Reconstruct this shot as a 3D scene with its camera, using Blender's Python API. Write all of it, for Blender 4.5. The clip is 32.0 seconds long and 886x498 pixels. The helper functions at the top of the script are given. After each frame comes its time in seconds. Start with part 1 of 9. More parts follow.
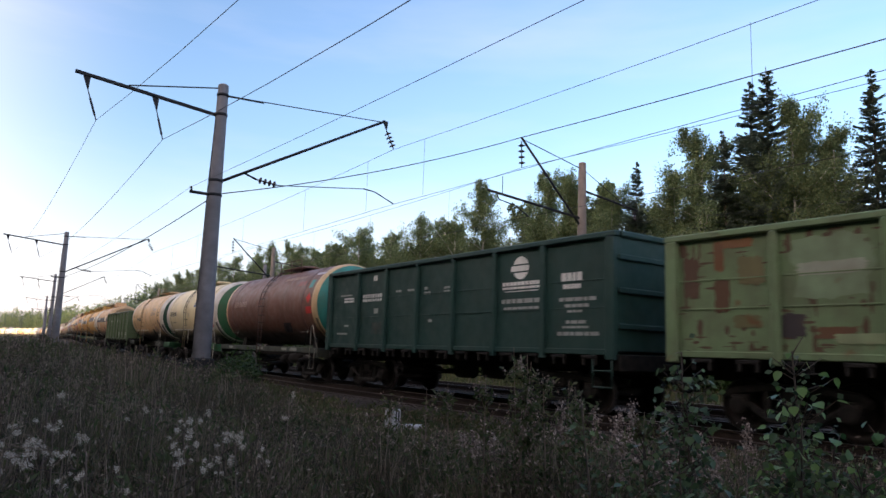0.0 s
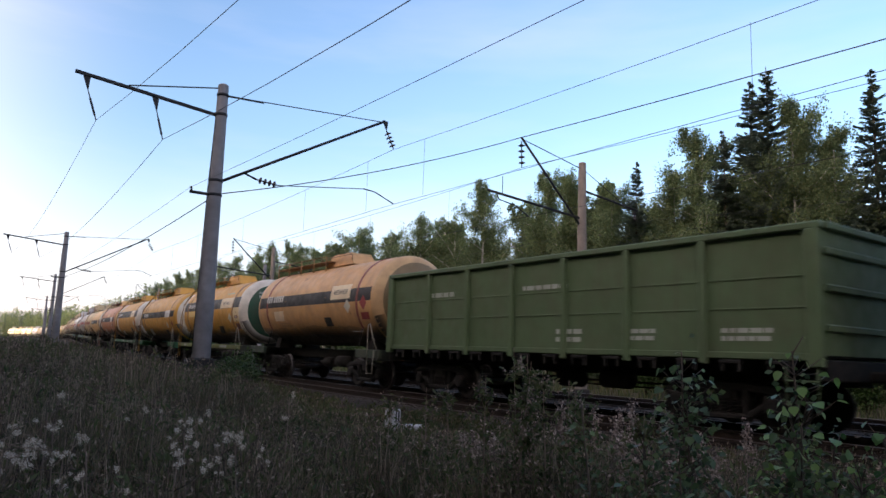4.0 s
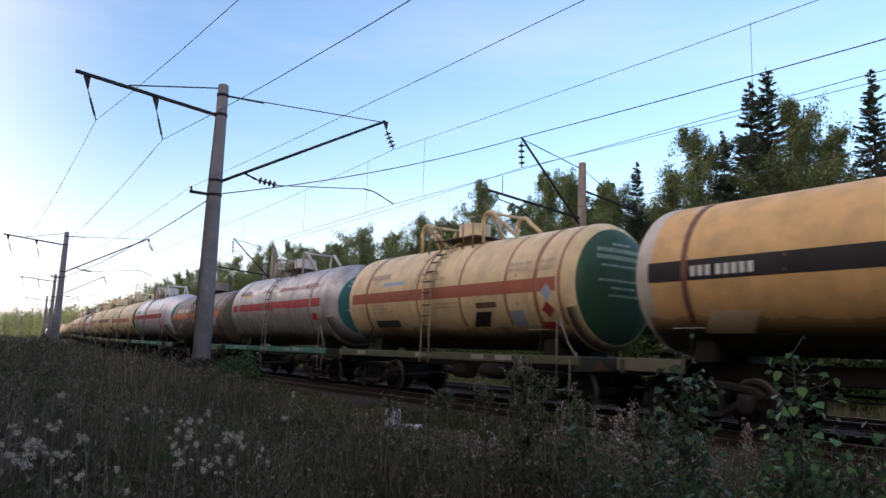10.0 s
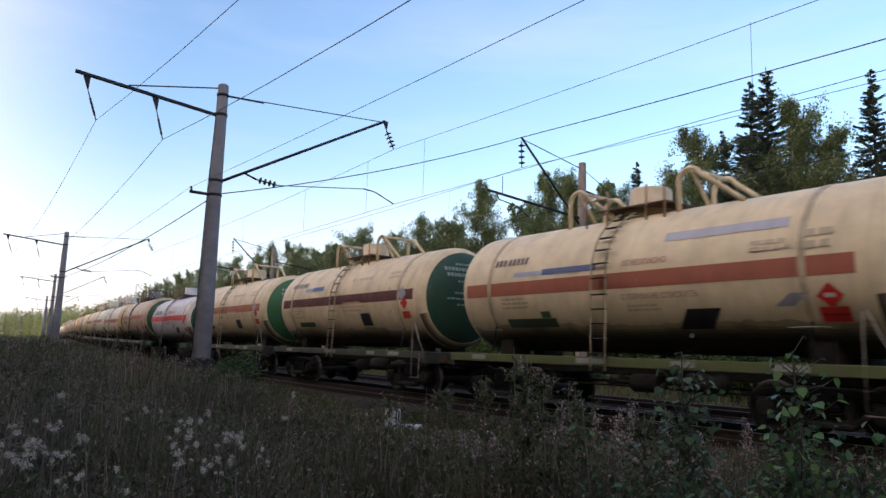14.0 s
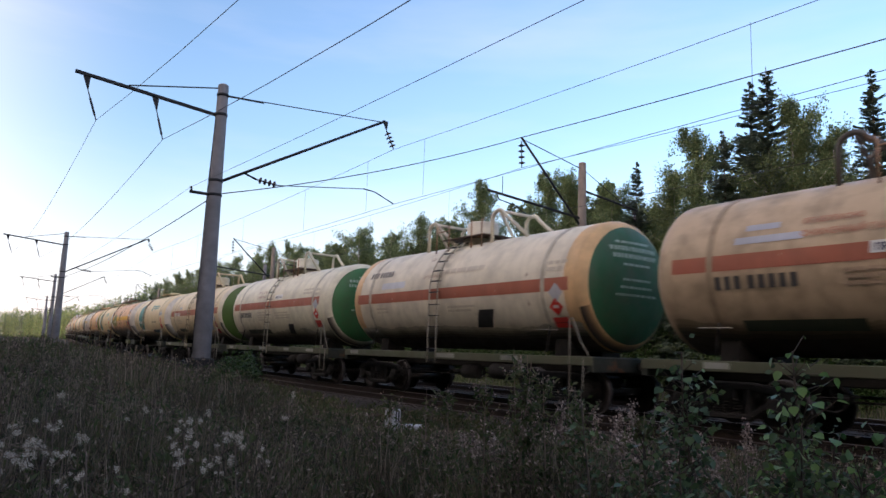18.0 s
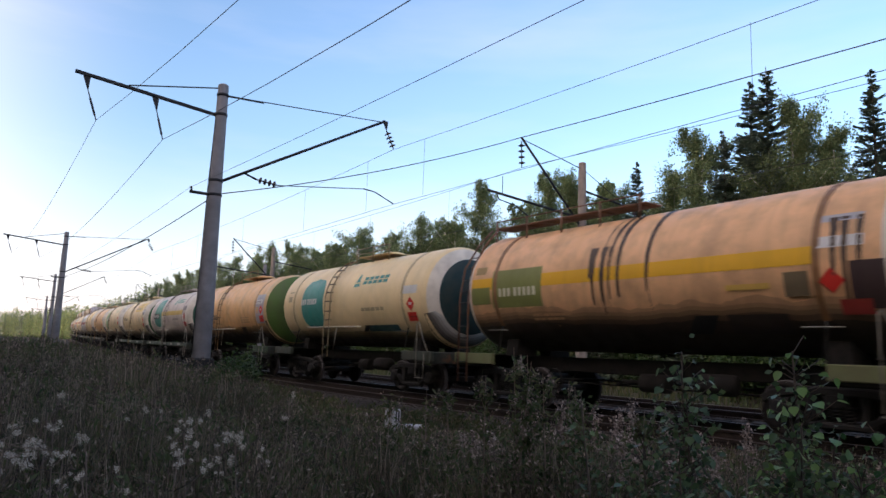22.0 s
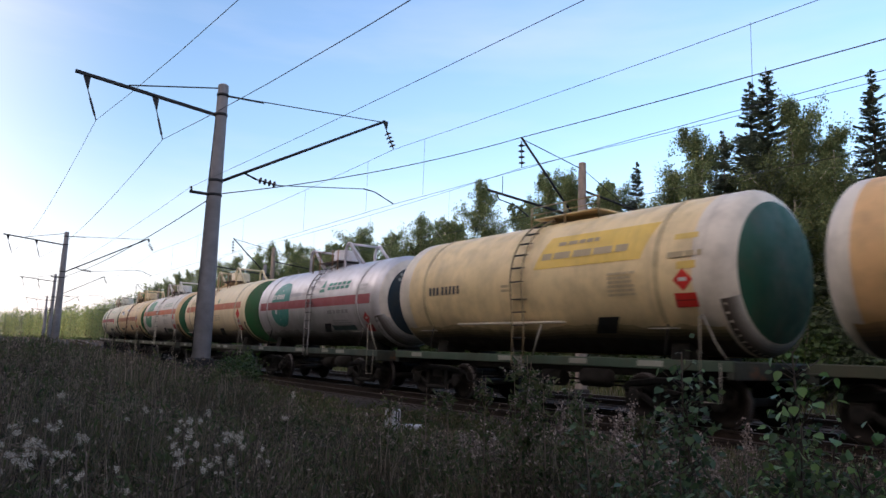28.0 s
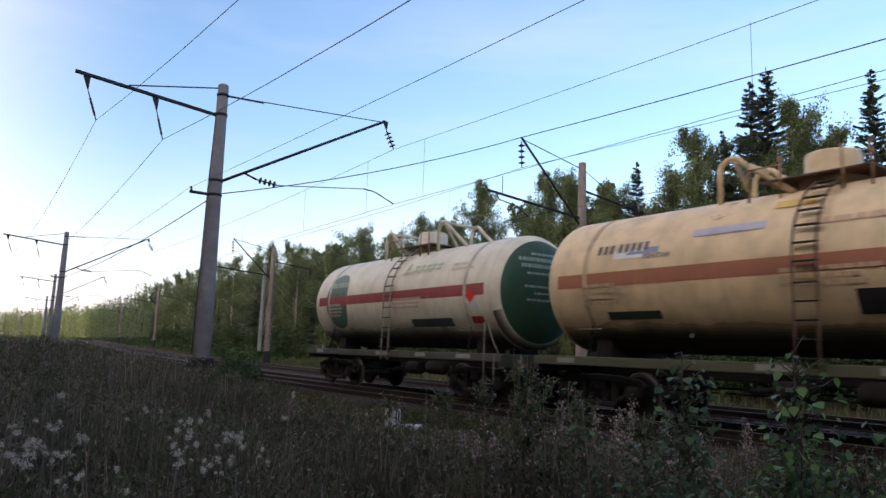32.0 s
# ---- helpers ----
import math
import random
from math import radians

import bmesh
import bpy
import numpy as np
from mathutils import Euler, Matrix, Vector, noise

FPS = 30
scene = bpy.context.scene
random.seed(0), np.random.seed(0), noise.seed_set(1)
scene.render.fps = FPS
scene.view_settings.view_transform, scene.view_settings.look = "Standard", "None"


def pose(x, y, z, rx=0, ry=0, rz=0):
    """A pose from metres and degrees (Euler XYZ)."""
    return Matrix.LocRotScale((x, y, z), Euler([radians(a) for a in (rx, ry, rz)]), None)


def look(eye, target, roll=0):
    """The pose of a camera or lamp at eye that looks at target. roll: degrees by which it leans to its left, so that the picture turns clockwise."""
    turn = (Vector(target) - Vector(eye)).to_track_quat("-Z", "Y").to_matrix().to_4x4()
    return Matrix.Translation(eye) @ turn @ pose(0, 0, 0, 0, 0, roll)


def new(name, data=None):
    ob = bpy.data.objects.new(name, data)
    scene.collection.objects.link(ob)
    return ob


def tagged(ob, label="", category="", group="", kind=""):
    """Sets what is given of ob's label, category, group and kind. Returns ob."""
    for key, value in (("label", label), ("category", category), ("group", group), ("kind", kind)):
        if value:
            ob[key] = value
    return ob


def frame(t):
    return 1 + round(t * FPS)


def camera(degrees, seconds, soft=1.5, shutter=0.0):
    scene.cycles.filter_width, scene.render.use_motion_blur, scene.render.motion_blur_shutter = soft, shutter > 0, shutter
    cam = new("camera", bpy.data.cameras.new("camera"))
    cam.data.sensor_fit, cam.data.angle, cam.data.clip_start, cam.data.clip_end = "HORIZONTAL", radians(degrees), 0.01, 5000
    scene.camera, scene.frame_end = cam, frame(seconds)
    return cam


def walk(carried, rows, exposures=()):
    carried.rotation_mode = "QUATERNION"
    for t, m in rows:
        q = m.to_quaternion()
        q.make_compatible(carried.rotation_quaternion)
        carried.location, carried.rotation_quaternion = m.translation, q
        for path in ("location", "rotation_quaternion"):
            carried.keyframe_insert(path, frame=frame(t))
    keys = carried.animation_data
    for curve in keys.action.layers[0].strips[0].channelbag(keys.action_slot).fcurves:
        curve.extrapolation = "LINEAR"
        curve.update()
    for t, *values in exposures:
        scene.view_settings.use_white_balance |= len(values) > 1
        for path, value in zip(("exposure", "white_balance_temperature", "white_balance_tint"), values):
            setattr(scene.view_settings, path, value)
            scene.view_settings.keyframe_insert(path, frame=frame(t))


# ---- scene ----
# The near camera stands on the verge; metres, z = 0 at the top of the near track's rails.
EYE = (0.0, 0.0, 1.192)
YAW, PITCH, LEAN = 0.63434, 0.14702, 0.03474
AIM = (math.sin(YAW) * math.cos(PITCH), math.cos(YAW) * math.cos(PITCH), EYE[2] + math.sin(PITCH))
cam = camera(64.39, 32.0, soft=1.5, shutter=0.18)
STAND = look(EYE, AIM, math.degrees(LEAN))
walk(cam, [(0.0, STAND), (32.0, STAND)], exposures=[(0.0, 2.1, 6850, 25), (32.0, 2.1, 6850, 25)])

# ---- light: low evening sun behind the added near-side wood, open blue sky ----
SUN_EL, SUN_AZ = radians(5.0), radians(266.0)      # azimuth clockwise from +Y
world = bpy.data.worlds.new("evening_sky")
scene.world = world
world.use_nodes = True
wn, wl = world.node_tree.nodes, world.node_tree.links
wn.clear()
w_out, w_bg, w_sky = wn.new("ShaderNodeOutputWorld"), wn.new("ShaderNodeBackground"), wn.new("ShaderNodeTexSky")
w_sky.sky_type, w_sky.sun_disc = "NISHITA", False
w_sky.sun_elevation, w_sky.sun_rotation = SUN_EL, SUN_AZ
w_sky.air_density, w_sky.dust_density, w_sky.ozone_density = 1.0, 0.9, 2.5
w_bg.inputs["Strength"].default_value = 0.15
# thin high cloud
w_co, w_map, w_noise, w_cut, w_mix = (wn.new("ShaderNode" + q) for q in ("TexCoord", "Mapping", "TexNoise", "MapRange", "Mix"))
w_map.inputs["Scale"].default_value = (1.6, 1.6, 9.0)
w_noise.inputs["Scale"].default_value, w_noise.inputs["Detail"].default_value = 1.7, 6.0
w_cut.inputs[1].default_value, w_cut.inputs[2].default_value, w_cut.inputs[4].default_value = 0.48, 0.80, 0.18
w_mix.data_type = "RGBA"
w_mix.inputs[7].default_value = (1.75, 1.85, 1.95, 1)
wl.new(w_co.outputs["Generated"], w_map.inputs[0])
wl.new(w_map.outputs[0], w_noise.inputs[0])
wl.new(w_noise.outputs[0], w_cut.inputs[0])
wl.new(w_cut.outputs[0], w_mix.inputs[0])
wl.new(w_sky.outputs[0], w_mix.inputs[6])
# pale haze all round the horizon
w_sep, w_low, w_haze = (wn.new("ShaderNode" + q) for q in ("SeparateXYZ", "MapRange", "Mix"))
w_low.interpolation_type = "SMOOTHSTEP"
w_low.inputs[1].default_value, w_low.inputs[2].default_value, w_low.inputs[3].default_value, w_low.inputs[4].default_value = -0.02, 0.30, 0.62, 0.0
w_haze.data_type = "RGBA"
w_haze.inputs[7].default_value = (1.95, 2.0, 2.35, 1)
# warmer and brighter towards the low sun
w_side, w_tall, w_mul, w_glow = (wn.new("ShaderNode" + q) for q in ("MapRange", "MapRange", "Math", "Mix"))
w_tall.interpolation_type = "SMOOTHSTEP"
w_tall.inputs[1].default_value, w_tall.inputs[2].default_value, w_tall.inputs[3].default_value, w_tall.inputs[4].default_value = 0.35, 1.0, 0.9, 0.0
w_mul.operation = "MULTIPLY"
w_side.interpolation_type = "SMOOTHSTEP"
w_side.inputs[1].default_value, w_side.inputs[2].default_value = 0.24, -0.9
w_glow.data_type = "RGBA"
w_glow.inputs[7].default_value = (7.3, 6.6, 5.75, 1)
wl.new(w_sep.outputs[0], w_side.inputs[0])
wl.new(w_sep.outputs[2], w_tall.inputs[0])
wl.new(w_side.outputs[0], w_mul.inputs[0])
wl.new(w_tall.outputs[0], w_mul.inputs[1])
wl.new(w_mul.outputs[0], w_glow.inputs[0])
wl.new(w_co.outputs["Generated"], w_sep.inputs[0])
wl.new(w_sep.outputs[2], w_low.inputs[0])
wl.new(w_low.outputs[0], w_haze.inputs[0])
wl.new(w_mix.outputs[2], w_haze.inputs[6])
wl.new(w_haze.outputs[2], w_glow.inputs[6])
wl.new(w_glow.outputs[2], w_bg.inputs[0])
wl.new(w_bg.outputs[0], w_out.inputs[0])
sun_data = bpy.data.lights.new("sun", "SUN")
sun_data.energy, sun_data.angle, sun_data.color = 2.0, radians(0.6), (1.0, 0.86, 0.64)
sun = new("sun", sun_data)
sun_way = Vector((math.sin(SUN_AZ) * math.cos(SUN_EL), math.cos(SUN_AZ) * math.cos(SUN_EL), math.sin(SUN_EL)))
sun.matrix_world = look(sun_way * 300, (0, 0, 0))

# ---- the line's course: s metres from the point abreast of the camera ----
BEND_S = (0, 30, 60, 100, 150, 200, 260, 330, 400, 480, 600)
BEND_K = (0.000719, 0.00141, 0.00142, 0.000592, 0.000123, -0.000147, -0.001121, -0.001827, -0.001979, -0.001941, -0.001922)
TRACK_X = 12.735
_s = np.arange(0.0, 620.0, 1.0)
_k = np.interp(_s, BEND_S, BEND_K)
_psi = np.concatenate([[0], np.cumsum((_k[1:] + _k[:-1]) / 2)])
_mid = (_psi[1:] + _psi[:-1]) / 2
_x = TRACK_X + np.concatenate([[0], np.cumsum(np.sin(_mid))])
_y = np.concatenate([[0], np.cumsum(np.cos(_mid))])


def rise(y):
    """The line climbs gently away from the camera."""
    u = np.clip((np.asarray(y, float) - 20.0) / 190.0, 0, 1)
    return 1.5 * u * u * (3 - 2 * u)


def course(s):
    """x, y, z and heading (clockwise from +Y) of the near track's centre at s."""
    if s < 0:
        return TRACK_X, s, 0.0, 0.0
    y = float(np.interp(s, _s, _y))
    return float(np.interp(s, _s, _x)), y, float(rise(y)), float(np.interp(s, _s, _psi))


def beside(s, w, z=0.0):
    """The point w metres to the right of the near track at s, z above its rails."""
    x, y, h, a = course(s)
    return Vector((x + w * math.cos(a), y - w * math.sin(a), z + h))


def offset_of(x, y):
    """How far right of the near track the point (x, y) lies (arrays)."""
    tx = np.where(y < 0, TRACK_X, np.interp(y, _y, _x))
    a = np.where(y < 0, 0.0, np.interp(y, _y, _psi))
    return (x - tx) * np.cos(a)


def smooth(a, b, v):
    u = np.clip((np.asarray(v, float) - a) / (b - a), 0, 1)
    return u * u * (3 - 2 * u)


def ground_z(x, y):
    """Height of the soil (arrays)."""
    x, y = np.asarray(x, float), np.asarray(y, float)
    w = offset_of(x, y)
    z = rise(y) - 0.42
    z = z + 0.45 * smooth(10, 34, y) * smooth(-4.5, -8.0, w)
    z = z - 0.35 * smooth(6.5, 9.5, w) + 0.5 * smooth(12.0, 22.0, w)
    z = z + 0.05 * np.sin(x * 0.9 + 1.3) * np.cos(y * 0.7) + 0.04 * np.sin(x * 2.3 + y * 1.7)
    return z


# ---- mesh building ----
class Form:
    """Collects vertices, faces and material slots of one mesh."""

    def __init__(self):
        self.v, self.f, self.m, self.smooth = [], [], [], []

    def add(self, verts, faces, slot=0, soft=False):
        o = len(self.v)
        self.v.extend(tuple(p) for p in verts)
        self.f.extend(tuple(i + o for i in q) for q in faces)
        self.m.extend([slot] * len(faces))
        self.smooth.extend([soft] * len(faces))
        return self

    def box(self, c, d, slot=0, bevel=0.0, m=None):
        """A box with chamfered edges."""
        hx, hy, hz = d[0] / 2, d[1] / 2, d[2] / 2
        b = min(bevel, hx * 0.9, hy * 0.9, hz * 0.9)
        V, F = [], []
        if b <= 0:
            V = [(sx * hx, sy * hy, sz * hz) for sx in (-1, 1) for sy in (-1, 1) for sz in (-1, 1)]
            F = [(0, 1, 3, 2), (4, 6, 7, 5), (0, 4, 5, 1), (2, 3, 7, 6), (0, 2, 6, 4), (1, 5, 7, 3)]
        else:
            idx = {}
            for sx in (-1, 1):
                for sy in (-1, 1):
                    for sz in (-1, 1):
                        for ax in range(3):
                            p = [sx * (hx - b), sy * (hy - b), sz * (hz - b)]
                            p[ax] = (sx, sy, sz)[ax] * (hx, hy, hz)[ax]
                            idx[sx, sy, sz, ax] = len(V)
                            V.append(tuple(p))
            for ax in range(3):
                o1, o2 = (ax + 1) % 3, (ax + 2) % 3
                for sg in (-1, 1):
                    q = []
                    for a, c2 in ((-1, -1), (1, -1), (1, 1), (-1, 1)):
                        k = [0, 0, 0]
                        k[ax], k[o1], k[o2] = sg, a, c2
                        q.append(idx[k[0], k[1], k[2], ax])
                    F.append(tuple(q if sg > 0 else q[::-1]))
                for a in (-1, 1):
                    for c2 in (-1, 1):
                        k0, k1 = [0, 0, 0], [0, 0, 0]
                        k0[ax], k0[o1], k0[o2] = -1, a, c2
                        k1[ax], k1[o1], k1[o2] = 1, a, c2
                        q = [idx[(*k0, o1)], idx[(*k1, o1)], idx[(*k1, o2)], idx[(*k0, o2)]]
                        F.append(tuple(q if a * c2 < 0 else q[::-1]))
            for sx in (-1, 1):
                for sy in (-1, 1):
                    for sz in (-1, 1):
                        q = [idx[sx, sy, sz, k] for k in range(3)]
                        F.append(tuple(q if sx * sy * sz > 0 else q[::-1]))
        V = [Vector(p) for p in V]
        if m is not None:
            V = [m @ p for p in V]
        V = [p + Vector(c) for p in V]
        return self.add(V, F, slot)

    def rod(self, a, b, r, seg=8, slot=0, r2=None, caps=True):
        a, b = Vector(a), Vector(b)
        z = (b - a).normalized()
        x = z.orthogonal().normalized()
        y = z.cross(x)
        r2 = r if r2 is None else r2
        V = []
        for c, rr in ((a, r), (b, r2)):
            V += [c + (x * math.cos(t) + y * math.sin(t)) * rr for t in (2 * math.pi * i / seg for i in range(seg))]
        self.add(V, [(i, (i + 1) % seg, (i + 1) % seg + seg, i + seg) for i in range(seg)], slot, True)
        if caps:
            o = len(self.v) - 2 * seg
            self.f += [tuple(o + i for i in reversed(range(seg))), tuple(o + seg + i for i in range(seg))]
            self.m += [slot, slot]
            self.smooth += [False, False]
        return self

    def tube(self, pts, r, seg=8, slot=0):
        """A bent tube through pts."""
        pts = [Vector(p) for p in pts]
        V, n = [], len(pts)
        ref = None
        for i, p in enumerate(pts):
            z = (pts[min(i + 1, n - 1)] - pts[max(i - 1, 0)]).normalized()
            x = z.orthogonal().normalized() if ref is None else (ref - z * ref.dot(z)).normalized()
            ref = x
            y = z.cross(x)
            rr = r[i] if isinstance(r, (list, tuple)) else r
            V += [p + (x * math.cos(t) + y * math.sin(t)) * rr for t in (2 * math.pi * k / seg for k in range(seg))]
        F = [(i * seg + k, i * seg + (k + 1) % seg, (i + 1) * seg + (k + 1) % seg, (i + 1) * seg + k) for i in range(n - 1) for k in range(seg)]
        F += [tuple(reversed(range(seg))), tuple((n - 1) * seg + k for k in range(seg))]
        return self.add(V, F, slot, True)

    def lathe(self, prof, axis="x", seg=32, slots=None, centre=(0, 0, 0)):
        """Turns the (along, radius) profile round an axis; slots: one slot per strip."""
        V, F, S = [], [], []
        c = Vector(centre)
        for u, r in prof:
            for k in range(seg):
                t = 2 * math.pi * k / seg
                q = (u, r * math.cos(t), r * math.sin(t))
                q = q if axis == "x" else ((q[1], q[0], -q[2]) if axis == "y" else (q[1], q[2], q[0]))
                V.append(c + Vector(q))
        for i in range(len(prof) - 1):
            for k in range(seg):
                F.append((i * seg + k, (i + 1) * seg + k, (i + 1) * seg + (k + 1) % seg, i * seg + (k + 1) % seg)[::-1])
                S.append(slots[i] if slots else 0)
        o = len(self.v)
        self.v += [tuple(p) for p in V]
        self.f += [tuple(j + o for j in q) for q in F]
        self.m += S
        self.smooth += [True] * len(F)
        return self

    def mesh(self, name, mats=()):
        me = bpy.data.meshes.new(name)
        me.from_pydata(self.v, [], self.f)
        for m in mats:
            me.materials.append(m)
        me.polygons.foreach_set("material_index", self.m)
        me.polygons.foreach_set("use_smooth", self.smooth)
        me.update()
        return me


def as_list(m):
    return list(m) if isinstance(m, (list, tuple)) else [m]


def part(name, form, material, parent, label="", at=None):
    """One mesh object under a thing or a part. form: a Form, or a ready mesh."""
    me = form if isinstance(form, bpy.types.Mesh) else form.mesh(name, as_list(material))
    ob = new(name, me)
    ob.parent = parent
    if at is not None:
        ob.matrix_basis = at
    if label:
        ob["label"] = label
    return ob


def thing(name, form=None, material=(), at=None, label="", category="", group="", kind=""):
    me = None if form is None else (form if isinstance(form, bpy.types.Mesh) else form.mesh(name, as_list(material)))
    ob = new(name, me)
    if at is not None:
        ob.matrix_basis = at
    return tagged(ob, label, category, group, kind)


SHARED = {}


def shared(key, build, mats):
    """A mesh made once and used by every alike piece."""
    if key not in SHARED:
        SHARED[key] = build().mesh(key, as_list(mats))
    return SHARED[key]


def soup(name, verts, faces_n, mats=(), slots=None, n=3, smooth_faces=False):
    """A large mesh from arrays: verts (N, 3) used in order, n corners a face."""
    me = bpy.data.meshes.new(name)
    nv = len(verts)
    me.vertices.add(nv)
    me.vertices.foreach_set("co", np.asarray(verts, np.float32).ravel())
    idx = np.asarray(faces_n, np.int32).reshape(-1, n)
    me.loops.add(idx.size)
    me.loops.foreach_set("vertex_index", idx.ravel())
    me.polygons.add(len(idx))
    me.polygons.foreach_set("loop_start", np.arange(0, idx.size, n, dtype=np.int32))
    me.polygons.foreach_set("loop_total", np.full(len(idx), n, np.int32))
    for m in as_list(mats):
        me.materials.append(m)
    if slots is not None:
        me.polygons.foreach_set("material_index", np.asarray(slots, np.int32))
    if smooth_faces:
        me.polygons.foreach_set("use_smooth", np.ones(len(idx), bool))
    me.update(calc_edges=True)
    return me


# ---- materials ----
def principled(name):
    m = bpy.data.materials.new(name)
    m.use_nodes = True
    nt = m.node_tree
    return m, nt, nt.nodes["Principled BSDF"]


def mix_rgb(nt, fac, a, b, mode="MIX"):
    n = nt.nodes.new("ShaderNodeMix")
    n.data_type, n.blend_type = "RGBA", mode
    for sock, val in ((n.inputs[0], fac), (n.inputs[6], a), (n.inputs[7], b)):
        if isinstance(val, bpy.types.NodeSocket):
            nt.links.new(val, sock)
        else:
            sock.default_value = val if not isinstance(val, tuple) else (*val[:3], 1)
    return n.outputs[2]


def noise_fac(nt, vec, scale, lo, hi, detail=4.0, stretch=None):
    """Noise between 0 and 1, cut at lo and hi."""
    if stretch:
        mp = nt.nodes.new("ShaderNodeMapping")
        mp.inputs["Scale"].default_value = stretch
        nt.links.new(vec, mp.inputs["Vector"])
        vec = mp.outputs[0]
    n = nt.nodes.new("ShaderNodeTexNoise")
    n.inputs["Scale"].default_value, n.inputs["Detail"].default_value = scale, detail
    nt.links.new(vec, n.inputs["Vector"])
    r = nt.nodes.new("ShaderNodeMapRange")
    r.inputs[1].default_value, r.inputs[2].default_value = lo, hi
    nt.links.new(n.outputs[0], r.inputs[0])
    return r.outputs[0]


def bump(nt, bsdf, vec, scale, strength, dist=0.02):
    n = nt.nodes.new("ShaderNodeTexNoise")
    n.inputs["Scale"].default_value, n.inputs["Detail"].default_value = scale, 5
    nt.links.new(vec, n.inputs["Vector"])
    b = nt.nodes.new("ShaderNodeBump")
    b.inputs["Strength"].default_value, b.inputs["Distance"].default_value = strength, dist
    nt.links.new(n.outputs[0], b.inputs["Height"])
    nt.links.new(b.outputs[0], bsdf.inputs["Normal"])


def coords(nt, which="Object"):
    return nt.nodes.new("ShaderNodeTexCoord").outputs[which]


def painted(name, col, rough=0.45, dirt=0.35, dirt_col=(0.10, 0.075, 0.05), rust=0.0, metal=0.0, streak=0.4, fade=0.12):
    """Weathered paint: faded patches, dirt streaks running down, spots of rust, fine relief."""
    m, nt, b = principled(name)
    vec = coords(nt)
    c = mix_rgb(nt, noise_fac(nt, vec, 0.9, 0.35, 0.7), col, tuple(min(1, v * (1 + fade) + fade * 0.05) for v in col))
    f = nt.nodes.new("ShaderNodeMath")
    f.operation = "MULTIPLY"
    f.inputs[1].default_value = dirt
    nt.links.new(noise_fac(nt, vec, 2.2, 0.42, 0.78, 6), f.inputs[0])
    c = mix_rgb(nt, f.outputs[0], c, dirt_col)
    g = nt.nodes.new("ShaderNodeMath")
    g.operation = "MULTIPLY"
    g.inputs[1].default_value = streak
    nt.links.new(noise_fac(nt, vec, 1.0, 0.5, 0.8, 5, (5.0, 0.6, 0.5)), g.inputs[0])
    c = mix_rgb(nt, g.outputs[0], c, tuple(v * 0.6 + w * 0.4 for v, w in zip(col, dirt_col)))
    if rust:
        c = mix_rgb(nt, noise_fac(nt, vec, 1.7, 0.72 - rust * 0.35, 0.80 - rust * 0.25, 8), c, (0.17, 0.07, 0.03))
    nt.links.new(c, b.inputs["Base Color"])
    r = nt.nodes.new("ShaderNodeMapRange")
    r.inputs[3].default_value, r.inputs[4].default_value = rough - 0.08, rough + 0.22
    nt.links.new(noise_fac(nt, vec, 3.5, 0.3, 0.7), r.inputs[0])
    nt.links.new(r.outputs[0], b.inputs["Roughness"])
    b.inputs["Metallic"].default_value = metal
    b.inputs["Specular IOR Level"].default_value = 0.35
    bump(nt, b, vec, 9.0, 0.12, 0.02)
    return m


def plain(name, col, rough=0.7, col2=None, scale=6.0, metal=0.0, relief=0.25, dist=0.01, random_tint=0.0):
    """A material of two mixed tones with fine relief; random_tint varies it from piece to piece."""
    m, nt, b = principled(name)
    vec = coords(nt)
    c = mix_rgb(nt, noise_fac(nt, vec, scale, 0.35, 0.7, 6), col, col2 or tuple(v * 0.6 for v in col))
    c = mix_rgb(nt, noise_fac(nt, vec, scale * 0.15, 0.4, 0.75, 3), c, tuple(v * 0.75 for v in col))
    if random_tint:
        hsv = nt.nodes.new("ShaderNodeHueSaturation")
        info = nt.nodes.new("ShaderNodeObjectInfo")
        r = nt.nodes.new("ShaderNodeMapRange")
        r.inputs[3].default_value, r.inputs[4].default_value = 1 - random_tint, 1 + random_tint
        nt.links.new(info.outputs["Random"], r.inputs[0])
        nt.links.new(r.outputs[0], hsv.inputs["Value"])
        nt.links.new(c, hsv.inputs["Color"])
        c = hsv.outputs[0]
    nt.links.new(c, b.inputs["Base Color"])
    b.inputs["Roughness"].default_value, b.inputs["Metallic"].default_value = rough, metal
    b.inputs["Specular IOR Level"].default_value = 0.3
    bump(nt, b, vec, scale * 4, relief, dist)
    return m


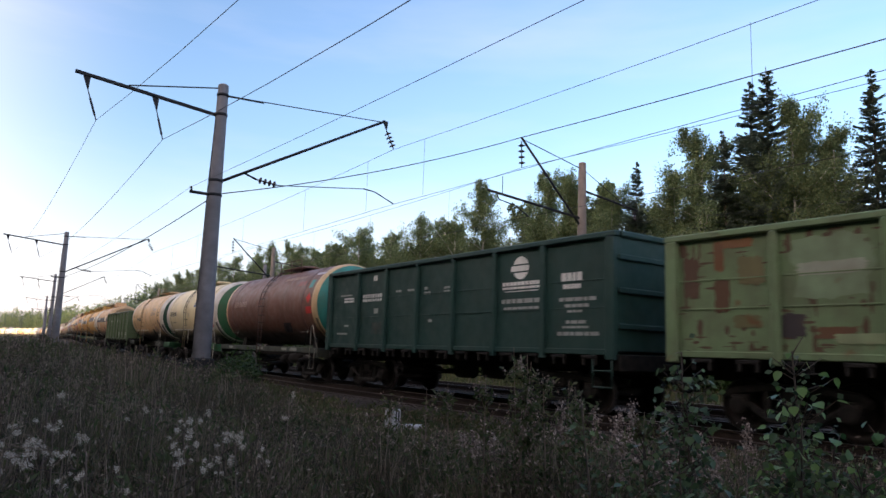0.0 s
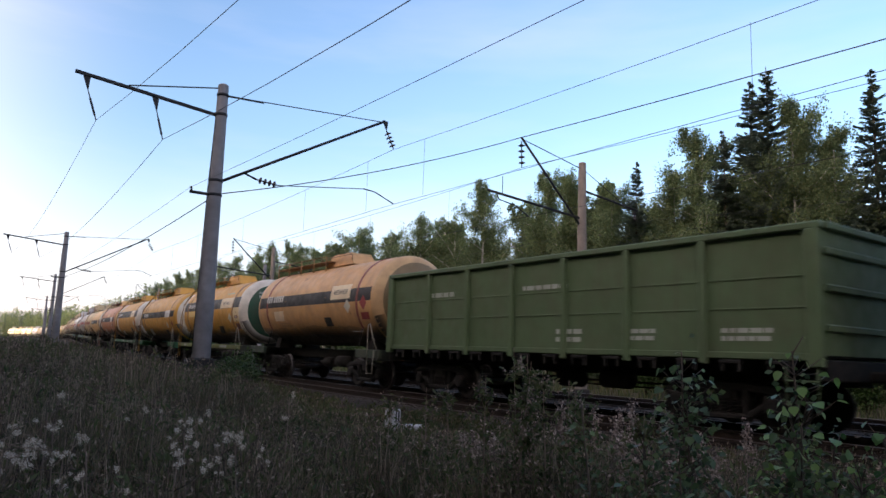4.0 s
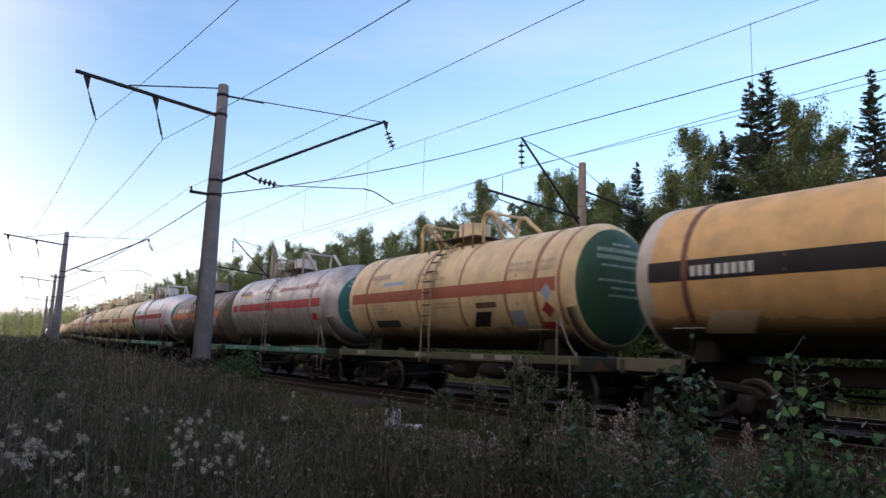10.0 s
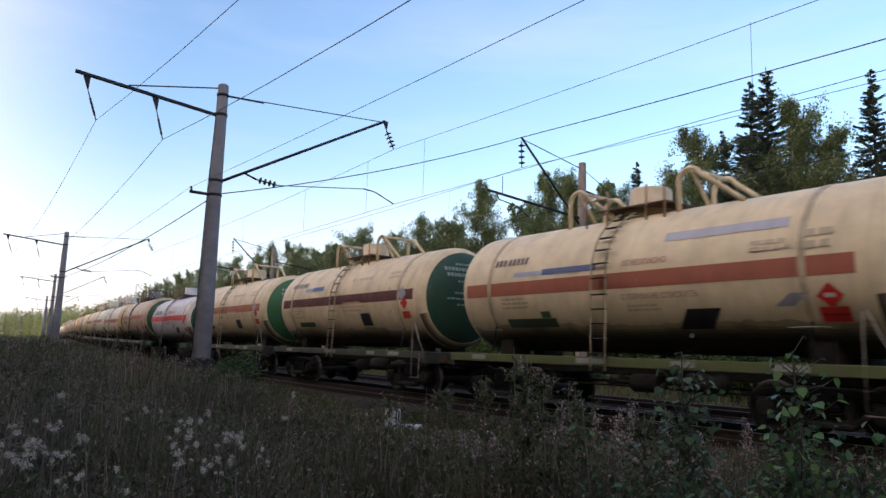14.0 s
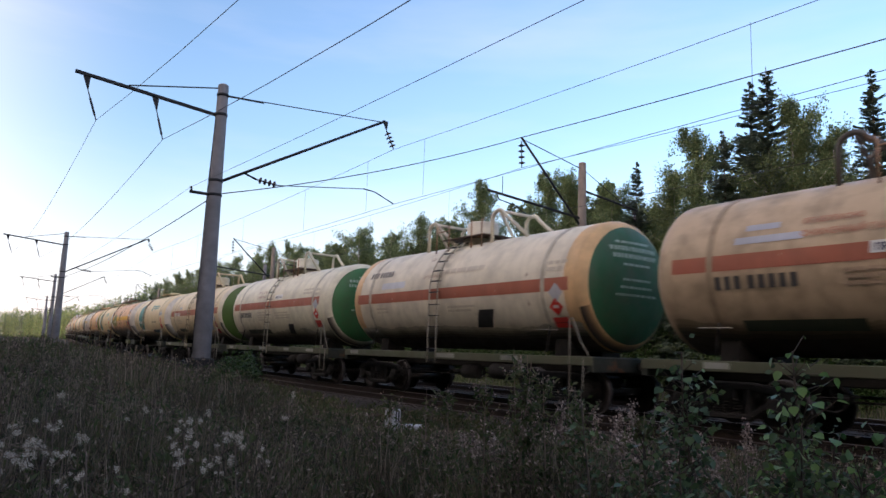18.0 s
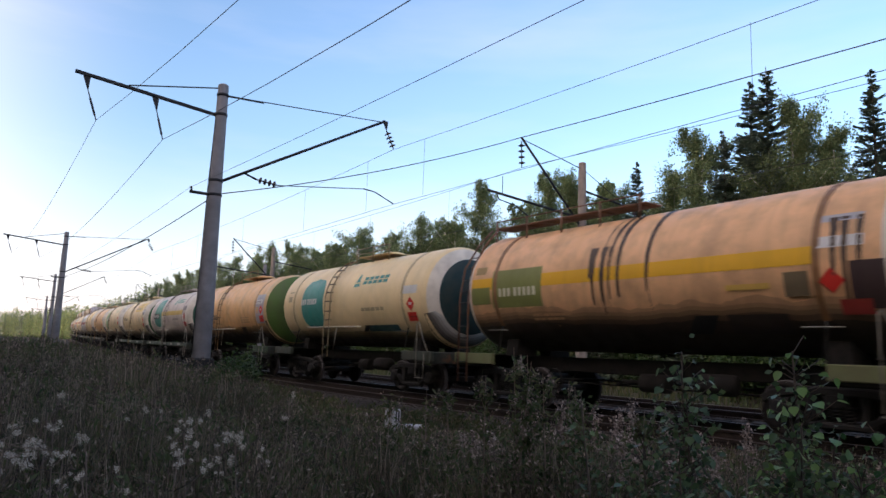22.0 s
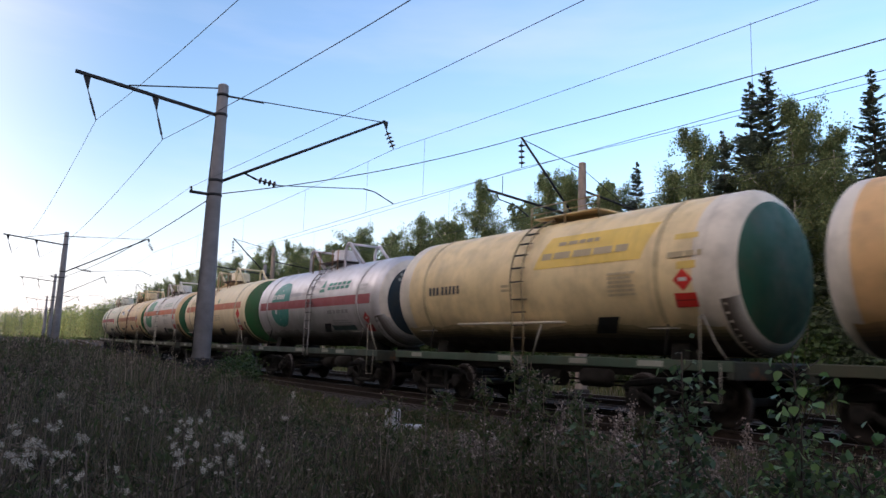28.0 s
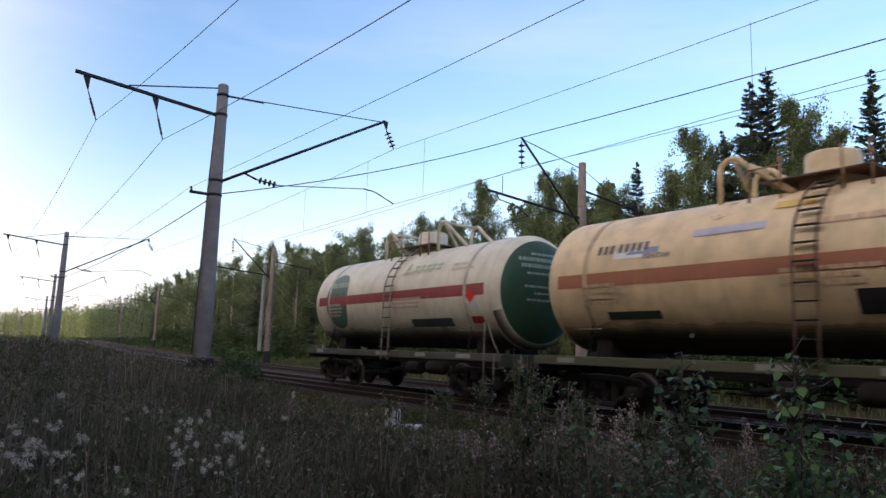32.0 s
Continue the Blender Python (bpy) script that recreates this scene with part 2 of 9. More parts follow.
def leafy(name, tones, rough=0.6, sheer=0.25, deep=0.45, each=False):
    """Leaves and blades: every island its own tone, some light let through."""
    m, nt, b = principled(name)
    geo = nt.nodes.new("ShaderNodeNewGeometry")
    ramp = nt.nodes.new("ShaderNodeValToRGB")
    el = ramp.color_ramp.elements
    for i, t in enumerate(tones):
        e = el[i] if i < 2 else el.new(1.0)
        e.position = i / max(1, len(tones) - 1)
        e.color = (*t, 1)
    if each:
        nt.links.new(nt.nodes.new("ShaderNodeObjectInfo").outputs["Random"], ramp.inputs[0])
    else:
        nt.links.new(geo.outputs["Random Per Island"], ramp.inputs[0])
    c = mix_rgb(nt, noise_fac(nt, coords(nt), 0.35, 0.35, 0.7, 2), ramp.outputs[0], (deep, deep * 1.03, deep), "MULTIPLY")
    nt.links.new(c, b.inputs["Base Color"])
    b.inputs["Roughness"].default_value = rough
    b.inputs["Specular IOR Level"].default_value = 0.2
    if sheer:
        t = nt.nodes.new("ShaderNodeBsdfTranslucent")
        nt.links.new(c, t.inputs[0])
        mx = nt.nodes.new("ShaderNodeMixShader")
        mx.inputs[0].default_value = sheer
        out = nt.nodes["Material Output"]
        nt.links.new(b.outputs[0], mx.inputs[1])
        nt.links.new(t.outputs[0], mx.inputs[2])
        nt.links.new(mx.outputs[0], out.inputs[0])
    return m


M_SOIL = plain("soil", (0.055, 0.042, 0.028), 0.95, (0.03, 0.028, 0.018), 3.0)
M_BALLAST = plain("ballast", (0.055, 0.044, 0.037), 0.95, (0.028, 0.023, 0.02), 9.0, relief=0.8, dist=0.05)
M_STONE = plain("stone", (0.088, 0.074, 0.065), 0.9, (0.046, 0.039, 0.034), 20.0, random_tint=0.3)
M_RAIL = plain("rail_steel", (0.05, 0.034, 0.027), 0.65, (0.03, 0.021, 0.017), 12.0, metal=0.4)
M_RAILTOP = plain("rail_head", (0.16, 0.13, 0.12), 0.55, (0.25, 0.24, 0.24), 12.0, metal=0.9, relief=0.05)
M_SLEEPER = plain("sleeper_wood", (0.085, 0.062, 0.05), 0.9, (0.04, 0.03, 0.025), 8.0, relief=0.6, random_tint=0.3)
M_CONCRETE = plain("pole_concrete", (0.255, 0.245, 0.26), 0.85, (0.17, 0.16, 0.168), 3.0, relief=0.3)
M_OLD_CONCRETE = plain("weathered_concrete", (0.235, 0.195, 0.17), 0.9, (0.14, 0.112, 0.098), 3.5, relief=0.4)
M_FOUND = plain("foundation_concrete", (0.035, 0.032, 0.03), 0.9, (0.02, 0.018, 0.018), 5.0)
M_STEEL = plain("dark_steel", (0.035, 0.036, 0.04), 0.6, (0.02, 0.02, 0.022), 10.0, metal=0.3)
M_WIRE = plain("wire", (0.07, 0.07, 0.075), 0.5, (0.05, 0.05, 0.05), 10.0, metal=0.6, relief=0.05)
M_INSUL = plain("insulator", (0.06, 0.05, 0.055), 0.25, (0.03, 0.025, 0.03), 10.0, relief=0.05)
M_UNDER = plain("bogie_iron", (0.026, 0.022, 0.019), 0.9, (0.012, 0.011, 0.010), 7.0, metal=0.1, relief=0.4)
M_WHEEL = plain("wheel_steel", (0.04, 0.03, 0.026), 0.7, (0.022, 0.018, 0.016), 6.0, metal=0.4)
M_TREAD = plain("wheel_tread", (0.15, 0.135, 0.13), 0.5, (0.09, 0.08, 0.075), 8.0, metal=0.7, relief=0.05)

# ---- ground and permanent way ----
def build_ground():
    xs = np.concatenate([np.linspace(-900, -60, 8), np.linspace(-45, -2, 12), np.linspace(0, 48, 81), np.linspace(54, 120, 12), np.linspace(150, 1500, 10)])
    ys = np.concatenate([np.linspace(-900, -60, 8), np.linspace(-45, -3, 12), np.linspace(-1, 70, 120), np.linspace(74, 480, 70), np.linspace(520, 2500, 12)])
    gx, gy = np.meshgrid(xs, ys)
    gz = ground_z(gx, gy)
    gz = np.where((gx > 60) | (gy > 480), np.maximum(gz, 0.6), gz)
    verts = np.stack([gx, gy, gz], -1).reshape(-1, 3)
    nx, ny = len(xs), len(ys)
    i = (np.arange(ny - 1)[:, None] * nx + np.arange(nx - 1)[None, :]).ravel()
    quads = np.stack([i, i + 1, i + 1 + nx, i + nx], -1)
    me = soup("ground", verts, quads, [M_SOIL], n=4, smooth_faces=True)
    tagged(new("ground", me), "dark brown soil of the overgrown railway verge", "ground", kind="structure")


def ribbon(profile, s_list, w0, name, mat, slots=None):
    """Sweeps a (w, z) profile along the line."""
    V, F, S = [], [], []
    n = len(profile)
    for s in s_list:
        for w, z in profile:
            V.append(tuple(beside(s, w0 + w, z)))
    for i in range(len(s_list) - 1):
        for k in range(n - 1):
            F.append((i * n + k, i * n + k + 1, (i + 1) * n + k + 1, (i + 1) * n + k))
            S.append(slots[k] if slots else 0)
    f = Form()
    f.v, f.f, f.m, f.smooth = V, F, S, [False] * len(F)
    return f


TRACK_2 = 4.85
S_LONG = list(range(-40, 60, 2)) + list(range(60, 600, 6))
RAIL_PROFILE = [(-0.075, -0.18), (-0.075, -0.165), (-0.012, -0.145), (-0.010, -0.05), (-0.037, -0.04), (-0.037, -0.004), (-0.03, 0.0), (0.03, 0.0),
                (0.037, -0.004), (0.037, -0.04), (0.010, -0.05), (0.012, -0.145), (0.075, -0.165), (0.075, -0.18)]
RAIL_SLOTS = [0, 0, 0, 0, 0, 1, 1, 1, 0, 0, 0, 0, 0]


def sleeper_form():
    f = Form()
    f.box((0, 0, -0.275), (2.7, 0.25, 0.17), bevel=0.02)
    for x in (-0.762, 0.762):
        f.box((x, 0, -0.187), (0.36, 0.17, 0.015), bevel=0.004)
        for dx in (-0.13, 0.13):
            f.box((x + dx, 0.045, -0.165), (0.03, 0.03, 0.05))
            f.box((x + dx, -0.045, -0.165), (0.03, 0.03, 0.05))
    return f


def build_tracks():
    bed = ribbon([(-3.6, -0.75), (-2.1, -0.26), (-1.3, -0.235), (1.3, -0.235), (2.45, -0.27), (3.55, -0.235), (TRACK_2 + 1.3, -0.235), (TRACK_2 + 2.1, -0.27), (TRACK_2 + 3.6, -0.95)],
                 S_LONG, 0.0, "ballast_bed", M_BALLAST)
    thing("ballast_bed", bed, [M_BALLAST], None, "grey crushed-stone bed under both railway tracks", "ballast", kind="structure")
    for k, w in ((1, 0.0), (2, TRACK_2)):
        tr = thing(f"track_{k}", None, label="railway track with rusty rails on dark wooden sleepers", category="track", group="railway tracks", kind="structure")
        for side in (-1, 1):
            part("rail", ribbon(RAIL_PROFILE, S_LONG, w + side * 0.797, "rail", M_RAIL, RAIL_SLOTS), [M_RAIL, M_RAILTOP], tr)
        me = shared("sleeper", sleeper_form, [M_SLEEPER])
        s = -7.0
        while s < 62.0:
            x, y, z, a = course(s)
            m = Matrix.Translation(beside(s, w, random.uniform(-0.012, 0.006))) @ Matrix.Rotation(-a + random.uniform(-0.012, 0.012), 4, "Z")
            part("sleeper", me, M_SLEEPER, tr, at=m)
            s += 0.545
        far = Form()
        while s < 230:
            x, y, z, a = course(s)
            far.box(beside(s, w, -0.275), (2.7, 0.25, 0.17), m=Matrix.Rotation(-a, 3, "Z"))
            s += 0.6
        part("sleepers_beyond", far, M_SLEEPER, tr)
    # a spare rail lies along the sleeper ends
    spare = ribbon([(w, z) for w, z in RAIL_PROFILE], [q * 0.5 for q in range(8, 61)], -1.72, "spare_rail", M_RAIL)
    spare.v = [(x, y, z - 0.06) for x, y, z in spare.v]
    thing("spare_rail", spare, [M_RAIL], None, "rusty spare rail lying along the sleeper ends", "rail")
    # loose stones of the bed
    rng = np.random.default_rng(4)
    n = 9000
    s = rng.uniform(3, 48, n)
    w = np.concatenate([rng.uniform(-3.0, -0.9, n // 3), rng.uniform(0.9, 4.0, n // 3), rng.uniform(-0.7, 8.0, n - 2 * (n // 3))])
    tx, ty, ta = np.interp(s, _y, _x), s, np.interp(s, _y, _psi)
    px, py = tx + w * np.cos(ta), ty - w * np.sin(ta)
    bz = np.interp(w, [-3.6, -2.1, -1.3, 1.3, 2.45, 3.55, 6.2, 7.0, 8.5], [-0.75, -0.26, -0.235, -0.235, -0.27, -0.235, -0.235, -0.27, -0.95]) + rise(py)
    base = np.array([(1, 0, 0), (-1, 0, 0), (0, 1, 0), (0, -1, 0), (0, 0, 1), (0, 0, -1)], float)
    tri = np.array([(0, 2, 4), (2, 1, 4), (1, 3, 4), (3, 0, 4), (2, 0, 5), (1, 2, 5), (3, 1, 5), (0, 3, 5)])
    sz = rng.uniform(0.025, 0.06, (n, 1, 1)) * rng.uniform(0.6, 1.2, (n, 6, 1))
    rot = rng.uniform(0, 6.28, n)
    v = base[None] * sz
    c_, s_ = np.cos(rot)[:, None], np.sin(rot)[:, None]
    v = np.stack([v[..., 0] * c_ - v[..., 1] * s_, v[..., 0] * s_ + v[..., 1] * c_, v[..., 2]], -1)
    v = v + np.stack([px, py, bz + 0.01], -1)[:, None, :]
    me = soup("ballast_stones", v.reshape(-1, 3), (tri[None] + (np.arange(n) * 6)[:, None, None]).reshape(-1, 3), [M_STONE])
    tagged(new("ballast_stones", me), "loose grey crushed stones on the track bed", "stones", kind="stuff")


build_ground()
build_tracks()


# ---- overhead line: poles, arms, insulators, wires ----
def insulator(name, a, b, parent, discs=4, r=0.13):
    a, b = Vector(a), Vector(b)
    core = part(name, Form().rod(a, b, 0.022, 6), M_STEEL, parent)
    for i in range(discs):
        c = a.lerp(b, (i + 0.8) / (discs + 0.6))
        d = (b - a).normalized()
        f = Form()
        f.rod(c - d * 0.05, c - d * 0.005, 0.05, 12, r2=r)
        f.rod(c - d * 0.005, c + d * 0.02, r, 12, r2=r * 0.8)
        part("disc", f, M_INSUL, core)
    return core


def near_pole(s, foot, dw=0.0, wires=True):
    """Concrete mast on the camera's side: its arm reaches over the near track, two feeder brackets to the field side."""
    x, y, z, a = course(s)
    w = -6.27 + dw
    base = beside(s, w)
    m = Matrix.Translation((base.x, base.y, z)) @ Matrix.Rotation(-a, 4, "Z")
    t = thing("catenary_pole", None, at=m, label="tapered grey concrete catenary pole with steel bracket arms", category="pole", group="catenary poles on the near side")
    f = Form()
    f.lathe([(foot - 0.02, 0.25), (foot, 0.262), (foot + 2.0, 0.245), (5.0, 0.205), (9.03, 0.155), (9.06, 0.13), (9.06, 0.0)], "z", 24)
    part("shaft", f, M_CONCRETE, t)
    part("foundation", Form().box((0, 0, (foot - 0.95) / 2), (0.62, 0.62, foot + 0.95), bevel=0.05), M_FOUND, t, "dark concrete foundation block")
    for zz in (5.62, 6.05, 8.1, 8.72):
        r = 0.25 - 0.0117 * zz
        part("clamp", Form().lathe([(zz - 0.04, r), (zz - 0.04, r + 0.03), (zz + 0.04, r + 0.03), (zz + 0.04, r - 0.01)], "z", 16), M_STEEL, t)
    arm = part("cantilever_arm", Form().rod((0.16, 0, 6.07), (5.72, 0, 9.19), 0.045, 8), M_STEEL, t)
    part("tie_rod", Form().rod((0.14, 0, 8.74), (5.66, 0, 9.14), 0.016, 6).rod((0.14, 0, 8.74), (1.3, 0, 8.80), 0.03, 6), M_STEEL, t)
    part("hanger", Form().add([(5.62, 0.02, 9.2), (5.84, 0.02, 9.2), (5.80, 0.02, 8.85), (5.62, -0.02, 9.2), (5.84, -0.02, 9.2), (5.80, -0.02, 8.85)],
                              [(0, 1, 2), (5, 4, 3), (0, 3, 4, 1), (1, 4, 5, 2), (2, 5, 3, 0)]), M_STEEL, t)
    insulator("insulator", (5.80, 0, 8.85), (6.12, 0, 8.26), t)
    part("brace", Form().rod((0.8, 0, 6.46), (1.25, 0, 6.31), 0.03, 6), M_STEEL, t)
    insulator("insulator", (1.25, 0, 6.31), (1.95, 0, 6.24), t, 4, 0.11)
    part("registration_rod", Form().rod((1.95, 0, 6.24), (5.05, 0, 6.64), 0.014, 6), M_STEEL, t)
    part("steady_arm", Form().tube([(5.0, 0, 6.64), (5.45, 0, 6.60), (5.8, 0, 6.46), (6.2, 0, 6.30)], 0.02, 6), M_STEEL, t)
    part("feeder_arm", Form().box((-2.05, 0, 8.25), (3.95, 0.09, 0.09), bevel=0.01, m=Matrix.Rotation(radians(5.4), 3, "Y")), M_STEEL, t, "dark steel feeder bracket")
    part("feeder_tie", Form().rod((-0.14, 0, 8.92), (-2.65, 0, 8.37), 0.02, 6), M_STEEL, t)
    for u0, u1, zt, zb in ((-3.72, -3.38, 8.385, 7.18), (-1.91, -1.61, 8.215, 7.0)):
        part("hanger", Form().add([(u0 - 0.1, 0.02, zt), (u0 + 0.1, 0.02, zt), (u0 + 0.07, 0.02, zt - 0.45), (u0 - 0.1, -0.02, zt), (u0 + 0.1, -0.02, zt), (u0 + 0.07, -0.02, zt - 0.45)],
                                  [(0, 1, 2), (5, 4, 3), (0, 3, 4, 1), (1, 4, 5, 2), (2, 5, 3, 0)]), M_STEEL, t)
        a_, b_ = Vector((u0 + 0.07, 0, zt - 0.43)), Vector((u1, 0, zb))
        part("rod_insulator", Form().tube([a_, a_.lerp(b_, 0.22), a_.lerp(b_, 0.28), a_.lerp(b_, 0.8), a_.lerp(b_, 0.86), b_], [0.016, 0.016, 0.03, 0.03, 0.016, 0.016], 8), M_INSUL, t)
    part("side_bracket", Form().box((-0.42, 0, 5.62), (0.62, 0.08, 0.08), bevel=0.01).rod((-0.66, 0, 5.62), (-0.70, 0, 5.78), 0.03, 6), M_STEEL, t)
    part("down_wire", Form().tube([(-0.17, -0.05, 8.0), (-0.20, -0.06, 7.0), (-0.23, -0.06, 6.0), (-0.26, -0.05, 3.0), (-0.285, -0.03, foot + 0.1)], 0.012, 5), M_STEEL, t)
    return t


def far_pole(s, foot, w=8.0, top=9.05):
    """Concrete mast on the wood's side: its arm reaches back over the second track."""
    x, y, z, a = course(s)
    base = beside(s, w)
    m = Matrix.Translation((base.x, base.y, z)) @ Matrix.Rotation(-a, 4, "Z")
    t = thing("catenary_pole", None, at=m, label="weathered grey concrete catenary pole with a strutted bracket", category="pole", group="catenary poles on the wood side")
    part("shaft", Form().lathe([(foot, 0.235), (foot + 2, 0.225), (5.0, 0.195), (top - 0.03, 0.15), (top, 0.12), (top, 0.0)], "z", 20), M_OLD_CONCRETE, t)
    part("foundation", Form().box((0, 0, (foot - 1.3) / 2), (0.5, 0.5, foot + 1.3), bevel=0.05), M_FOUND, t, "dark concrete foundation block")
    part("cantilever_arm", Form().rod((-0.17, 0, 6.5), (-3.32, 0, 9.43), 0.045, 8), M_STEEL, t)
    part("tie_rod", Form().rod((-0.14, 0, 8.8), (-3.30, 0, 9.38), 0.018, 6), M_STEEL, t)
    part("strut", Form().rod((-0.6, 0, 6.9), (-1.75, 0, 8.0), 0.02, 6).rod((-1.75, 0, 8.0), (-2.3, 0, 8.3), 0.02, 6), M_STEEL, t)
    insulator("insulator", (-3.32, 0, 9.28), (-3.27, 0, 8.25), t)
    part("registration_beam", Form().rod((-0.18, 0, 6.75), (-4.9, 0, 7.12), 0.05, 8), M_STEEL, t)
    part("steady_arm", Form().tube([(-4.5, 0, 7.08), (-4.35, 0, 6.85), (-3.6, 0, 6.75), (-2.9, 0, 6.42)], 0.022, 6), M_STEEL, t)
    part("drop_rod", Form().rod((-4.2, 0, 7.08), (-4.2, 0, 7.75), 0.016, 6), M_STEEL, t)
    part("field_bracket", Form().rod((0.15, 0, 7.9), (3.4, 0, 7.55), 0.045, 8), M_STEEL, t, "dark steel bracket on the wood side")
    part("field_tie", Form().rod((0.14, 0, 8.75), (2.6, 0, 7.66), 0.014, 6), M_STEEL, t)
    insulator("insulator", (3.2, 0, 7.5), (3.25, 0, 7.05), t, 3, 0.09)
    return t


L_POLES = ((20.5, 0.82, 0.0), (58.3, 0.80, -0.2), (103.0, 0.75, 0.9), (170.0, 0.7, 0.0), (235.0, 0.7, 0.0))
R_POLES = ((19.25, 0.0), (54.0, 0.75), (117.0, 0.9), (180.0, 0.9))
for s_, foot_, dw_ in L_POLES:
    near_pole(s_, foot_, dw_)
for s_, foot_ in R_POLES:
    mast = far_pole(s_, foot_, 8.05 if s_ < 100 else 9.2)
    if 50 < s_ < 60:
        part("side_shaft", Form().lathe([(foot_, 0.16), (4.0, 0.15), (7.6, 0.13), (7.65, 0.0)], "z", 16, centre=(-0.5, 0.35, 0)), M_CONCRETE, mast, "slim second shaft")


def sagged(a, b, sag, n=14):
    a, b = Vector(a), Vector(b)
    return [a.lerp(b, i / n) - Vector((0, 0, sag * 4 * (i / n) * (1 - i / n))) for i in range(n + 1)]


def build_wires():
    ls = [-34.0] + [q[0] for q in L_POLES] + [300.0]
    ld = [0.0] + [q[2] for q in L_POLES] + [0.0]
    rs = [-36.0] + [q[0] for q in R_POLES] + [240.0]

    def run(name, label, stops, r, sag):
        pts = []
        for i in range(len(stops) - 1):
            seg = sagged(beside(*stops[i]), beside(*stops[i + 1]), sag * ((stops[i + 1][0] - stops[i][0]) / 50) ** 2)
            pts += seg if i == 0 else seg[1:]
        return thing(name, Form().tube(pts, r, 5), [M_WIRE], None, label, "wire", "overhead wires")

    run("feeder_wire", "thin dark feeder wire hung from the field brackets", [(s, -9.65 + d, 7.18) for s, d in zip(ls, ld)], 0.0065, 1.25)
    run("feeder_wire", "thin dark feeder wire hung from the field brackets", [(s, -7.88 + d, 7.0) for s, d in zip(ls, ld)], 0.0085, 1.11)
    run("bracket_wire", "thin wire on the side brackets of the poles", [(s, -6.98 + d, 5.75) for s, d in zip(ls, ld)], 0.0055, 0.38)
    mess = run("messenger_wire", "dark messenger wire sagging from insulators over the near track", [(s, -0.14, 8.25) for s in ls], 0.008, 0.35)
    run("contact_wire", "contact wire stretched over the near track", [(s, -0.05 + (0.25 if i % 2 else -0.25) * (0 if i == 1 else 1), 6.29) for i, s in enumerate(ls)], 0.0075, 0.06)
    run("messenger_wire", "dark messenger wire sagging over the second track", [(s, 4.8, 8.25) for s in rs], 0.009, 0.35)
    run("contact_wire", "contact wire stretched over the second track", [(s, TRACK_2 + (0.25 if i % 2 else -0.25), 6.4) for i, s in enumerate(rs)], 0.0085, 0.06)
    run("field_wire", "thin wire along the wood side of the line", [(s, 11.3, 7.05) for s in rs], 0.006, 0.7)
    # the thick cable that changes sides
    cable = [beside(58.3, -6.4, 5.7)] + sagged(beside(58.3, -6.4, 5.7), beside(20.5, -6.2, 5.66), 0.35)[1:]
    cable += sagged(beside(20.5, -6.2, 5.66), beside(19.25, 4.72, 9.42), 0.25)[1:]
    cable += sagged(beside(19.25, 4.72, 9.42), beside(-36, 4.7, 9.0), 0.6)[1:]
    thing("crossing_cable", Form().tube(cable, 0.016, 6), [M_WIRE], None, "thick dark cable crossing from one pole line to the other", "cable", "overhead wires")
    # droppers between messenger and contact wire
    for track_w, stops, spots in ((-0.1, ls, (7.1, 18.6, 22.4, 28.0, 36.0, 45.0, 52.0, 66.0, 80.0)), (4.82, rs, (24.0, 31.0, 38.0, 46.0, 64.0, 78.0))):
        for s in spots:
            i = max(k for k in range(len(stops)) if stops[k] < s)
            s0, s1 = stops[i], stops[i + 1]
            u = (s - s0) / (s1 - s0)
            sag = 0.35 * ((s1 - s0) / 50) ** 2
            thing("dropper", Form().rod(beside(s, track_w, 6.3), beside(s, track_w, 8.25 - sag * 4 * u * (1 - u)), 0.005, 4), [M_WIRE], None,
                  "thin dropper wire tying contact wire to messenger wire", "wire", "droppers")


build_wires()

# ---- the train ----
R, ZC = 1.5, 2.84
PAINT = {}
CREAM, TAN, ORANGE, WHITE, GRAY, BROWN = (0.66, 0.53, 0.35), (0.62, 0.44, 0.25), (0.62, 0.31, 0.06), (0.76, 0.75, 0.71), (0.40, 0.39, 0.40), (0.19, 0.085, 0.06)
DGREEN, GREEN, OLIVE, TEAL, TURQ, NAVY = (0.018, 0.085, 0.05), (0.035, 0.17, 0.07), (0.10, 0.19, 0.04), (0.03, 0.25, 0.22), (0.045, 0.36, 0.31), (0.018, 0.045, 0.07)
RED, BRICK, MAROON, BLACK, YELLOW, SIGNAL, BLUE = (0.42, 0.035, 0.04), (0.40, 0.125, 0.075), (0.12, 0.03, 0.03), (0.022, 0.021, 0.023), (0.74, 0.40, 0.02), (0.62, 0.03, 0.02), (0.24, 0.30, 0.42)
SILVER, SALMON, LTAN = (0.62, 0.61, 0.615), (0.56, 0.24, 0.12), (0.64, 0.47, 0.29)


def paint(col, dirt=0.3, rust=0.0, metal=0.0, rough=0.45, streak=0.4):
    key = (col, dirt, rust, metal, rough, streak)
    if key not in PAINT:
        PAINT[key] = painted("paint", col, rough, dirt, rust=rust, metal=metal, streak=streak)
    return PAINT[key]


def wrap(u, h, lift):
    """The point u along the wagon and h metres round the shell from its middle height, near side."""
    a = h / R
    return (u, (R + lift) * math.cos(a), ZC + (R + lift) * math.sin(a))


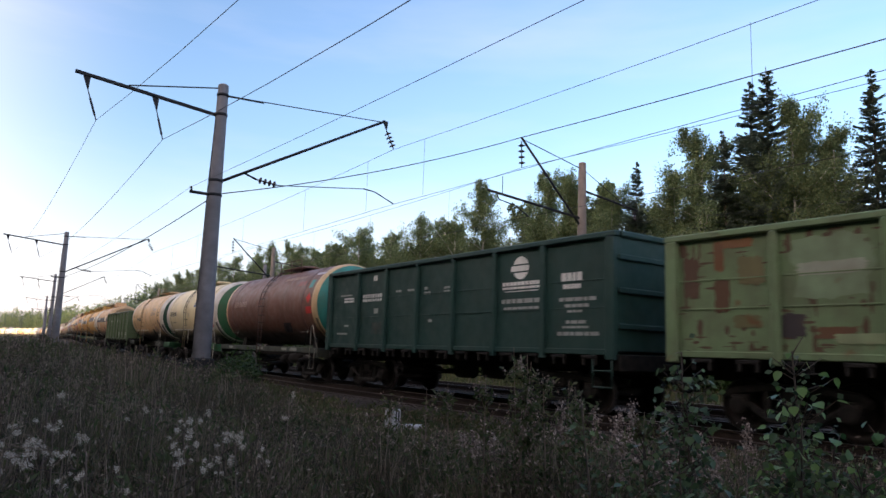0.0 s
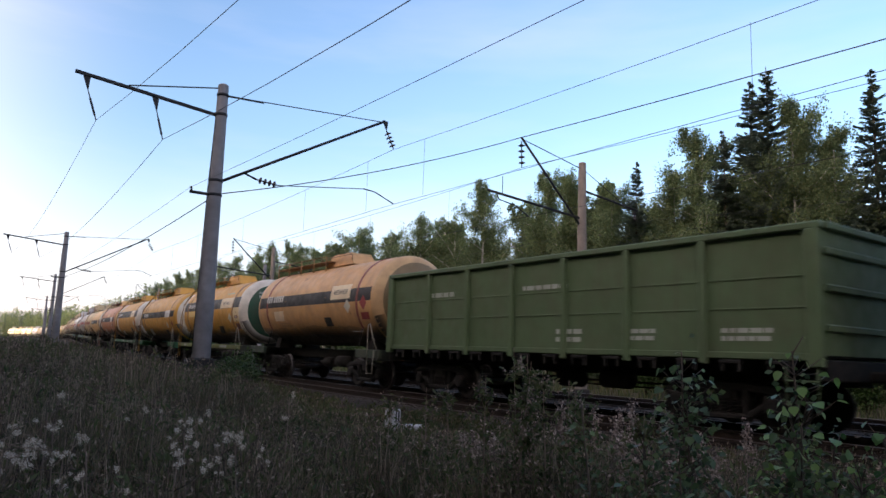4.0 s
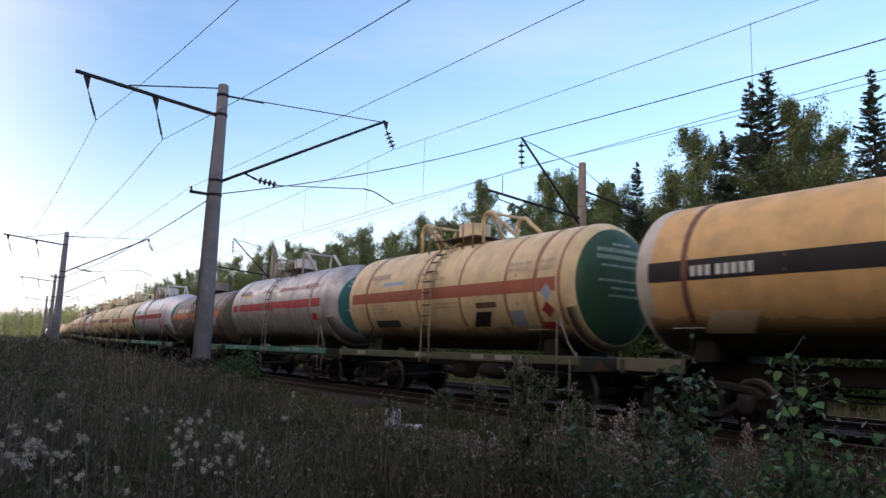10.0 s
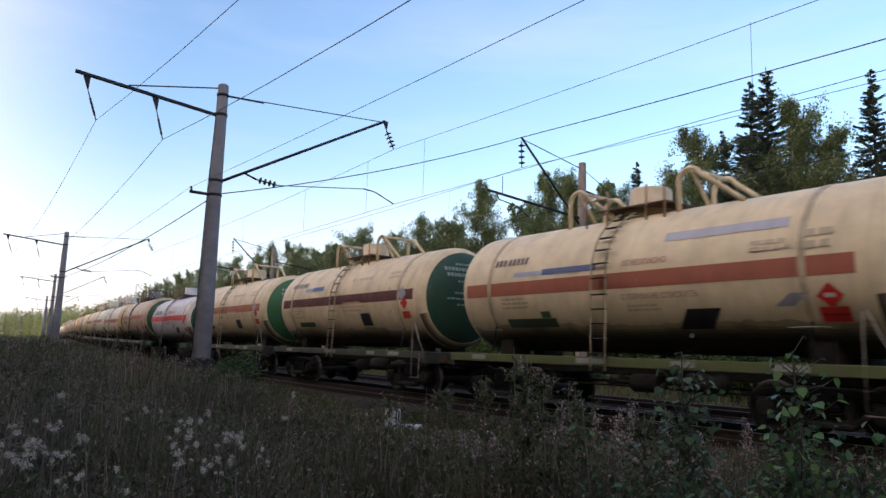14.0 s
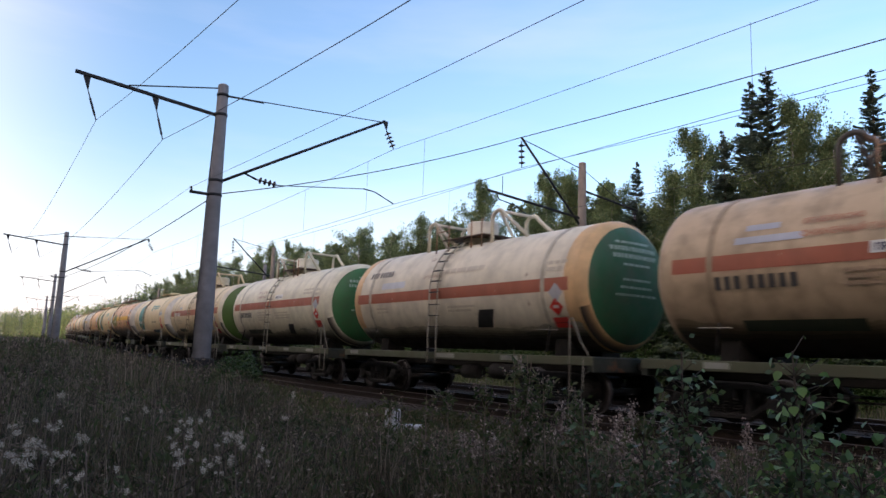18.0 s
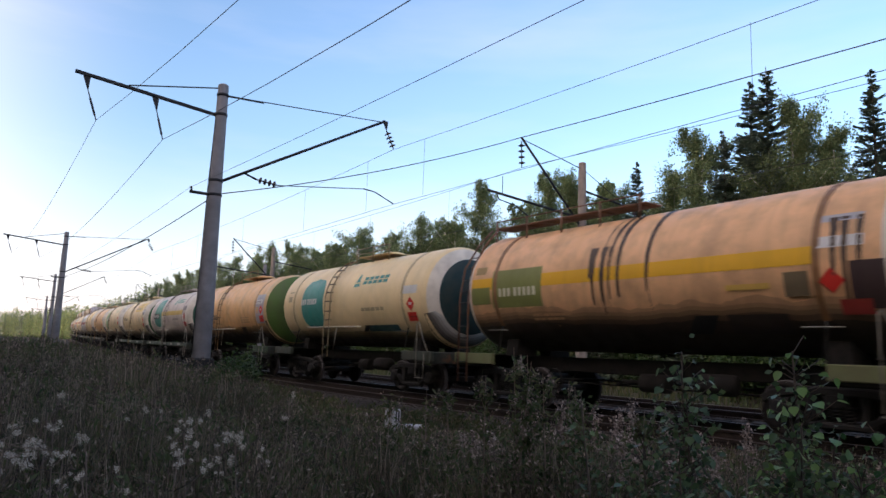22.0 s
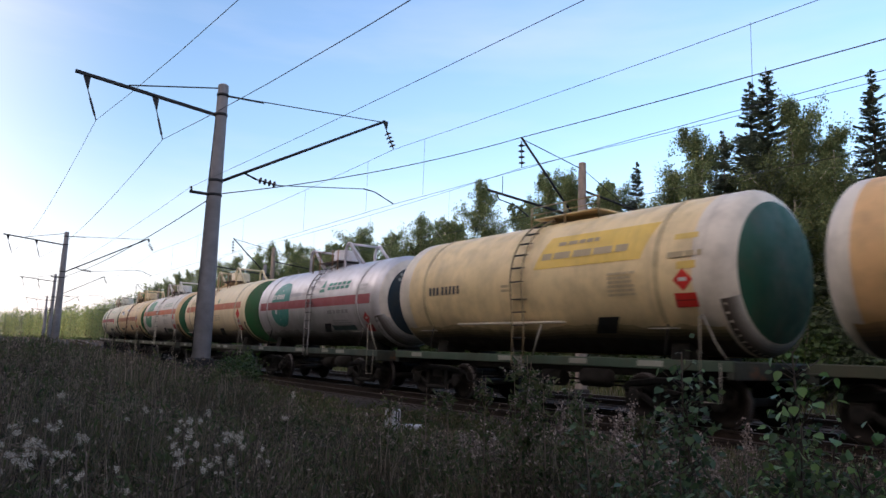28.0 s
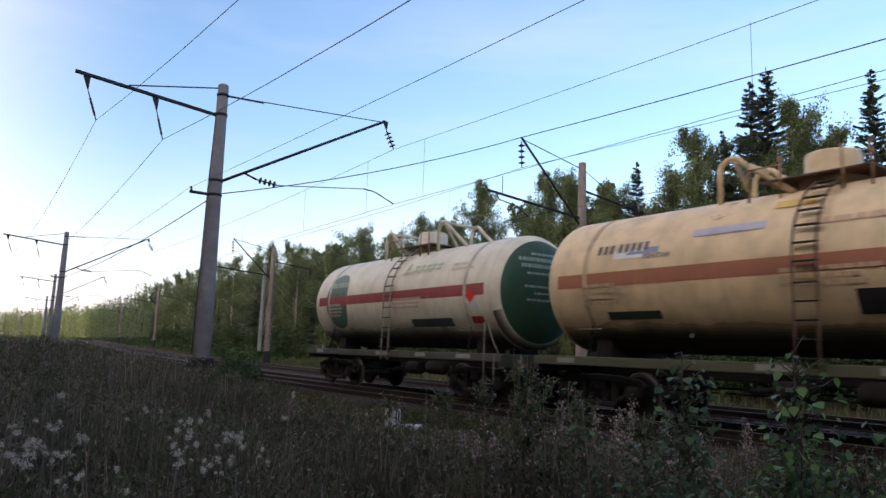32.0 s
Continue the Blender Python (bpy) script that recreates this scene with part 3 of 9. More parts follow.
def strips(f, rows, lift, slot=0, flip=1):
    """Rows (h, u_left, u_right) from bottom to top: a curved patch; thin rim closes it."""
    n = len(rows)
    V = []
    for h, ul, ur in rows:
        V += [wrap(ul, h, lift), wrap(ur, h, lift)]
    F = []
    for i in range(n - 1):
        F.append((2 * i, 2 * i + 2, 2 * i + 3, 2 * i + 1))
    if flip < 0:
        V = [(x, -y, z) for x, y, z in V]
        F = [q[::-1] for q in F]
    return f.add(V, F, slot, True)


def rect_rows(u0, u1, h0, h1, n=None):
    n = n or max(1, int(abs(h1 - h0) / 0.12))
    return [(h0 + (h1 - h0) * i / n, max(u0, u1), min(u0, u1)) for i in range(n + 1)]


def disc_rows(u, h, ru, rh, n=14, power=2.0):
    out = []
    for i in range(n + 1):
        t = -1 + 2 * i / n
        q = (1 - abs(t) ** power) ** (1 / power)
        out.append((h + rh * t, u + ru * q, u - ru * q))
    return out


def diamond_rows(u, h, r):
    return [(h - r, u + 0.001, u - 0.001), (h, u + r, u - r), (h + r, u + 0.001, u - 0.001)]


def bars(f, u, h, width, size, lines, gap=1.7, rng=None, lift=0.012, ragged=0.25):
    """Lines of small lettering that cannot be read, as rows of short bars; u is the edge where reading starts."""
    rng = rng or random.Random(1)
    for i in range(lines):
        x = u
        end = u - width * (1 - ragged * rng.random())
        while x > end:
            step = size * rng.uniform(1.2, 3.6)
            strips(f, rect_rows(x, max(end, x - step), h - i * size * gap, h - i * size * gap + size), lift)
            x -= step + size * rng.uniform(0.3, 0.6)
    return f


def digit_row(f, u, h, size, count=8, lift=0.012):
    """A fleet number, as a row of upright bars."""
    for i in range(count):
        x = u - i * size * 0.80 - (size * 0.3 if i > 2 else 0)
        strips(f, rect_rows(x, x - size * 0.5, h, h + size), lift)
    return f


def words(name, body, u, h, size, material, parent, lift=0.013, width=None):
    """Readable lettering bent round the shell; reading starts at u."""
    cu = bpy.data.curves.new("lettering", "FONT")
    cu.body, cu.size, cu.resolution_u, cu.offset = body, size, 2, size * 0.03
    ob = bpy.data.objects.new("lettering", cu)
    scene.collection.objects.link(ob)
    me = bpy.data.meshes.new_from_object(ob.evaluated_get(bpy.context.evaluated_depsgraph_get()))
    bpy.data.objects.remove(ob)
    bpy.data.curves.remove(cu)
    xs = [v.co.x for v in me.vertices] or [0, 1]
    k = width / (max(xs) - min(xs)) if width else 1
    for v in me.vertices:
        v.co = wrap(u - v.co.x * k, h + v.co.y, lift)
    me.materials.clear()
    me.materials.append(material)
    me.update()
    return part(name, me, material, parent)


def head_x(r, half, cyl):
    """How far out the dished end stands at radius r."""
    q = min(r / R, 1.0)
    return cyl + (half - cyl) * (1 - q ** 2.6) ** (1 / 2.1)


def tube_arch(u0, run, y, z0, z1):
    """A guard hoop: an upright leg at u0, a round shoulder, then a leg sloping down to the shell run metres ahead."""
    n, rad = 9, 0.26
    pts = [(u0, y, z0)]
    for i in range(n + 1):
        q = radians(180 - 152 * i / n)
        pts.append((u0 - rad - rad * math.cos(q), y, z1 - rad + rad * math.sin(q)))
    return pts + [(u0 - run, y, z0 + 0.05)]


def wheelset_form():
    f = Form()
    f.rod((0, -1.1, 0), (0, 1.1, 0), 0.085, 12)
    for sg in (-1, 1):
        y = sg * 0.79
        f.lathe([(y - 0.065, 0.0), (y - 0.065, 0.36), (y - 0.06, 0.45), (y - 0.045, 0.475), (y + 0.035, 0.468), (y + 0.06, 0.45), (y + 0.065, 0.36), (y + 0.03, 0.34), (y + 0.02, 0.16), (y + 0.09, 0.14), (y + 0.09, 0.0)] if sg > 0 else
                [(y - 0.09, 0.0), (y - 0.09, 0.14), (y - 0.02, 0.16), (y - 0.03, 0.34), (y - 0.065, 0.36), (y - 0.06, 0.45), (y - 0.035, 0.468), (y + 0.045, 0.475), (y + 0.06, 0.45), (y + 0.065, 0.36), (y + 0.065, 0.0)],
                "y", 28, slots=[0, 0, 1, 1, 1, 0, 0, 0, 0, 0])
        for k in range(3):
            t = k * 2 * math.pi / 3
            f.box((0.25 * math.cos(t), y + sg * 0.045, 0.25 * math.sin(t)), (0.09, 0.03, 0.09), bevel=0.01)
    return f


def side_frame_form():
    """Cast bogie side: a truss with pedestals over the axle boxes and a spring window."""
    f = Form()
    top = [(-1.2, 0, 0.62), (-1.05, 0, 0.72), (-0.45, 0, 0.80), (0.45, 0, 0.80), (1.05, 0, 0.72), (1.2, 0, 0.62)]
    for a, b in zip(top[:-1], top[1:]):
        c = ((a[0] + b[0]) / 2, 0, (a[2] + b[2]) / 2)
        L = math.hypot(b[0] - a[0], b[2] - a[2])
        f.box(c, (L + 0.06, 0.16, 0.15), bevel=0.03, m=Matrix.Rotation(-math.atan2(b[2] - a[2], b[0] - a[0]), 3, "Y"))
    for sg in (-1, 1):
        f.box((sg * 0.42, 0, 0.50), (0.14, 0.15, 0.52), bevel=0.03)
        f.box((sg * 0.62, 0, 0.40), (0.58, 0.14, 0.12), bevel=0.03, m=Matrix.Rotation(radians(sg * -32), 3, "Y"))
        f.box((sg * 0.925, 0, 0.60), (0.36, 0.17, 0.14), bevel=0.03)
    f.box((0, 0, 0.27), (0.95, 0.2, 0.11), bevel=0.03)
    return f


def spring_form():
    f = Form()
    for x in (-0.2, 0.0, 0.2):
        pts = [(x + 0.075 * math.cos(t * 0.9), 0.075 * math.sin(t * 0.9), 0.33 + 0.24 * t / 31) for t in range(32)]
        f.tube(pts, 0.018, 5)
    return f


def axle_box_form():
    f = Form()
    f.lathe([(0.0, 0.0), (0.0, 0.15), (0.10, 0.15), (0.12, 0.12), (0.12, 0.0)], "y", 16)
    f.box((0, 0.0, 0.06), (0.34, 0.16, 0.22), bevel=0.03)
    return f


WHEELSETS = ([], [])


def bogie(parent, x):
    bol = shared("bolster", lambda: Form().box((0, 0, 0.66), (0.42, 2.2, 0.26), bevel=0.05).rod((0, 0, 0.75), (0, 0, 0.98), 0.2, 14).box((0.62, 0, 0.42), (0.08, 1.5, 0.10), bevel=0.02).box((-0.62, 0, 0.42), (0.08, 1.5, 0.10), bevel=0.02), [M_UNDER])
    b = part("bogie", bol, M_UNDER, parent, "dark cast-iron bogie", Matrix.Translation((x, 0, 0)))
    for sg in (-1, 1):
        part("side_frame", shared("side_frame", side_frame_form, [M_UNDER]), M_UNDER, b, at=Matrix.Translation((0, sg * 1.02, 0)))
        part("spring", shared("spring", spring_form, [M_UNDER]), M_UNDER, b, at=Matrix.Translation((0, sg * 1.02, 0)))
        for k, wx in enumerate((-0.925, 0.925)):
            part("axle_box", shared("axle_box", axle_box_form, [M_UNDER]), M_UNDER, b, at=Matrix.Translation((wx, sg * 1.04, 0.475)) @ (Matrix.Rotation(math.pi, 4, "Z") if sg < 0 else Matrix.Identity(4)))
    for k, wx in enumerate((-0.925, 0.925)):
        ws = part("wheelset", shared("wheelset", wheelset_form, [M_WHEEL, M_TREAD]), M_WHEEL, b, "steel wheels with a bright tread", Matrix.Translation((wx, 0, 0.475)))
        WHEELSETS[k].append(ws)
        for sg in (-1, 1):
            part("brake_shoe", shared("brake_shoe", lambda: Form().box((0, 0, 0), (0.07, 0.09, 0.3), bevel=0.02), [M_UNDER]), M_UNDER, b, at=Matrix.Translation((wx + (0.52 if wx < 0 else -0.52), sg * 0.79, 0.45)))
    return b


def coupler_form():
    f = Form()
    f.box((0.25, 0, 1.04), (0.6, 0.16, 0.18), bevel=0.03)
    f.box((0.62, 0.05, 1.04), (0.26, 0.36, 0.30), bevel=0.06)
    f.box((0.74, -0.13, 1.04), (0.2, 0.12, 0.26), bevel=0.04)
    f.tube([(0.05, 0.35, 1.15), (0.2, 0.38, 0.85), (0.45, 0.36, 0.6), (0.7, 0.34, 0.62)], 0.03, 6)
    return f


def running_gear(parent, half):
    """Bogies, couplers and brake gear shared by all wagons; half: from the middle to the end beam."""
    for x in (-3.9, 3.9) if half < 6 else (-4.33, 4.33):
        bogie(parent, x)
    me = shared("coupler", coupler_form, [M_UNDER])
    part("coupler", me, M_UNDER, parent, at=Matrix.Translation((half - 0.12, 0, 0)))
    part("coupler", me, M_UNDER, parent, at=Matrix.Translation((-half + 0.12, 0, 0)) @ Matrix.Rotation(math.pi, 4, "Z"))
    part("brake_cylinder", shared("brake_cylinder", lambda: Form().rod((-0.3, 0.35, 0.72), (0.35, 0.35, 0.72), 0.19, 14).rod((0.35, 0.35, 0.72), (0.9, 0.35, 0.72), 0.05, 8), [M_UNDER]), M_UNDER, parent)
    part("air_tank", shared("air_tank", lambda: Form().lathe([(-2.0, 0.0), (-1.98, 0.12), (-1.9, 0.2), (-1.2, 0.2), (-1.12, 0.12), (-1.1, 0.0)], "x", 16, centre=(0, 0.62, 0.78)), [M_UNDER]), M_UNDER, parent)
    part("brake_rod", shared("brake_rod", lambda: Form().rod((-3.2, 0.15, 0.62), (3.2, 0.15, 0.62), 0.02, 6).rod((-2.6, -0.2, 0.7), (2.6, -0.2, 0.7), 0.025, 6).box((0.9, 0.2, 0.68), (0.05, 0.7, 0.07)), [M_UNDER]), M_UNDER, parent)
    part("brake_wheel", shared("brake_wheel", lambda: Form().tube([(1.9 + 0.22 * math.cos(t * 0.4487), 1.42, 0.72 + 0.22 * math.sin(t * 0.4487)) for t in range(15)], 0.018, 6).rod((1.68, 1.42, 0.72), (2.12, 1.42, 0.72), 0.012, 5).rod((1.9, 1.42, 0.5), (1.9, 1.42, 0.94), 0.012, 5).rod((1.9, 1.42, 0.72), (1.9, 0.5, 0.72), 0.018, 5), [M_UNDER]), M_UNDER, parent)


def tank_wagon(L):
    """A four-axle tank wagon. The travelling end is at -x; the camera's side is +y."""
    global R, ZC
    R, ZC = L.get("radius", 1.5), L.get("axis", 2.84)
    kind = L["kind"]
    rng = random.Random(L["seed"])
    base = L["base"]
    half, cyl = L.get("half", 5.36), L.get("half", 5.36) - 0.52
    body = paint(base, L.get("dirt", 0.36), L.get("rust", 0.0), L.get("metal", 0.0), L.get("rough", 0.45), L.get("streak", 0.36))
    t = thing("tank_wagon", None, label=L["label"], category="tank wagon", group="tank wagons of the train")
    ring = body if "ring" not in L else paint(tuple(round(0.62 * a + 0.38 * b, 3) for a, b in zip(L.get("ring", base), (0.60, 0.44, 0.26))), 0.4)
    disc = paint(tuple(round(v * 0.75, 3) for v in L.get("disc", base)), 0.5)
    # shell: profile from the trailing end to the travelling end
    rd, rr = L.get("disc_r", 1.25), L.get("ring_r", 1.5)
    wide = L.get("ring_wide", 0.0)
    rd, rr = rd * R / 1.5, rr * R / 1.5
    radii = sorted(set([q * R / 1.5 for q in (0.0, 0.3, 0.6, 0.9, 1.1, 1.22, 1.32, 1.40, 1.46, 1.49)] + [R, rd, min(rr, R)]))
    prof, slots = [], []
    end = [(head_x(r, half, cyl), r) for r in radii]

    def slot_of(r_mid):
        return 2 if r_mid < rd else (1 if r_mid < rr else 0)
    ctr = [(radii[i] + radii[i + 1]) / 2 for i in range(len(radii) - 1)]
    prof += [(u, r) for u, r in end]
    slots += [slot_of(c) for c in ctr]
    stops = [cyl - wide] if wide else []
    stops += [3.0, 1.0, -1.0, -3.0] + ([-cyl + wide] if wide else [])
    for i, u in enumerate(stops):
        prof.append((u, R))
        slots.append(1 if wide and i == 0 else 0)
    prof += [(-u, r) for u, r in reversed(end)]
    slots += [1 if wide else 0] + [slot_of(c) for c in reversed(ctr)]
    shell = Form().lathe([(-u, r) for u, r in prof], "x", 56, slots, (0, 0, ZC))
    part("tank_shell", shell, [body, ring, disc], t, L.get("shell_label", ""))
    rail_m = paint(L.get("rails", (0.24, 0.22, 0.18)), 0.5, 0.3, 0, 0.6)
    # straps and their shoes
    strap_m = paint(L.get("strap", tuple(v * 0.7 for v in base)), 0.6, 0.25)
    strap_u = L.get("straps", (3.9, -3.88))
    for u in strap_u:
        f = Form()
        n = 30
        V, F = [], []
        for i in range(n + 1):
            a = radians(-38 + 256 * i / n)
            for du, q in ((-0.06, 0.0), (-0.06, 0.016), (0.06, 0.016), (0.06, 0.0)):
                V.append((u + du, (R + q) * math.cos(a), ZC + (R + q) * math.sin(a)))
        for i in range(n):
            for k in range(3):
                F.append((4 * i + k, 4 * i + k + 1, 4 * i + 5 + k, 4 * i + 4 + k))
        f.add(V, F, 0, False)
        part("strap", f, strap_m, t)
        part("strap_rod", Form().rod((u, 1.22, 1.9), (u, 1.34, 1.3), 0.025, 6), M_UNDER, t)
        part("strap_shelf", Form().box((u, 1.36, 1.80), (0.62, 0.12, 0.025), bevel=0.008), rail_m, t)
    for u in L.get("bands", ()):
        f = Form()
        for i in range(28):
            a0, a1 = radians(-38 + 256 * i / 28), radians(-38 + 256 * (i + 1) / 28)
            f.add([(u + du, (R + 0.007) * math.cos(a), ZC + (R + 0.007) * math.sin(a)) for a in (a0, a1) for du in (-0.045, 0.045)], [(0, 1, 3, 2)], 0, True)
        part("rusty_band", f, strap_m, t, "thin rust-stained band")
    for u in L.get("seams", (2.2, -0.2, -2.0)):
        f = Form()
        V, F = [], []
        for i in range(25):
            a = radians(-40 + 220 * i / 24)
            for du, q in ((-0.012, 0.001), (0.0, 0.007), (0.012, 0.001)):
                V.append((u + du, (R + q) * math.cos(a), ZC + (R + q) * math.sin(a)))
        for i in range(24):
            for k in range(2):
                F.append((3 * i + k, 3 * i + k + 1, 3 * i + 4 + k, 3 * i + 3 + k))
        f.add(V, F, 0, True)
        part("weld_seam", f, body, t)
    # underframe
    under = paint(L.get("frame", (0.022, 0.028, 0.022)), 0.5, 0.2, 0, 0.6)
    sill = paint(tuple(round(v * 0.6, 3) for v in L.get("sill", (0.06, 0.09, 0.06))), 0.45, 0.2, 0, 0.55)
    part("centre_sill", Form().box((0, 0, 1.03), (10.7, 0.62, 0.34), bevel=0.02), M_UNDER, t)
    for sg in (-1, 1):
        part("end_beam", Form().box((sg * 5.33, 0, 1.06), (0.16, 3.0, 0.32), bevel=0.02), under, t)
        part("end_deck", Form().box((sg * 4.85, 0, 1.215), (0.98, 2.9, 0.03), bevel=0.005), under, t)
    full = L.get("full_sill", kind == "gas")
    for sg in (-1, 1):
        if full:
            part("side_sill", Form().box((0, sg * 1.46, 1.13), (10.8, 0.10, 0.19), bevel=0.012).box((0, sg * 1.42, 1.05), (10.8, 0.16, 0.03), bevel=0.005), sill, t)
        else:
            for e in (-1, 1):
                part("side_sill", Form().box((e * 4.72, sg * 1.44, 1.10), (1.5, 0.12, 0.26), bevel=0.015), sill, t)
    if full and not L.get("plain_sill"):
        for u, wd in ((4.2, 0.5), (0.2, 0.8), (-2.2, 0.5), (-3.4, 0.6)):
            u += rng.uniform(-0.6, 0.6)
            part("sill_patch", Form().box((u, 1.513, 1.14), (wd, 0.006, 0.11)), paint((0.27, 0.27, 0.23), 0.4), t, "pale faded paint patch")
    for u in (3.9, -3.9):
        for sg in (-1, 1):
            part("saddle", Form().add([(u - 0.2, sg * 0.25, 1.2), (u + 0.2, sg * 0.25, 1.2), (u + 0.2, sg * 0.92, 1.2), (u - 0.2, sg * 0.92, 1.2),
                                       (u - 0.2, sg * 0.25, 1.41), (u + 0.2, sg * 0.25, 1.41), (u + 0.2, sg * 0.85, 1.66), (u - 0.2, sg * 0.85, 1.66)],
                                      [(0, 3, 2, 1), (4, 5, 6, 7), (0, 1, 5, 4), (1, 2, 6, 5), (2, 3, 7, 6), (3, 0, 4, 7)]), M_UNDER, t)
    running_gear(t, 5.36)
    # handrails at the travelling end, steps
    if L.get("posts", True):
        part("handrail", Form().tube([(-4.75, 1.5, 0.55), (-4.75, 1.5, 2.0), (-4.79, 1.46, 2.05), (-5.02, 1.45, 1.55), (-5.25, 1.46, 1.25)], 0.017, 6).tube([(-5.15, 1.5, 1.2), (-5.15, 1.52, 0.5), (-4.75, 1.52, 0.5)], 0.014, 6), rail_m, t)
    # ladder
    lad = L.get("ladder", 0.2)
    lad_m = paint(L.get("ladder_col", tuple(round(v * (0.35 if kind == "oil" else 0.5), 3) for v in base)), 0.6, 0.35, 0, 0.6)
    if lad is not None:
        lift = 0.13
        lo = -0.9 if kind == "oil" else -1.5
        arc = [radians(a) for a in range(0, 72, 6)]
        pts = [(1.63, 0.95), (1.63, 1.9)] + [((R + lift) * math.cos(a), ZC + (R + lift) * math.sin(a)) for a in arc]
        rails = Form()
        for du in (-0.19, 0.19):
            rails.tube([(lad + du, y, z) for y, z in pts], 0.022, 5)
        ladder = part("ladder", rails, lad_m, t)
        rung = shared("rung", lambda: Form().box((0, 0, 0), (0.40, 0.10, 0.025), bevel=0.006), [M_STEEL])
        zs = [1.0, 1.3, 1.6, 1.9, 2.2, 2.5]
        steps = [(1.60, z) for z in zs] + [((R + 0.10) * math.cos(a), ZC + (R + 0.10) * math.sin(a)) for a in (radians(q) for q in range(0, 72, 11))]
        for y, z in steps:
            k = part("rung", rung, M_STEEL, ladder, at=Matrix.Translation((lad, y, z)))
        if L.get("board", kind == "oil"):
            part("step_board", Form().box((0.4, 1.56, 1.95), (3.7, 0.16, 0.045), bevel=0.01), paint((0.62, 0.54, 0.42), 0.35), t, "pale wooden step board")
            part("board_brace", Form().rod((lad - 0.75, 1.6, 1.9), (lad - 0.35, 1.5, 1.2), 0.025, 6), rail_m, t)
    top = ZC + R
    if kind == "gas":
        arch_m = paint(L.get("arch", tuple(v * 0.9 for v in base)), 0.35, 0.15)
        du = L.get("dome_u", 0.17)
        for u0 in (du + 1.83, du - 1.17) if L.get("hoops", True) else ():
            for y in (0.62, -0.62):
                part("guard_hoop", Form().tube(tube_arch(u0, 1.42, y, top - 0.17, top + 0.72), 0.054, 8), arch_m, t)
            um = u0 - 0.30
            part("hoop_brace", Form().rod((um, 0.62, top + 0.69), (um - 0.12, 0.2, top - 0.04), 0.042, 8).rod((um, -0.62, top + 0.69), (um, 0.62, top + 0.69), 0.042, 8), arch_m, t)
        part("dome", Form().lathe([(top - 0.1, 0.56), (top + 0.18, 0.56), (top + 0.19, 0.46), (top + 0.56, 0.46), (top + 0.61, 0.42), (top + 0.63, 0.0)], "z", 28, centre=(du, 0, 0)), paint(L.get("dome", tuple(v * 0.85 for v in base)), 0.5, 0.25), t, "valve cover drum")
        part("platform", Form().box((du, 0, top + 0.12), (1.9, 1.5, 0.035), bevel=0.008), paint((0.10, 0.06, 0.045), 0.5, 0.3), t)
        rusty = paint((0.30, 0.17, 0.10), 0.5, 0.4)
        for u in (1.3, 0.7, -0.35, -0.8):
            part("rail_post", shared("dome_post", lambda: Form().rod((0, 0, -0.25), (0, 0, 0.52), 0.022, 6), [rusty]), rusty, t, at=Matrix.Translation((u + du - 0.17, 0.83, top)))
        part("platform_rail", Form().rod((du + 1.13, 0.83, top + 0.36), (du + 0.53, 0.83, top + 0.36), 0.018, 6), rusty, t, "rusty railing")
    elif kind == "oil":
        f = Form().box((-0.55, 0.2, top + 0.09), (2.1, 0.9, 0.04), bevel=0.01)
        part("platform", f, paint(tuple(round(v * 0.75, 3) for v in base), 0.45, 0.15), t)
        for u in (0.55, -0.6, -1.65):
            part("rail_post", Form().rod((u, 0.68, top - 0.15), (u, 0.68, top + 0.38), 0.02, 6), lad_m, t)
        for z, r in ((top + 0.38, 0.018), (top + 0.2, 0.014)):
            part("platform_rail", Form().tube([(0.55, 0.68, z), (-1.65, 0.68, z)], r, 6), lad_m, t)
        part("manhole", Form().lathe([(top - 0.05, 0.36), (top + 0.16, 0.36), (top + 0.16, 0.42), (top + 0.2, 0.42), (top + 0.24, 0.3), (top + 0.26, 0.0)], "z", 20, centre=(-0.7, -0.1, 0)), body, t)
    else:
        box_m = paint(L.get("box", base), 0.4, 0.1)
        if L.get("walk", True):
            part("walkway", Form().box((2.4, 0.45, top + 0.16), (4.9, 0.55, 0.04), bevel=0.01), lad_m, t)
            for u in (4.75, 3.6, 2.4, 1.2, 0.1):
                part("rail_post", Form().rod((u, 0.75, top - 0.22), (u, 0.75, top + 0.36), 0.025, 6).rod((u, 0.75, top + 0.14), (u, 0.2, top + 0.14), 0.02, 6), lad_m, t)
            part("walkway_rail", Form().tube([(4.75, 0.75, top + 0.34), (0.1, 0.75, top + 0.34)], 0.018, 6), lad_m, t)
        if L.get("box_u", -0.5) is not None:
            bx = L.get("box_u", -0.5)
            f = Form()
            a, b, c, d = bx + 1.15, bx - 1.15, bx + 0.65, bx - 0.75
            V = [(a, -0.5, top - 0.03), (b, -0.5, top - 0.03), (b, 0.5, top - 0.03), (a, 0.5, top - 0.03), (c, -0.42, top + 0.42), (d, -0.42, top + 0.42), (d, 0.42, top + 0.42), (c, 0.42, top + 0.42)]
            f.add(V, [(0, 3, 2, 1), (4, 5, 6, 7)[::-1], (0, 1, 5, 4), (1, 2, 6, 5), (2, 3, 7, 6), (3, 0, 4, 7)])
            part("valve_cover", f, box_m, t, "sloping sheet cover over the valves")
            part("cover_rail", Form().tube([(a + 0.1, 0.62, top + 0.1), (a + 0.1, 0.62, top + 0.3), (b - 0.1, 0.62, top + 0.3), (b - 0.1, 0.62, top + 0.1)], 0.018, 6), lad_m, t)
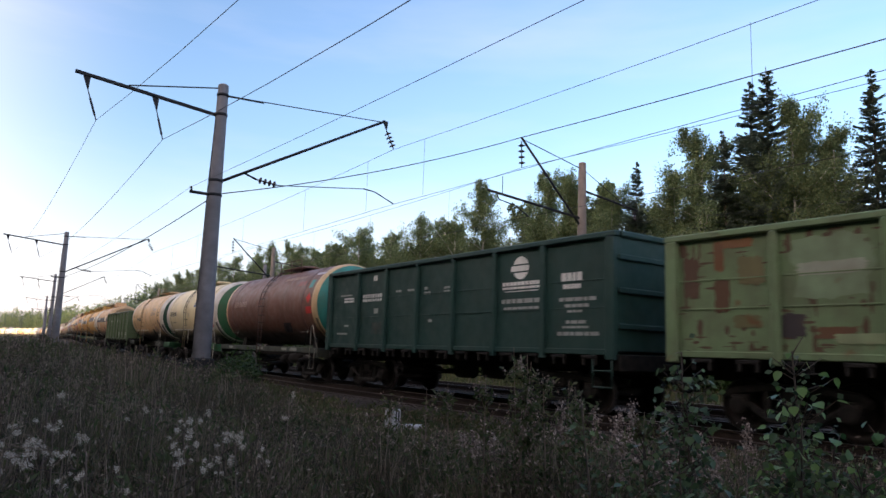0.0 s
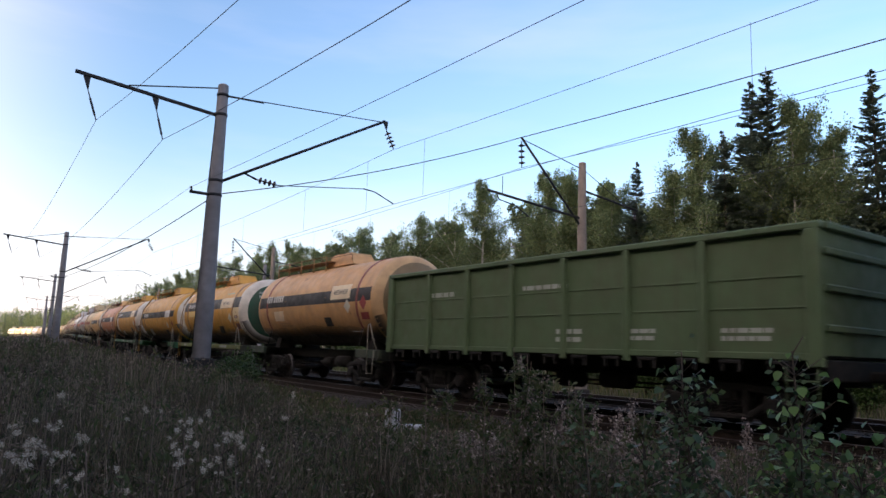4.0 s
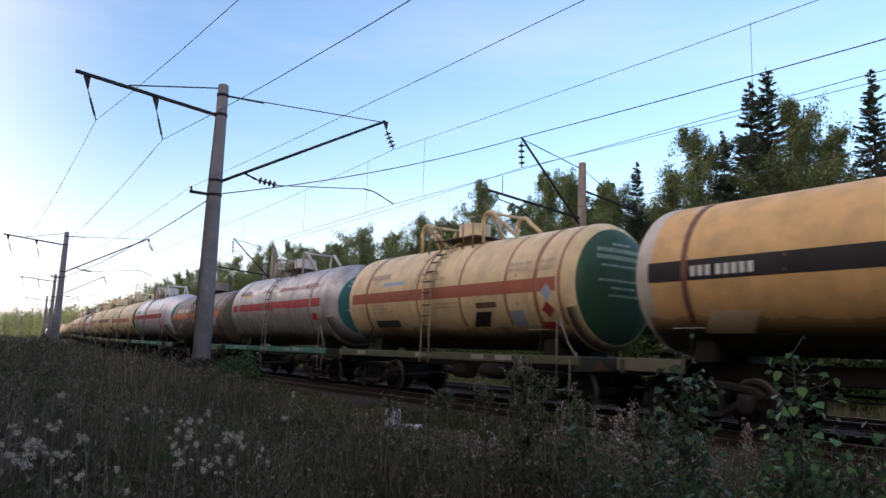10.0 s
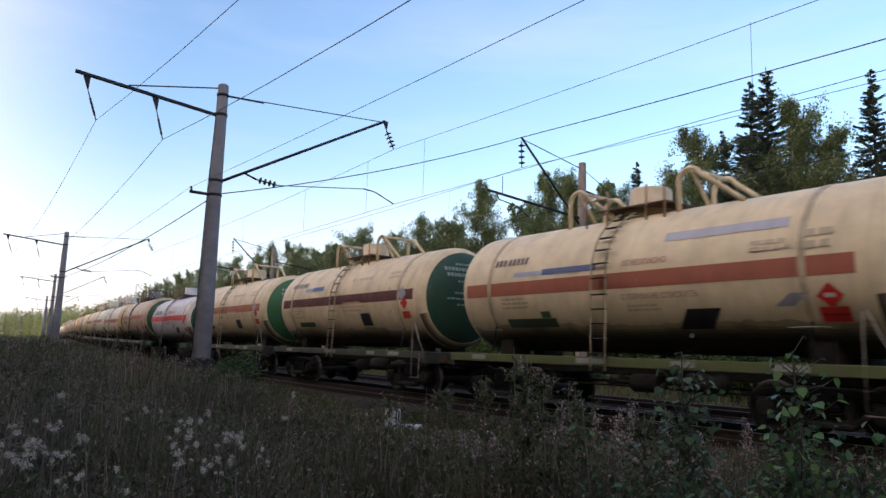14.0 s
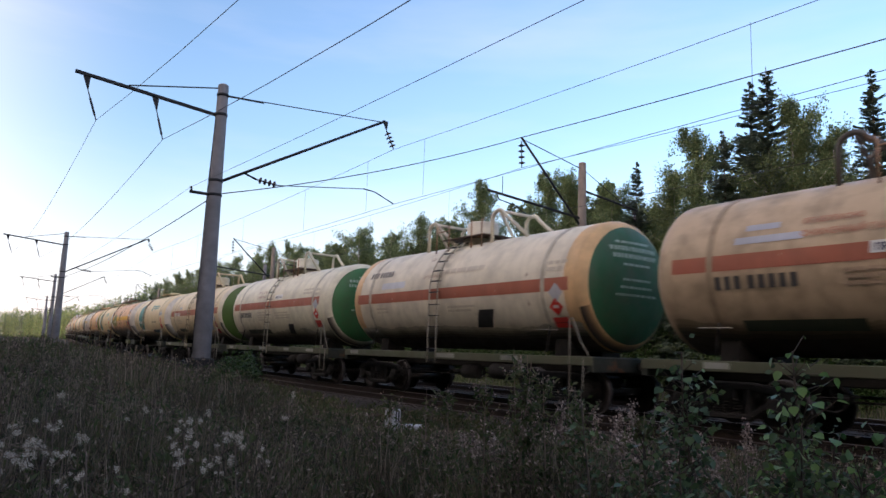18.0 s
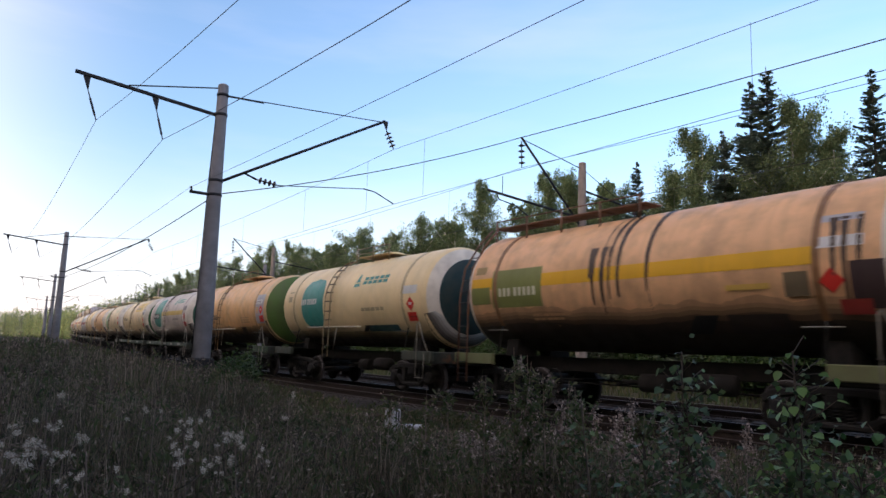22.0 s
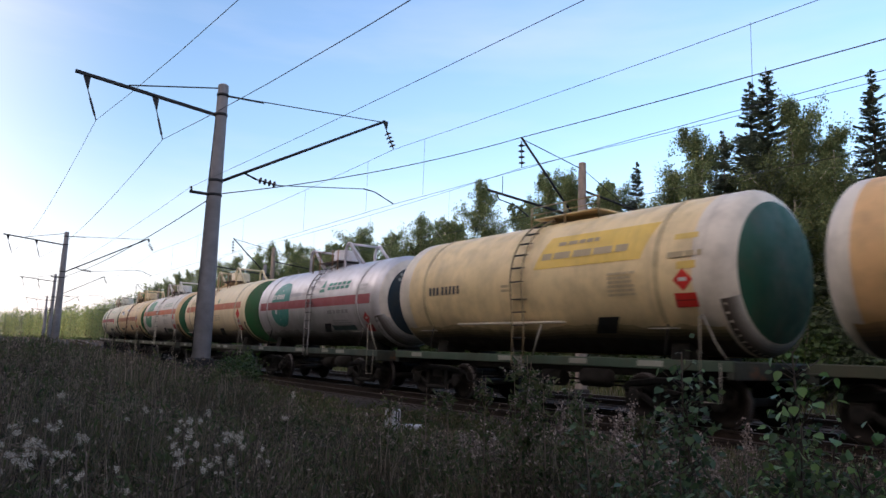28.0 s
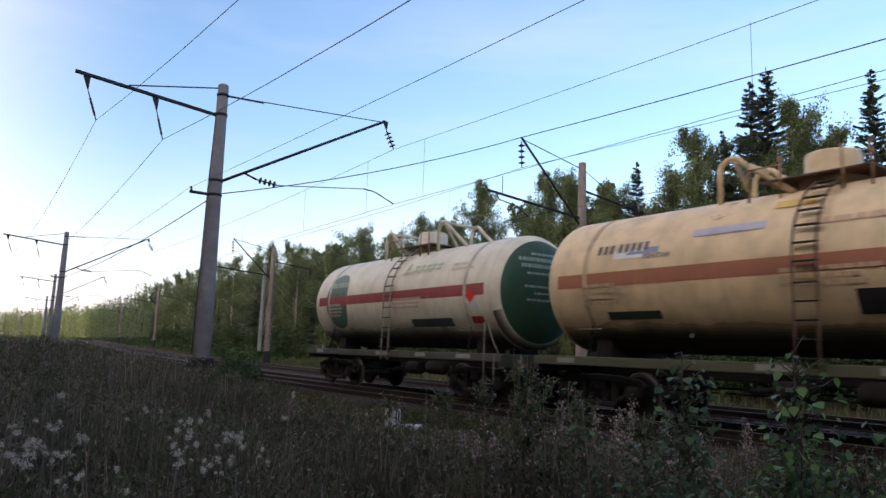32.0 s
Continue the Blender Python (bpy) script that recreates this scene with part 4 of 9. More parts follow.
        if L.get("end_ladder", True):
            rails = Form()
            for du in (-0.18, 0.18):
                rails.tube([(5.12 + du, 1.5, 0.5), (5.12 + du, 1.5, 2.6), (5.08 + du * 0.9, 1.40, 3.4), (5.0 + du * 0.8, 1.0, 4.1), (4.85 + du * 0.7, 0.7, top + 0.15)], 0.026, 6)
            ladder = part("end_ladder", rails, lad_m, t)
            rung = shared("ladder_rung", lambda: Form().rod((-0.18, 0, 0), (0.18, 0, 0), 0.014, 6), [M_STEEL])
            for i in range(11):
                z = 0.7 + i * 0.3
                y = 1.5 if z < 2.6 else (1.5 - (z - 2.6) * 0.14 if z < 3.4 else 1.38 - (z - 3.4) * 0.55)
                part("rung", rung, M_STEEL, ladder, at=Matrix.Translation((5.1, y, z)))
    # oily dirt and painted underside shade on the lower shell, spills from the hatch
    if L.get("grime_shade") is not None:
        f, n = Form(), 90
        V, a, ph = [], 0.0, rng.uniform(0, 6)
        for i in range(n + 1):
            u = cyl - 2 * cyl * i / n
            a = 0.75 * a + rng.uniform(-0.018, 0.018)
            h = L["grime_shade"] + a + 0.04 * math.sin(u * 1.3 + ph)
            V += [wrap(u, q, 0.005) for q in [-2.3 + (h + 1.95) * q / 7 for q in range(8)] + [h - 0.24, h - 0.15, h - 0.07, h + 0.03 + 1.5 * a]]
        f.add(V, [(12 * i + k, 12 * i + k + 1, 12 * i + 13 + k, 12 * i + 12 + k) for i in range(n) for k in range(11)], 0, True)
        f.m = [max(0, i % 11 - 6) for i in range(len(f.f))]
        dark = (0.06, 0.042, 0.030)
        part("oil_grime", f, [paint(tuple(round(d + (b - d) * q, 3) for d, b in zip(dark, base)), 0.5) for q in (0.0, 0.12, 0.28, 0.46, 0.66)], t, "dark oily dirt and painted underside shade")
        # lower dished end: dirt, plus underside shade painted into the colour
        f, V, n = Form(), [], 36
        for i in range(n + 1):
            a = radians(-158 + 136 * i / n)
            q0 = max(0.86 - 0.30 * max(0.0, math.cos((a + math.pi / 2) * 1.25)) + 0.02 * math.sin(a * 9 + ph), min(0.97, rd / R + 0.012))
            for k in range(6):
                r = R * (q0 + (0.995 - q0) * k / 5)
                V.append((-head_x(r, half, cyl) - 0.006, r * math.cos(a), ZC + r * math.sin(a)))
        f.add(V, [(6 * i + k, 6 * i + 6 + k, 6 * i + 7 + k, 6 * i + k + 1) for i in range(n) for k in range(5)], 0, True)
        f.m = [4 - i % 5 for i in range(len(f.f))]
        part("end_grime", f, [paint(tuple(round(d + (b - d) * q, 3) for d, b in zip((0.06, 0.045, 0.035), L.get("ring", base))), 0.5) for q in (0.0, 0.08, 0.2, 0.36, 0.58)], t, "dark dirt and painted shade low on the dished end")
    for u, wd, h0, h1 in L.get("spills", ()):
        f = Form()
        for i in range(6):
            x = u + rng.uniform(-wd / 2, wd / 2)
            w2, low = rng.uniform(0.03, 0.16), h1 + rng.uniform(0.0, 0.9)
            rows = [(low + (h0 - low) * q / 9, x + w2 * (0.25 + 0.75 * q / 9) * rng.uniform(0.3, 0.6), x - w2 * (0.25 + 0.75 * q / 9) * rng.uniform(0.3, 0.6)) for q in range(10)]
            strips(f, rows, 0.0135)
        part("oil_spill", f, paint((0.06, 0.036, 0.024), 0.3), t, "dark spilled oil")["kind"] = "stuff"
    # lettering and markings
    if "stripe" in L:
        h0, h1 = L.get("stripe_h", (0.02, 0.36))
        u0, u1 = L.get("stripe_u", (min(4.84, cyl), max(-4.54, -cyl)))
        sm = paint(L["stripe"], L.get("stripe_dirt", 0.25))
        f = strips(Form(), rect_rows(u0, u1, h0, h1, 3), 0.005)
        part("stripe", f, sm, t, "painted stripe along the side")
    if "number" in L:
        u, h, size, col = L["number"]
        part("fleet_number", digit_row(Form(), u, h, size, lift=0.022), paint(col, 0.1), t)["kind"] = "stuff"
    for (u, h, wd, size, n, col) in L.get("bars", ()):
        faint = tuple(round(0.5 * a + 0.5 * b, 3) for a, b in zip(col, base))
        part("small_lettering", bars(Form(), u, h, wd, size, n, rng=rng, lift=0.021), paint(faint, 0.2), t)["kind"] = "stuff"
    for i, (shape, col, u, h, a, b) in enumerate(L.get("marks", ())):
        f = Form()
        lift = 0.009 + 0.0011 * i
        if shape == "rect":
            strips(f, rect_rows(u + a / 2, u - a / 2, h - b / 2, h + b / 2), lift)
        elif shape == "slant":
            strips(f, [(q[0], q[1] - (i * 0.05), q[2] - (i * 0.05)) for i, q in enumerate(rect_rows(u + a / 2, u - a / 2, h - b / 2, h + b / 2, 6))], lift)
        elif shape == "diamond":
            strips(f, diamond_rows(u, h, a), lift)
        elif shape == "disc":
            strips(f, disc_rows(u, h, a, b, 20, 2.3 if kind == "gas" else 3.0), 0.0032 if kind == "gas" else 0.0075)
        part("marking", f, paint(col, 0.2), t)
    for (body_text, u, h, size, col, width) in L.get("words", ()):
        words("lettering", body_text, u, h, size, paint(col, 0.15), t, 0.023, width)
    if "logo" in L:
        col, u, h, size = L["logo"]
        f = Form()
        strips(f, [(h, u + size * 0.55, u - size * 0.55), (h + size * 0.28, u + size * 0.42, u - size * 0.42)], 0.012)
        strips(f, [(h + size * 0.40, u + size * 0.36, u - size * 0.36), (h + size * 1.15, u + 0.04, u - 0.04)], 0.012)
        x = u - size * 0.95
        for i in range(5):
            strips(f, [(h + size * 0.15, x, x - size * 0.62), (h + size * 0.42, x - size * 0.04, x - size * 0.66)], 0.012)
            strips(f, [(h + size * 0.52, x - size * 0.05, x - size * 0.67), (h + size * 0.8, x - size * 0.09, x - size * 0.71)], 0.012)
            x -= size * 0.80
        part("emblem", f, paint(col, 0.15), t)["kind"] = "stuff"
    if L.get("head_bars"):
        f = Form()
        for i in range(8):
            z = ZC + 0.92 - i * 0.17
            big = i in (1, 2)
            wide_row = (0.75 if big else rng.uniform(0.3, 0.7)) * min(1.0, math.sqrt(max(0.02, rd * rd - (z - ZC) ** 2)))
            if i == 4:
                continue
            y = -wide_row
            while y < wide_row:
                st = rng.uniform(0.05, 0.09) if big else rng.uniform(0.05, 0.16)
                hh = 0.10 if big else 0.055
                q = [(y, z), (y + st, z), (y + st, z + hh), (y, z + hh)]
                f.add([(-head_x(math.hypot(yy, zz - ZC), half, cyl) - 0.008, yy, zz) for yy, zz in q], [(0, 1, 2, 3)])
                y += st + 0.035
        faint = tuple(round(0.5 * a + 0.5 * b, 3) for a, b in zip(L["head_bars"], L.get("disc", base)))
        part("end_lettering", f, paint(faint, 0.3), t)["kind"] = "stuff"
    return t


def gondola(L):
    """An open-top wagon with ribbed steel sides."""
    z1 = L["top"]
    col = paint(L["base"], L.get("dirt", 0.35), L.get("rust", 0.0), 0, 0.5, L.get("streak", 0.5))
    t = thing("open_wagon", None, label=L["label"], category="freight wagon", group="open wagons of the train")
    H, W, z0 = 6.36, 1.50, 1.36
    for sg in (-1, 1):
        f = Form().box((0, sg * W, (z0 + z1) / 2), (2 * H, 0.035, z1 - z0), bevel=0.004)
        side = part("side_wall", f, col, t)
        for zz in (0.36, 0.60):
            part("rib", Form().box((0, sg * (W + 0.022), z0 + (z1 - z0) * zz), (2 * H - 0.3, 0.02, 0.03), bevel=0.006), col, side)
        part("bottom_rail", Form().box((0, sg * (W + 0.02), z0 - 0.03), (2 * H, 0.10, 0.12), bevel=0.015), col, side)
        for u in [-(H - 0.12), H - 0.12] + [(i - 2.5) * 1.71 for i in range(6)]:
            wd = 0.24 if abs(u) > 5.5 else 0.14
            part("post", Form().box((u, sg * (W + 0.06), (z0 - 0.2 + z1 - 0.1) / 2), (wd, 0.13, z1 - z0 + 0.08), bevel=0.02), col, side)
        part("top_rail", Form().box((0, sg * (W + 0.03), z1 - 0.06), (2 * H + 0.06, 0.16, 0.13), bevel=0.025), col, t)
        hatch = shared("hatch_lug", lambda: Form().box((0, 0, 0), (0.42, 0.08, 0.07), bevel=0.015).box((-0.16, 0, -0.09), (0.06, 0.07, 0.16), bevel=0.01).box((0.16, 0, -0.09), (0.06, 0.07, 0.16), bevel=0.01), [M_UNDER])
        for i in range(14):
            part("hatch_lug", hatch, M_UNDER, t, at=Matrix.Translation(((i - 6.5) * 0.87, sg * 1.55, z0 - 0.14)))
    for e in (-1, 1):
        end = part("end_wall", Form().box((e * (H - 0.02), 0, (z0 + z1) / 2), (0.04, 2 * W - 0.04, z1 - z0), bevel=0.004), col, t)
        for zz in (0.2, 0.5, 0.78):
            part("end_rib", Form().box((e * (H + 0.03), 0, z0 + (z1 - z0) * zz), (0.07, 2 * W, 0.12), bevel=0.02), col, end)
        part("end_top_rail", Form().box((e * (H + 0.01), 0, z1 - 0.06), (0.14, 2 * W - 0.1, 0.13), bevel=0.025), col, end)
        part("end_beam", Form().box((e * (H - 0.08), 0, 1.12), (0.2, 2.9, 0.34), bevel=0.02), M_UNDER, t)
    part("floor", Form().box((0, 0, z0 - 0.02), (2 * H - 0.1, 2.9, 0.04), bevel=0.005), M_UNDER, t)
    part("centre_sill", Form().box((0, 0, 1.08), (2 * H - 0.2, 0.6, 0.44), bevel=0.02), M_UNDER, t)
    steps = Form()
    for zz in (0.95, 0.62):
        steps.rod((-5.75, 1.55, zz), (-6.25, 1.55, zz), 0.018, 6)
    for u in (-5.75, -6.25):
        steps.rod((u, 1.55, 1.3), (u, 1.55, 0.6), 0.02, 6)
    part("foot_step", steps, col, t)
    running_gear(t, H)
    rng = random.Random(L["seed"])

    def flat(f, u, z, a, b):
        f.box((u, W + 0.0215, z), (a, 0.006, b))
    for u, z, wd, hh, n in L.get("bars", ()):
        f = Form()
        for i in range(n):
            x = u
            while x > u - wd:
                st = hh * rng.uniform(1.0, 3.0)
                flat(f, x - st / 2, z - i * hh * 1.7, st, hh)
                x -= st + hh * 0.45
        part("small_lettering", f, paint(tuple(round(0.45 * a + 0.55 * b, 3) for a, b in zip(WHITE, L["base"])), 0.35), t)["kind"] = "stuff"
    for u, z, wd, hh in L.get("words_bars", ()):
        f, x = Form(), u
        while x > u - wd:
            st = hh * rng.uniform(0.45, 0.75)
            flat(f, x - st / 2, z, st, hh)
            x -= st + hh * 0.16
        part("large_lettering", f, paint(WHITE, 0.3), t)["kind"] = "stuff"
    scab = paint((0.10, 0.06, 0.035), 0.5)
    f = Form()
    for i in range(L.get("scabs", 0)):
        u = rng.uniform(-6.1, 6.1)
        z = z0 + (z1 - z0 - 0.15) * rng.random() ** (0.6 + 1.2 * (int(u * 0.58 + 9) % 2))
        wd, hh = (rng.uniform(0.05, 0.34), rng.uniform(0.015, 0.06)) if i % 3 else (rng.uniform(0.05, 0.14), rng.uniform(0.1, 0.5))
        n = 7
        ring_ = [(u + wd / 2 * math.cos(6.283 * q / n) * rng.uniform(0.6, 1.2), z + hh / 2 * math.sin(6.283 * q / n) * rng.uniform(0.6, 1.3)) for q in range(n)]
        f.add([(a, W + 0.021, min(max(b, z0 + 0.05), z1 - 0.15)) for a, b in ring_], [tuple(range(n - 1, -1, -1))])
    if L.get("scabs"):
        part("rust_scab", f, scab, t, "flaking rust streaks")["kind"] = "stuff"
    for u, z, size in L.get("numbers", ()):
        f = Form()
        for i in range(8):
            flat(f, u - i * size * 0.66, z, size * 0.4, size)
        part("fleet_number", f, paint(WHITE, 0.3), t)["kind"] = "stuff"
    for u, z, r in L.get("emblem", ()):
        f = Form()
        n = 12
        for lo, hi in ((-1.0, -0.42), (-0.28, 0.2), (0.34, 1.0)):
            for i in range(n):
                a, b = lo + (hi - lo) * i / n, lo + (hi - lo) * (i + 1) / n
                q = math.sqrt(max(0.02, 1 - ((a + b) / 2) ** 2))
                flat(f, u + (0.12 * r if lo == -0.28 else 0), z + r * (a + b) / 2, 2 * r * q * (1.15 if lo == -0.28 else 1), r * (b - a))
        part("emblem", f, paint(WHITE, 0.3), t)["kind"] = "stuff"
    for nth, (u, z, a, b, c) in enumerate(L.get("patches", ())):
        f, edge = Form(), []
        for q in range(32):
            w_ = 2 * math.pi * q / 32
            k = 1 / max(abs(math.cos(w_)), abs(math.sin(w_)))
            edge.append((u + a / 2 * k * math.cos(w_) * rng.uniform(0.80, 1.06), W + 0.0265 + 0.0006 * nth, z + b / 2 * k * math.sin(w_) * rng.uniform(0.80, 1.08)))
        f.add(edge, [tuple(range(31, -1, -1))])
        part("repaint_patch", f, paint(c, 0.5, 0.15), t, "worn paint patch with a ragged edge")
    return t


def slid(d, q):
    """The same livery with its markings q metres further towards the trailing end."""
    if "number" in d:
        d["number"] = (d["number"][0] + q, *d["number"][1:])
    d["bars"] = [(b[0] + q, *b[1:]) for b in d.get("bars", ())]
    d["marks"] = [(*m[:2], m[2] + q, *m[3:]) for m in d["marks"]]
    d["words"] = [(w[0], w[1] + q, *w[2:]) for w in d.get("words", ())]
    if "logo" in d:
        d["logo"] = (d["logo"][0], d["logo"][1] + q, *d["logo"][2:])
    if d.get("ladder") is not None and d["kind"] == "oil":
        d["ladder"] += q
    return d


def gas(seed, label, base, stripe, disc, **kw):
    d = dict(kind="gas", seed=seed, label=label, base=base, stripe=stripe, disc=disc, disc_r=1.33, head_bars=(0.55, 0.62, 0.55), stripe_h=(-0.13, 0.18), stripe_u=(4.68, -4.68),
             number=(4.35, 0.62, 0.2, (0.09, 0.08, 0.08)), seams=(2.6, -0.6, -2.2),
             bars=((4.2, -0.18, 1.1, 0.07, 4, (0.28, 0.22, 0.17)), (1.0 - 1.1, -0.15, 1.6, 0.07, 3, (0.34, 0.22, 0.16)), (-2.9, 0.72, 1.0, 0.09, 2, (0.34, 0.27, 0.2)), (-0.5, 0.62, 1.8, 0.11, 1, (0.42, 0.22, 0.15))),
             marks=[("diamond", (0.33, 0.34, 0.38), -3.85, 0.05, 0.22, 0), ("diamond", SIGNAL, -3.95, -0.22, 0.2, 0), ("rect", SIGNAL, -4.0, -0.58, 0.42, 0.22), ("rect", BLACK, -1.55, -0.68, 0.62, 0.42), ("rect", (0.03, 0.045, 0.03), 3.0, -0.8, 1.3, 0.18), ("rect", BLUE, 2.7, 0.5, 0.75, 0.13)],
             sill=(0.13, 0.14, 0.08))
    if base[0] > 0.62 and base[2] < 0.4:
        base = (base[0], round(base[1] * 1.19, 3), round(base[2] * 1.4, 3))
        d["base"] = base
    marks_extra = kw.pop("more", [])
    # height on the shell below which dirt and painted underside shade begin
    d["grime_shade"] = -0.98 - 0.03 * (seed % 5)
    d.update(kw)
    d["marks"] = list(d["marks"]) + list(marks_extra)
    if d["number"][1] < 0.3:
        d["bars"] = d["bars"][1:]
    return slid(d, -0.25)


def oil(seed, label, base, ring, disc, **kw):
    d = dict(kind="oil", seed=seed, label=label, base=base, ring=ring, disc=disc, ring_r=1.5, ring_wide=0.35, disc_r=1.38, ladder=0.85, full_sill=False,
             number=(4.0, 0.05, 0.27, (0.08, 0.075, 0.075)), seams=(-0.35, -2.0),
             bars=((-1.5, 0.05, 1.2, 0.05, 5, (0.35, 0.28, 0.2)), (-3.75, 0.95, 0.7, 0.1, 2, (0.15, 0.13, 0.12))),
             marks=[("diamond", SIGNAL, -4.0, 0.18, 0.21, 0), ("rect", SIGNAL, -4.05, -0.27, 0.48, 0.26), ("slant", BLACK, -1.5, -0.95, 0.75, 0.45)], sill=(0.07, 0.09, 0.07), head_bars=None)
    if base[0] > 0.72 and base[2] < 0.4 and base[1] > 0.48:
        base = (base[0], round(base[1] * 1.16, 3), round(base[2] * 1.3, 3))
        d["base"] = base
    marks_extra = kw.pop("more", [])
    d["grime_shade"] = -1.02 - 0.02 * (seed % 7)
    d.update(kw)
    d["marks"] = list(d["marks"]) + list(marks_extra)
    return slid(d, -0.42)


def meth(seed, label, base, ring, disc, **kw):
    d = dict(kind="meth", seed=seed, label=label, base=base, ring=ring, disc=disc, stripe=BLACK, stripe_h=(-0.06, 0.38), stripe_u=(4.75, -4.8), ladder=None, full_sill=True,
             number=(4.25, 0.14, 0.26, (0.62, 0.60, 0.56)), seams=(2.0, -1.5), stripe_dirt=0.12,
             marks=[("rect", (0.80, 0.647, 0.426), -2.35, 0.30, 1.45, 0.50), ("rect", (0.74, 0.588, 0.410), 3.0, -0.42, 0.95, 0.4), ("rect", BLACK, -1.3, -0.72, 0.55, 0.34), ("diamond", (0.6, 0.58, 0.5), -2.9, -0.2, 0.24, 0), ("diamond", (0.32, 0.05, 0.05), -4.0, -0.12, 0.24, 0), ("rect", (0.28, 0.04, 0.04), -4.05, -0.55, 0.5, 0.24)],
             words=(("МЕТАНОЛ", -1.85, 0.22, 0.2, (0.12, 0.1, 0.08), 1.0),), bars=((3.0, -0.75, 1.2, 0.06, 2, (0.35, 0.2, 0.1)),), head_bars=None, posts=True, strap=(0.25, 0.12, 0.05))
    marks_extra = kw.pop("more", [])
    d["grime_shade"] = -0.92 - 0.02 * (seed % 6)
    d.update(kw)
    d["marks"] = list(d["marks"]) + list(marks_extra)
    return slid(d, -0.32)


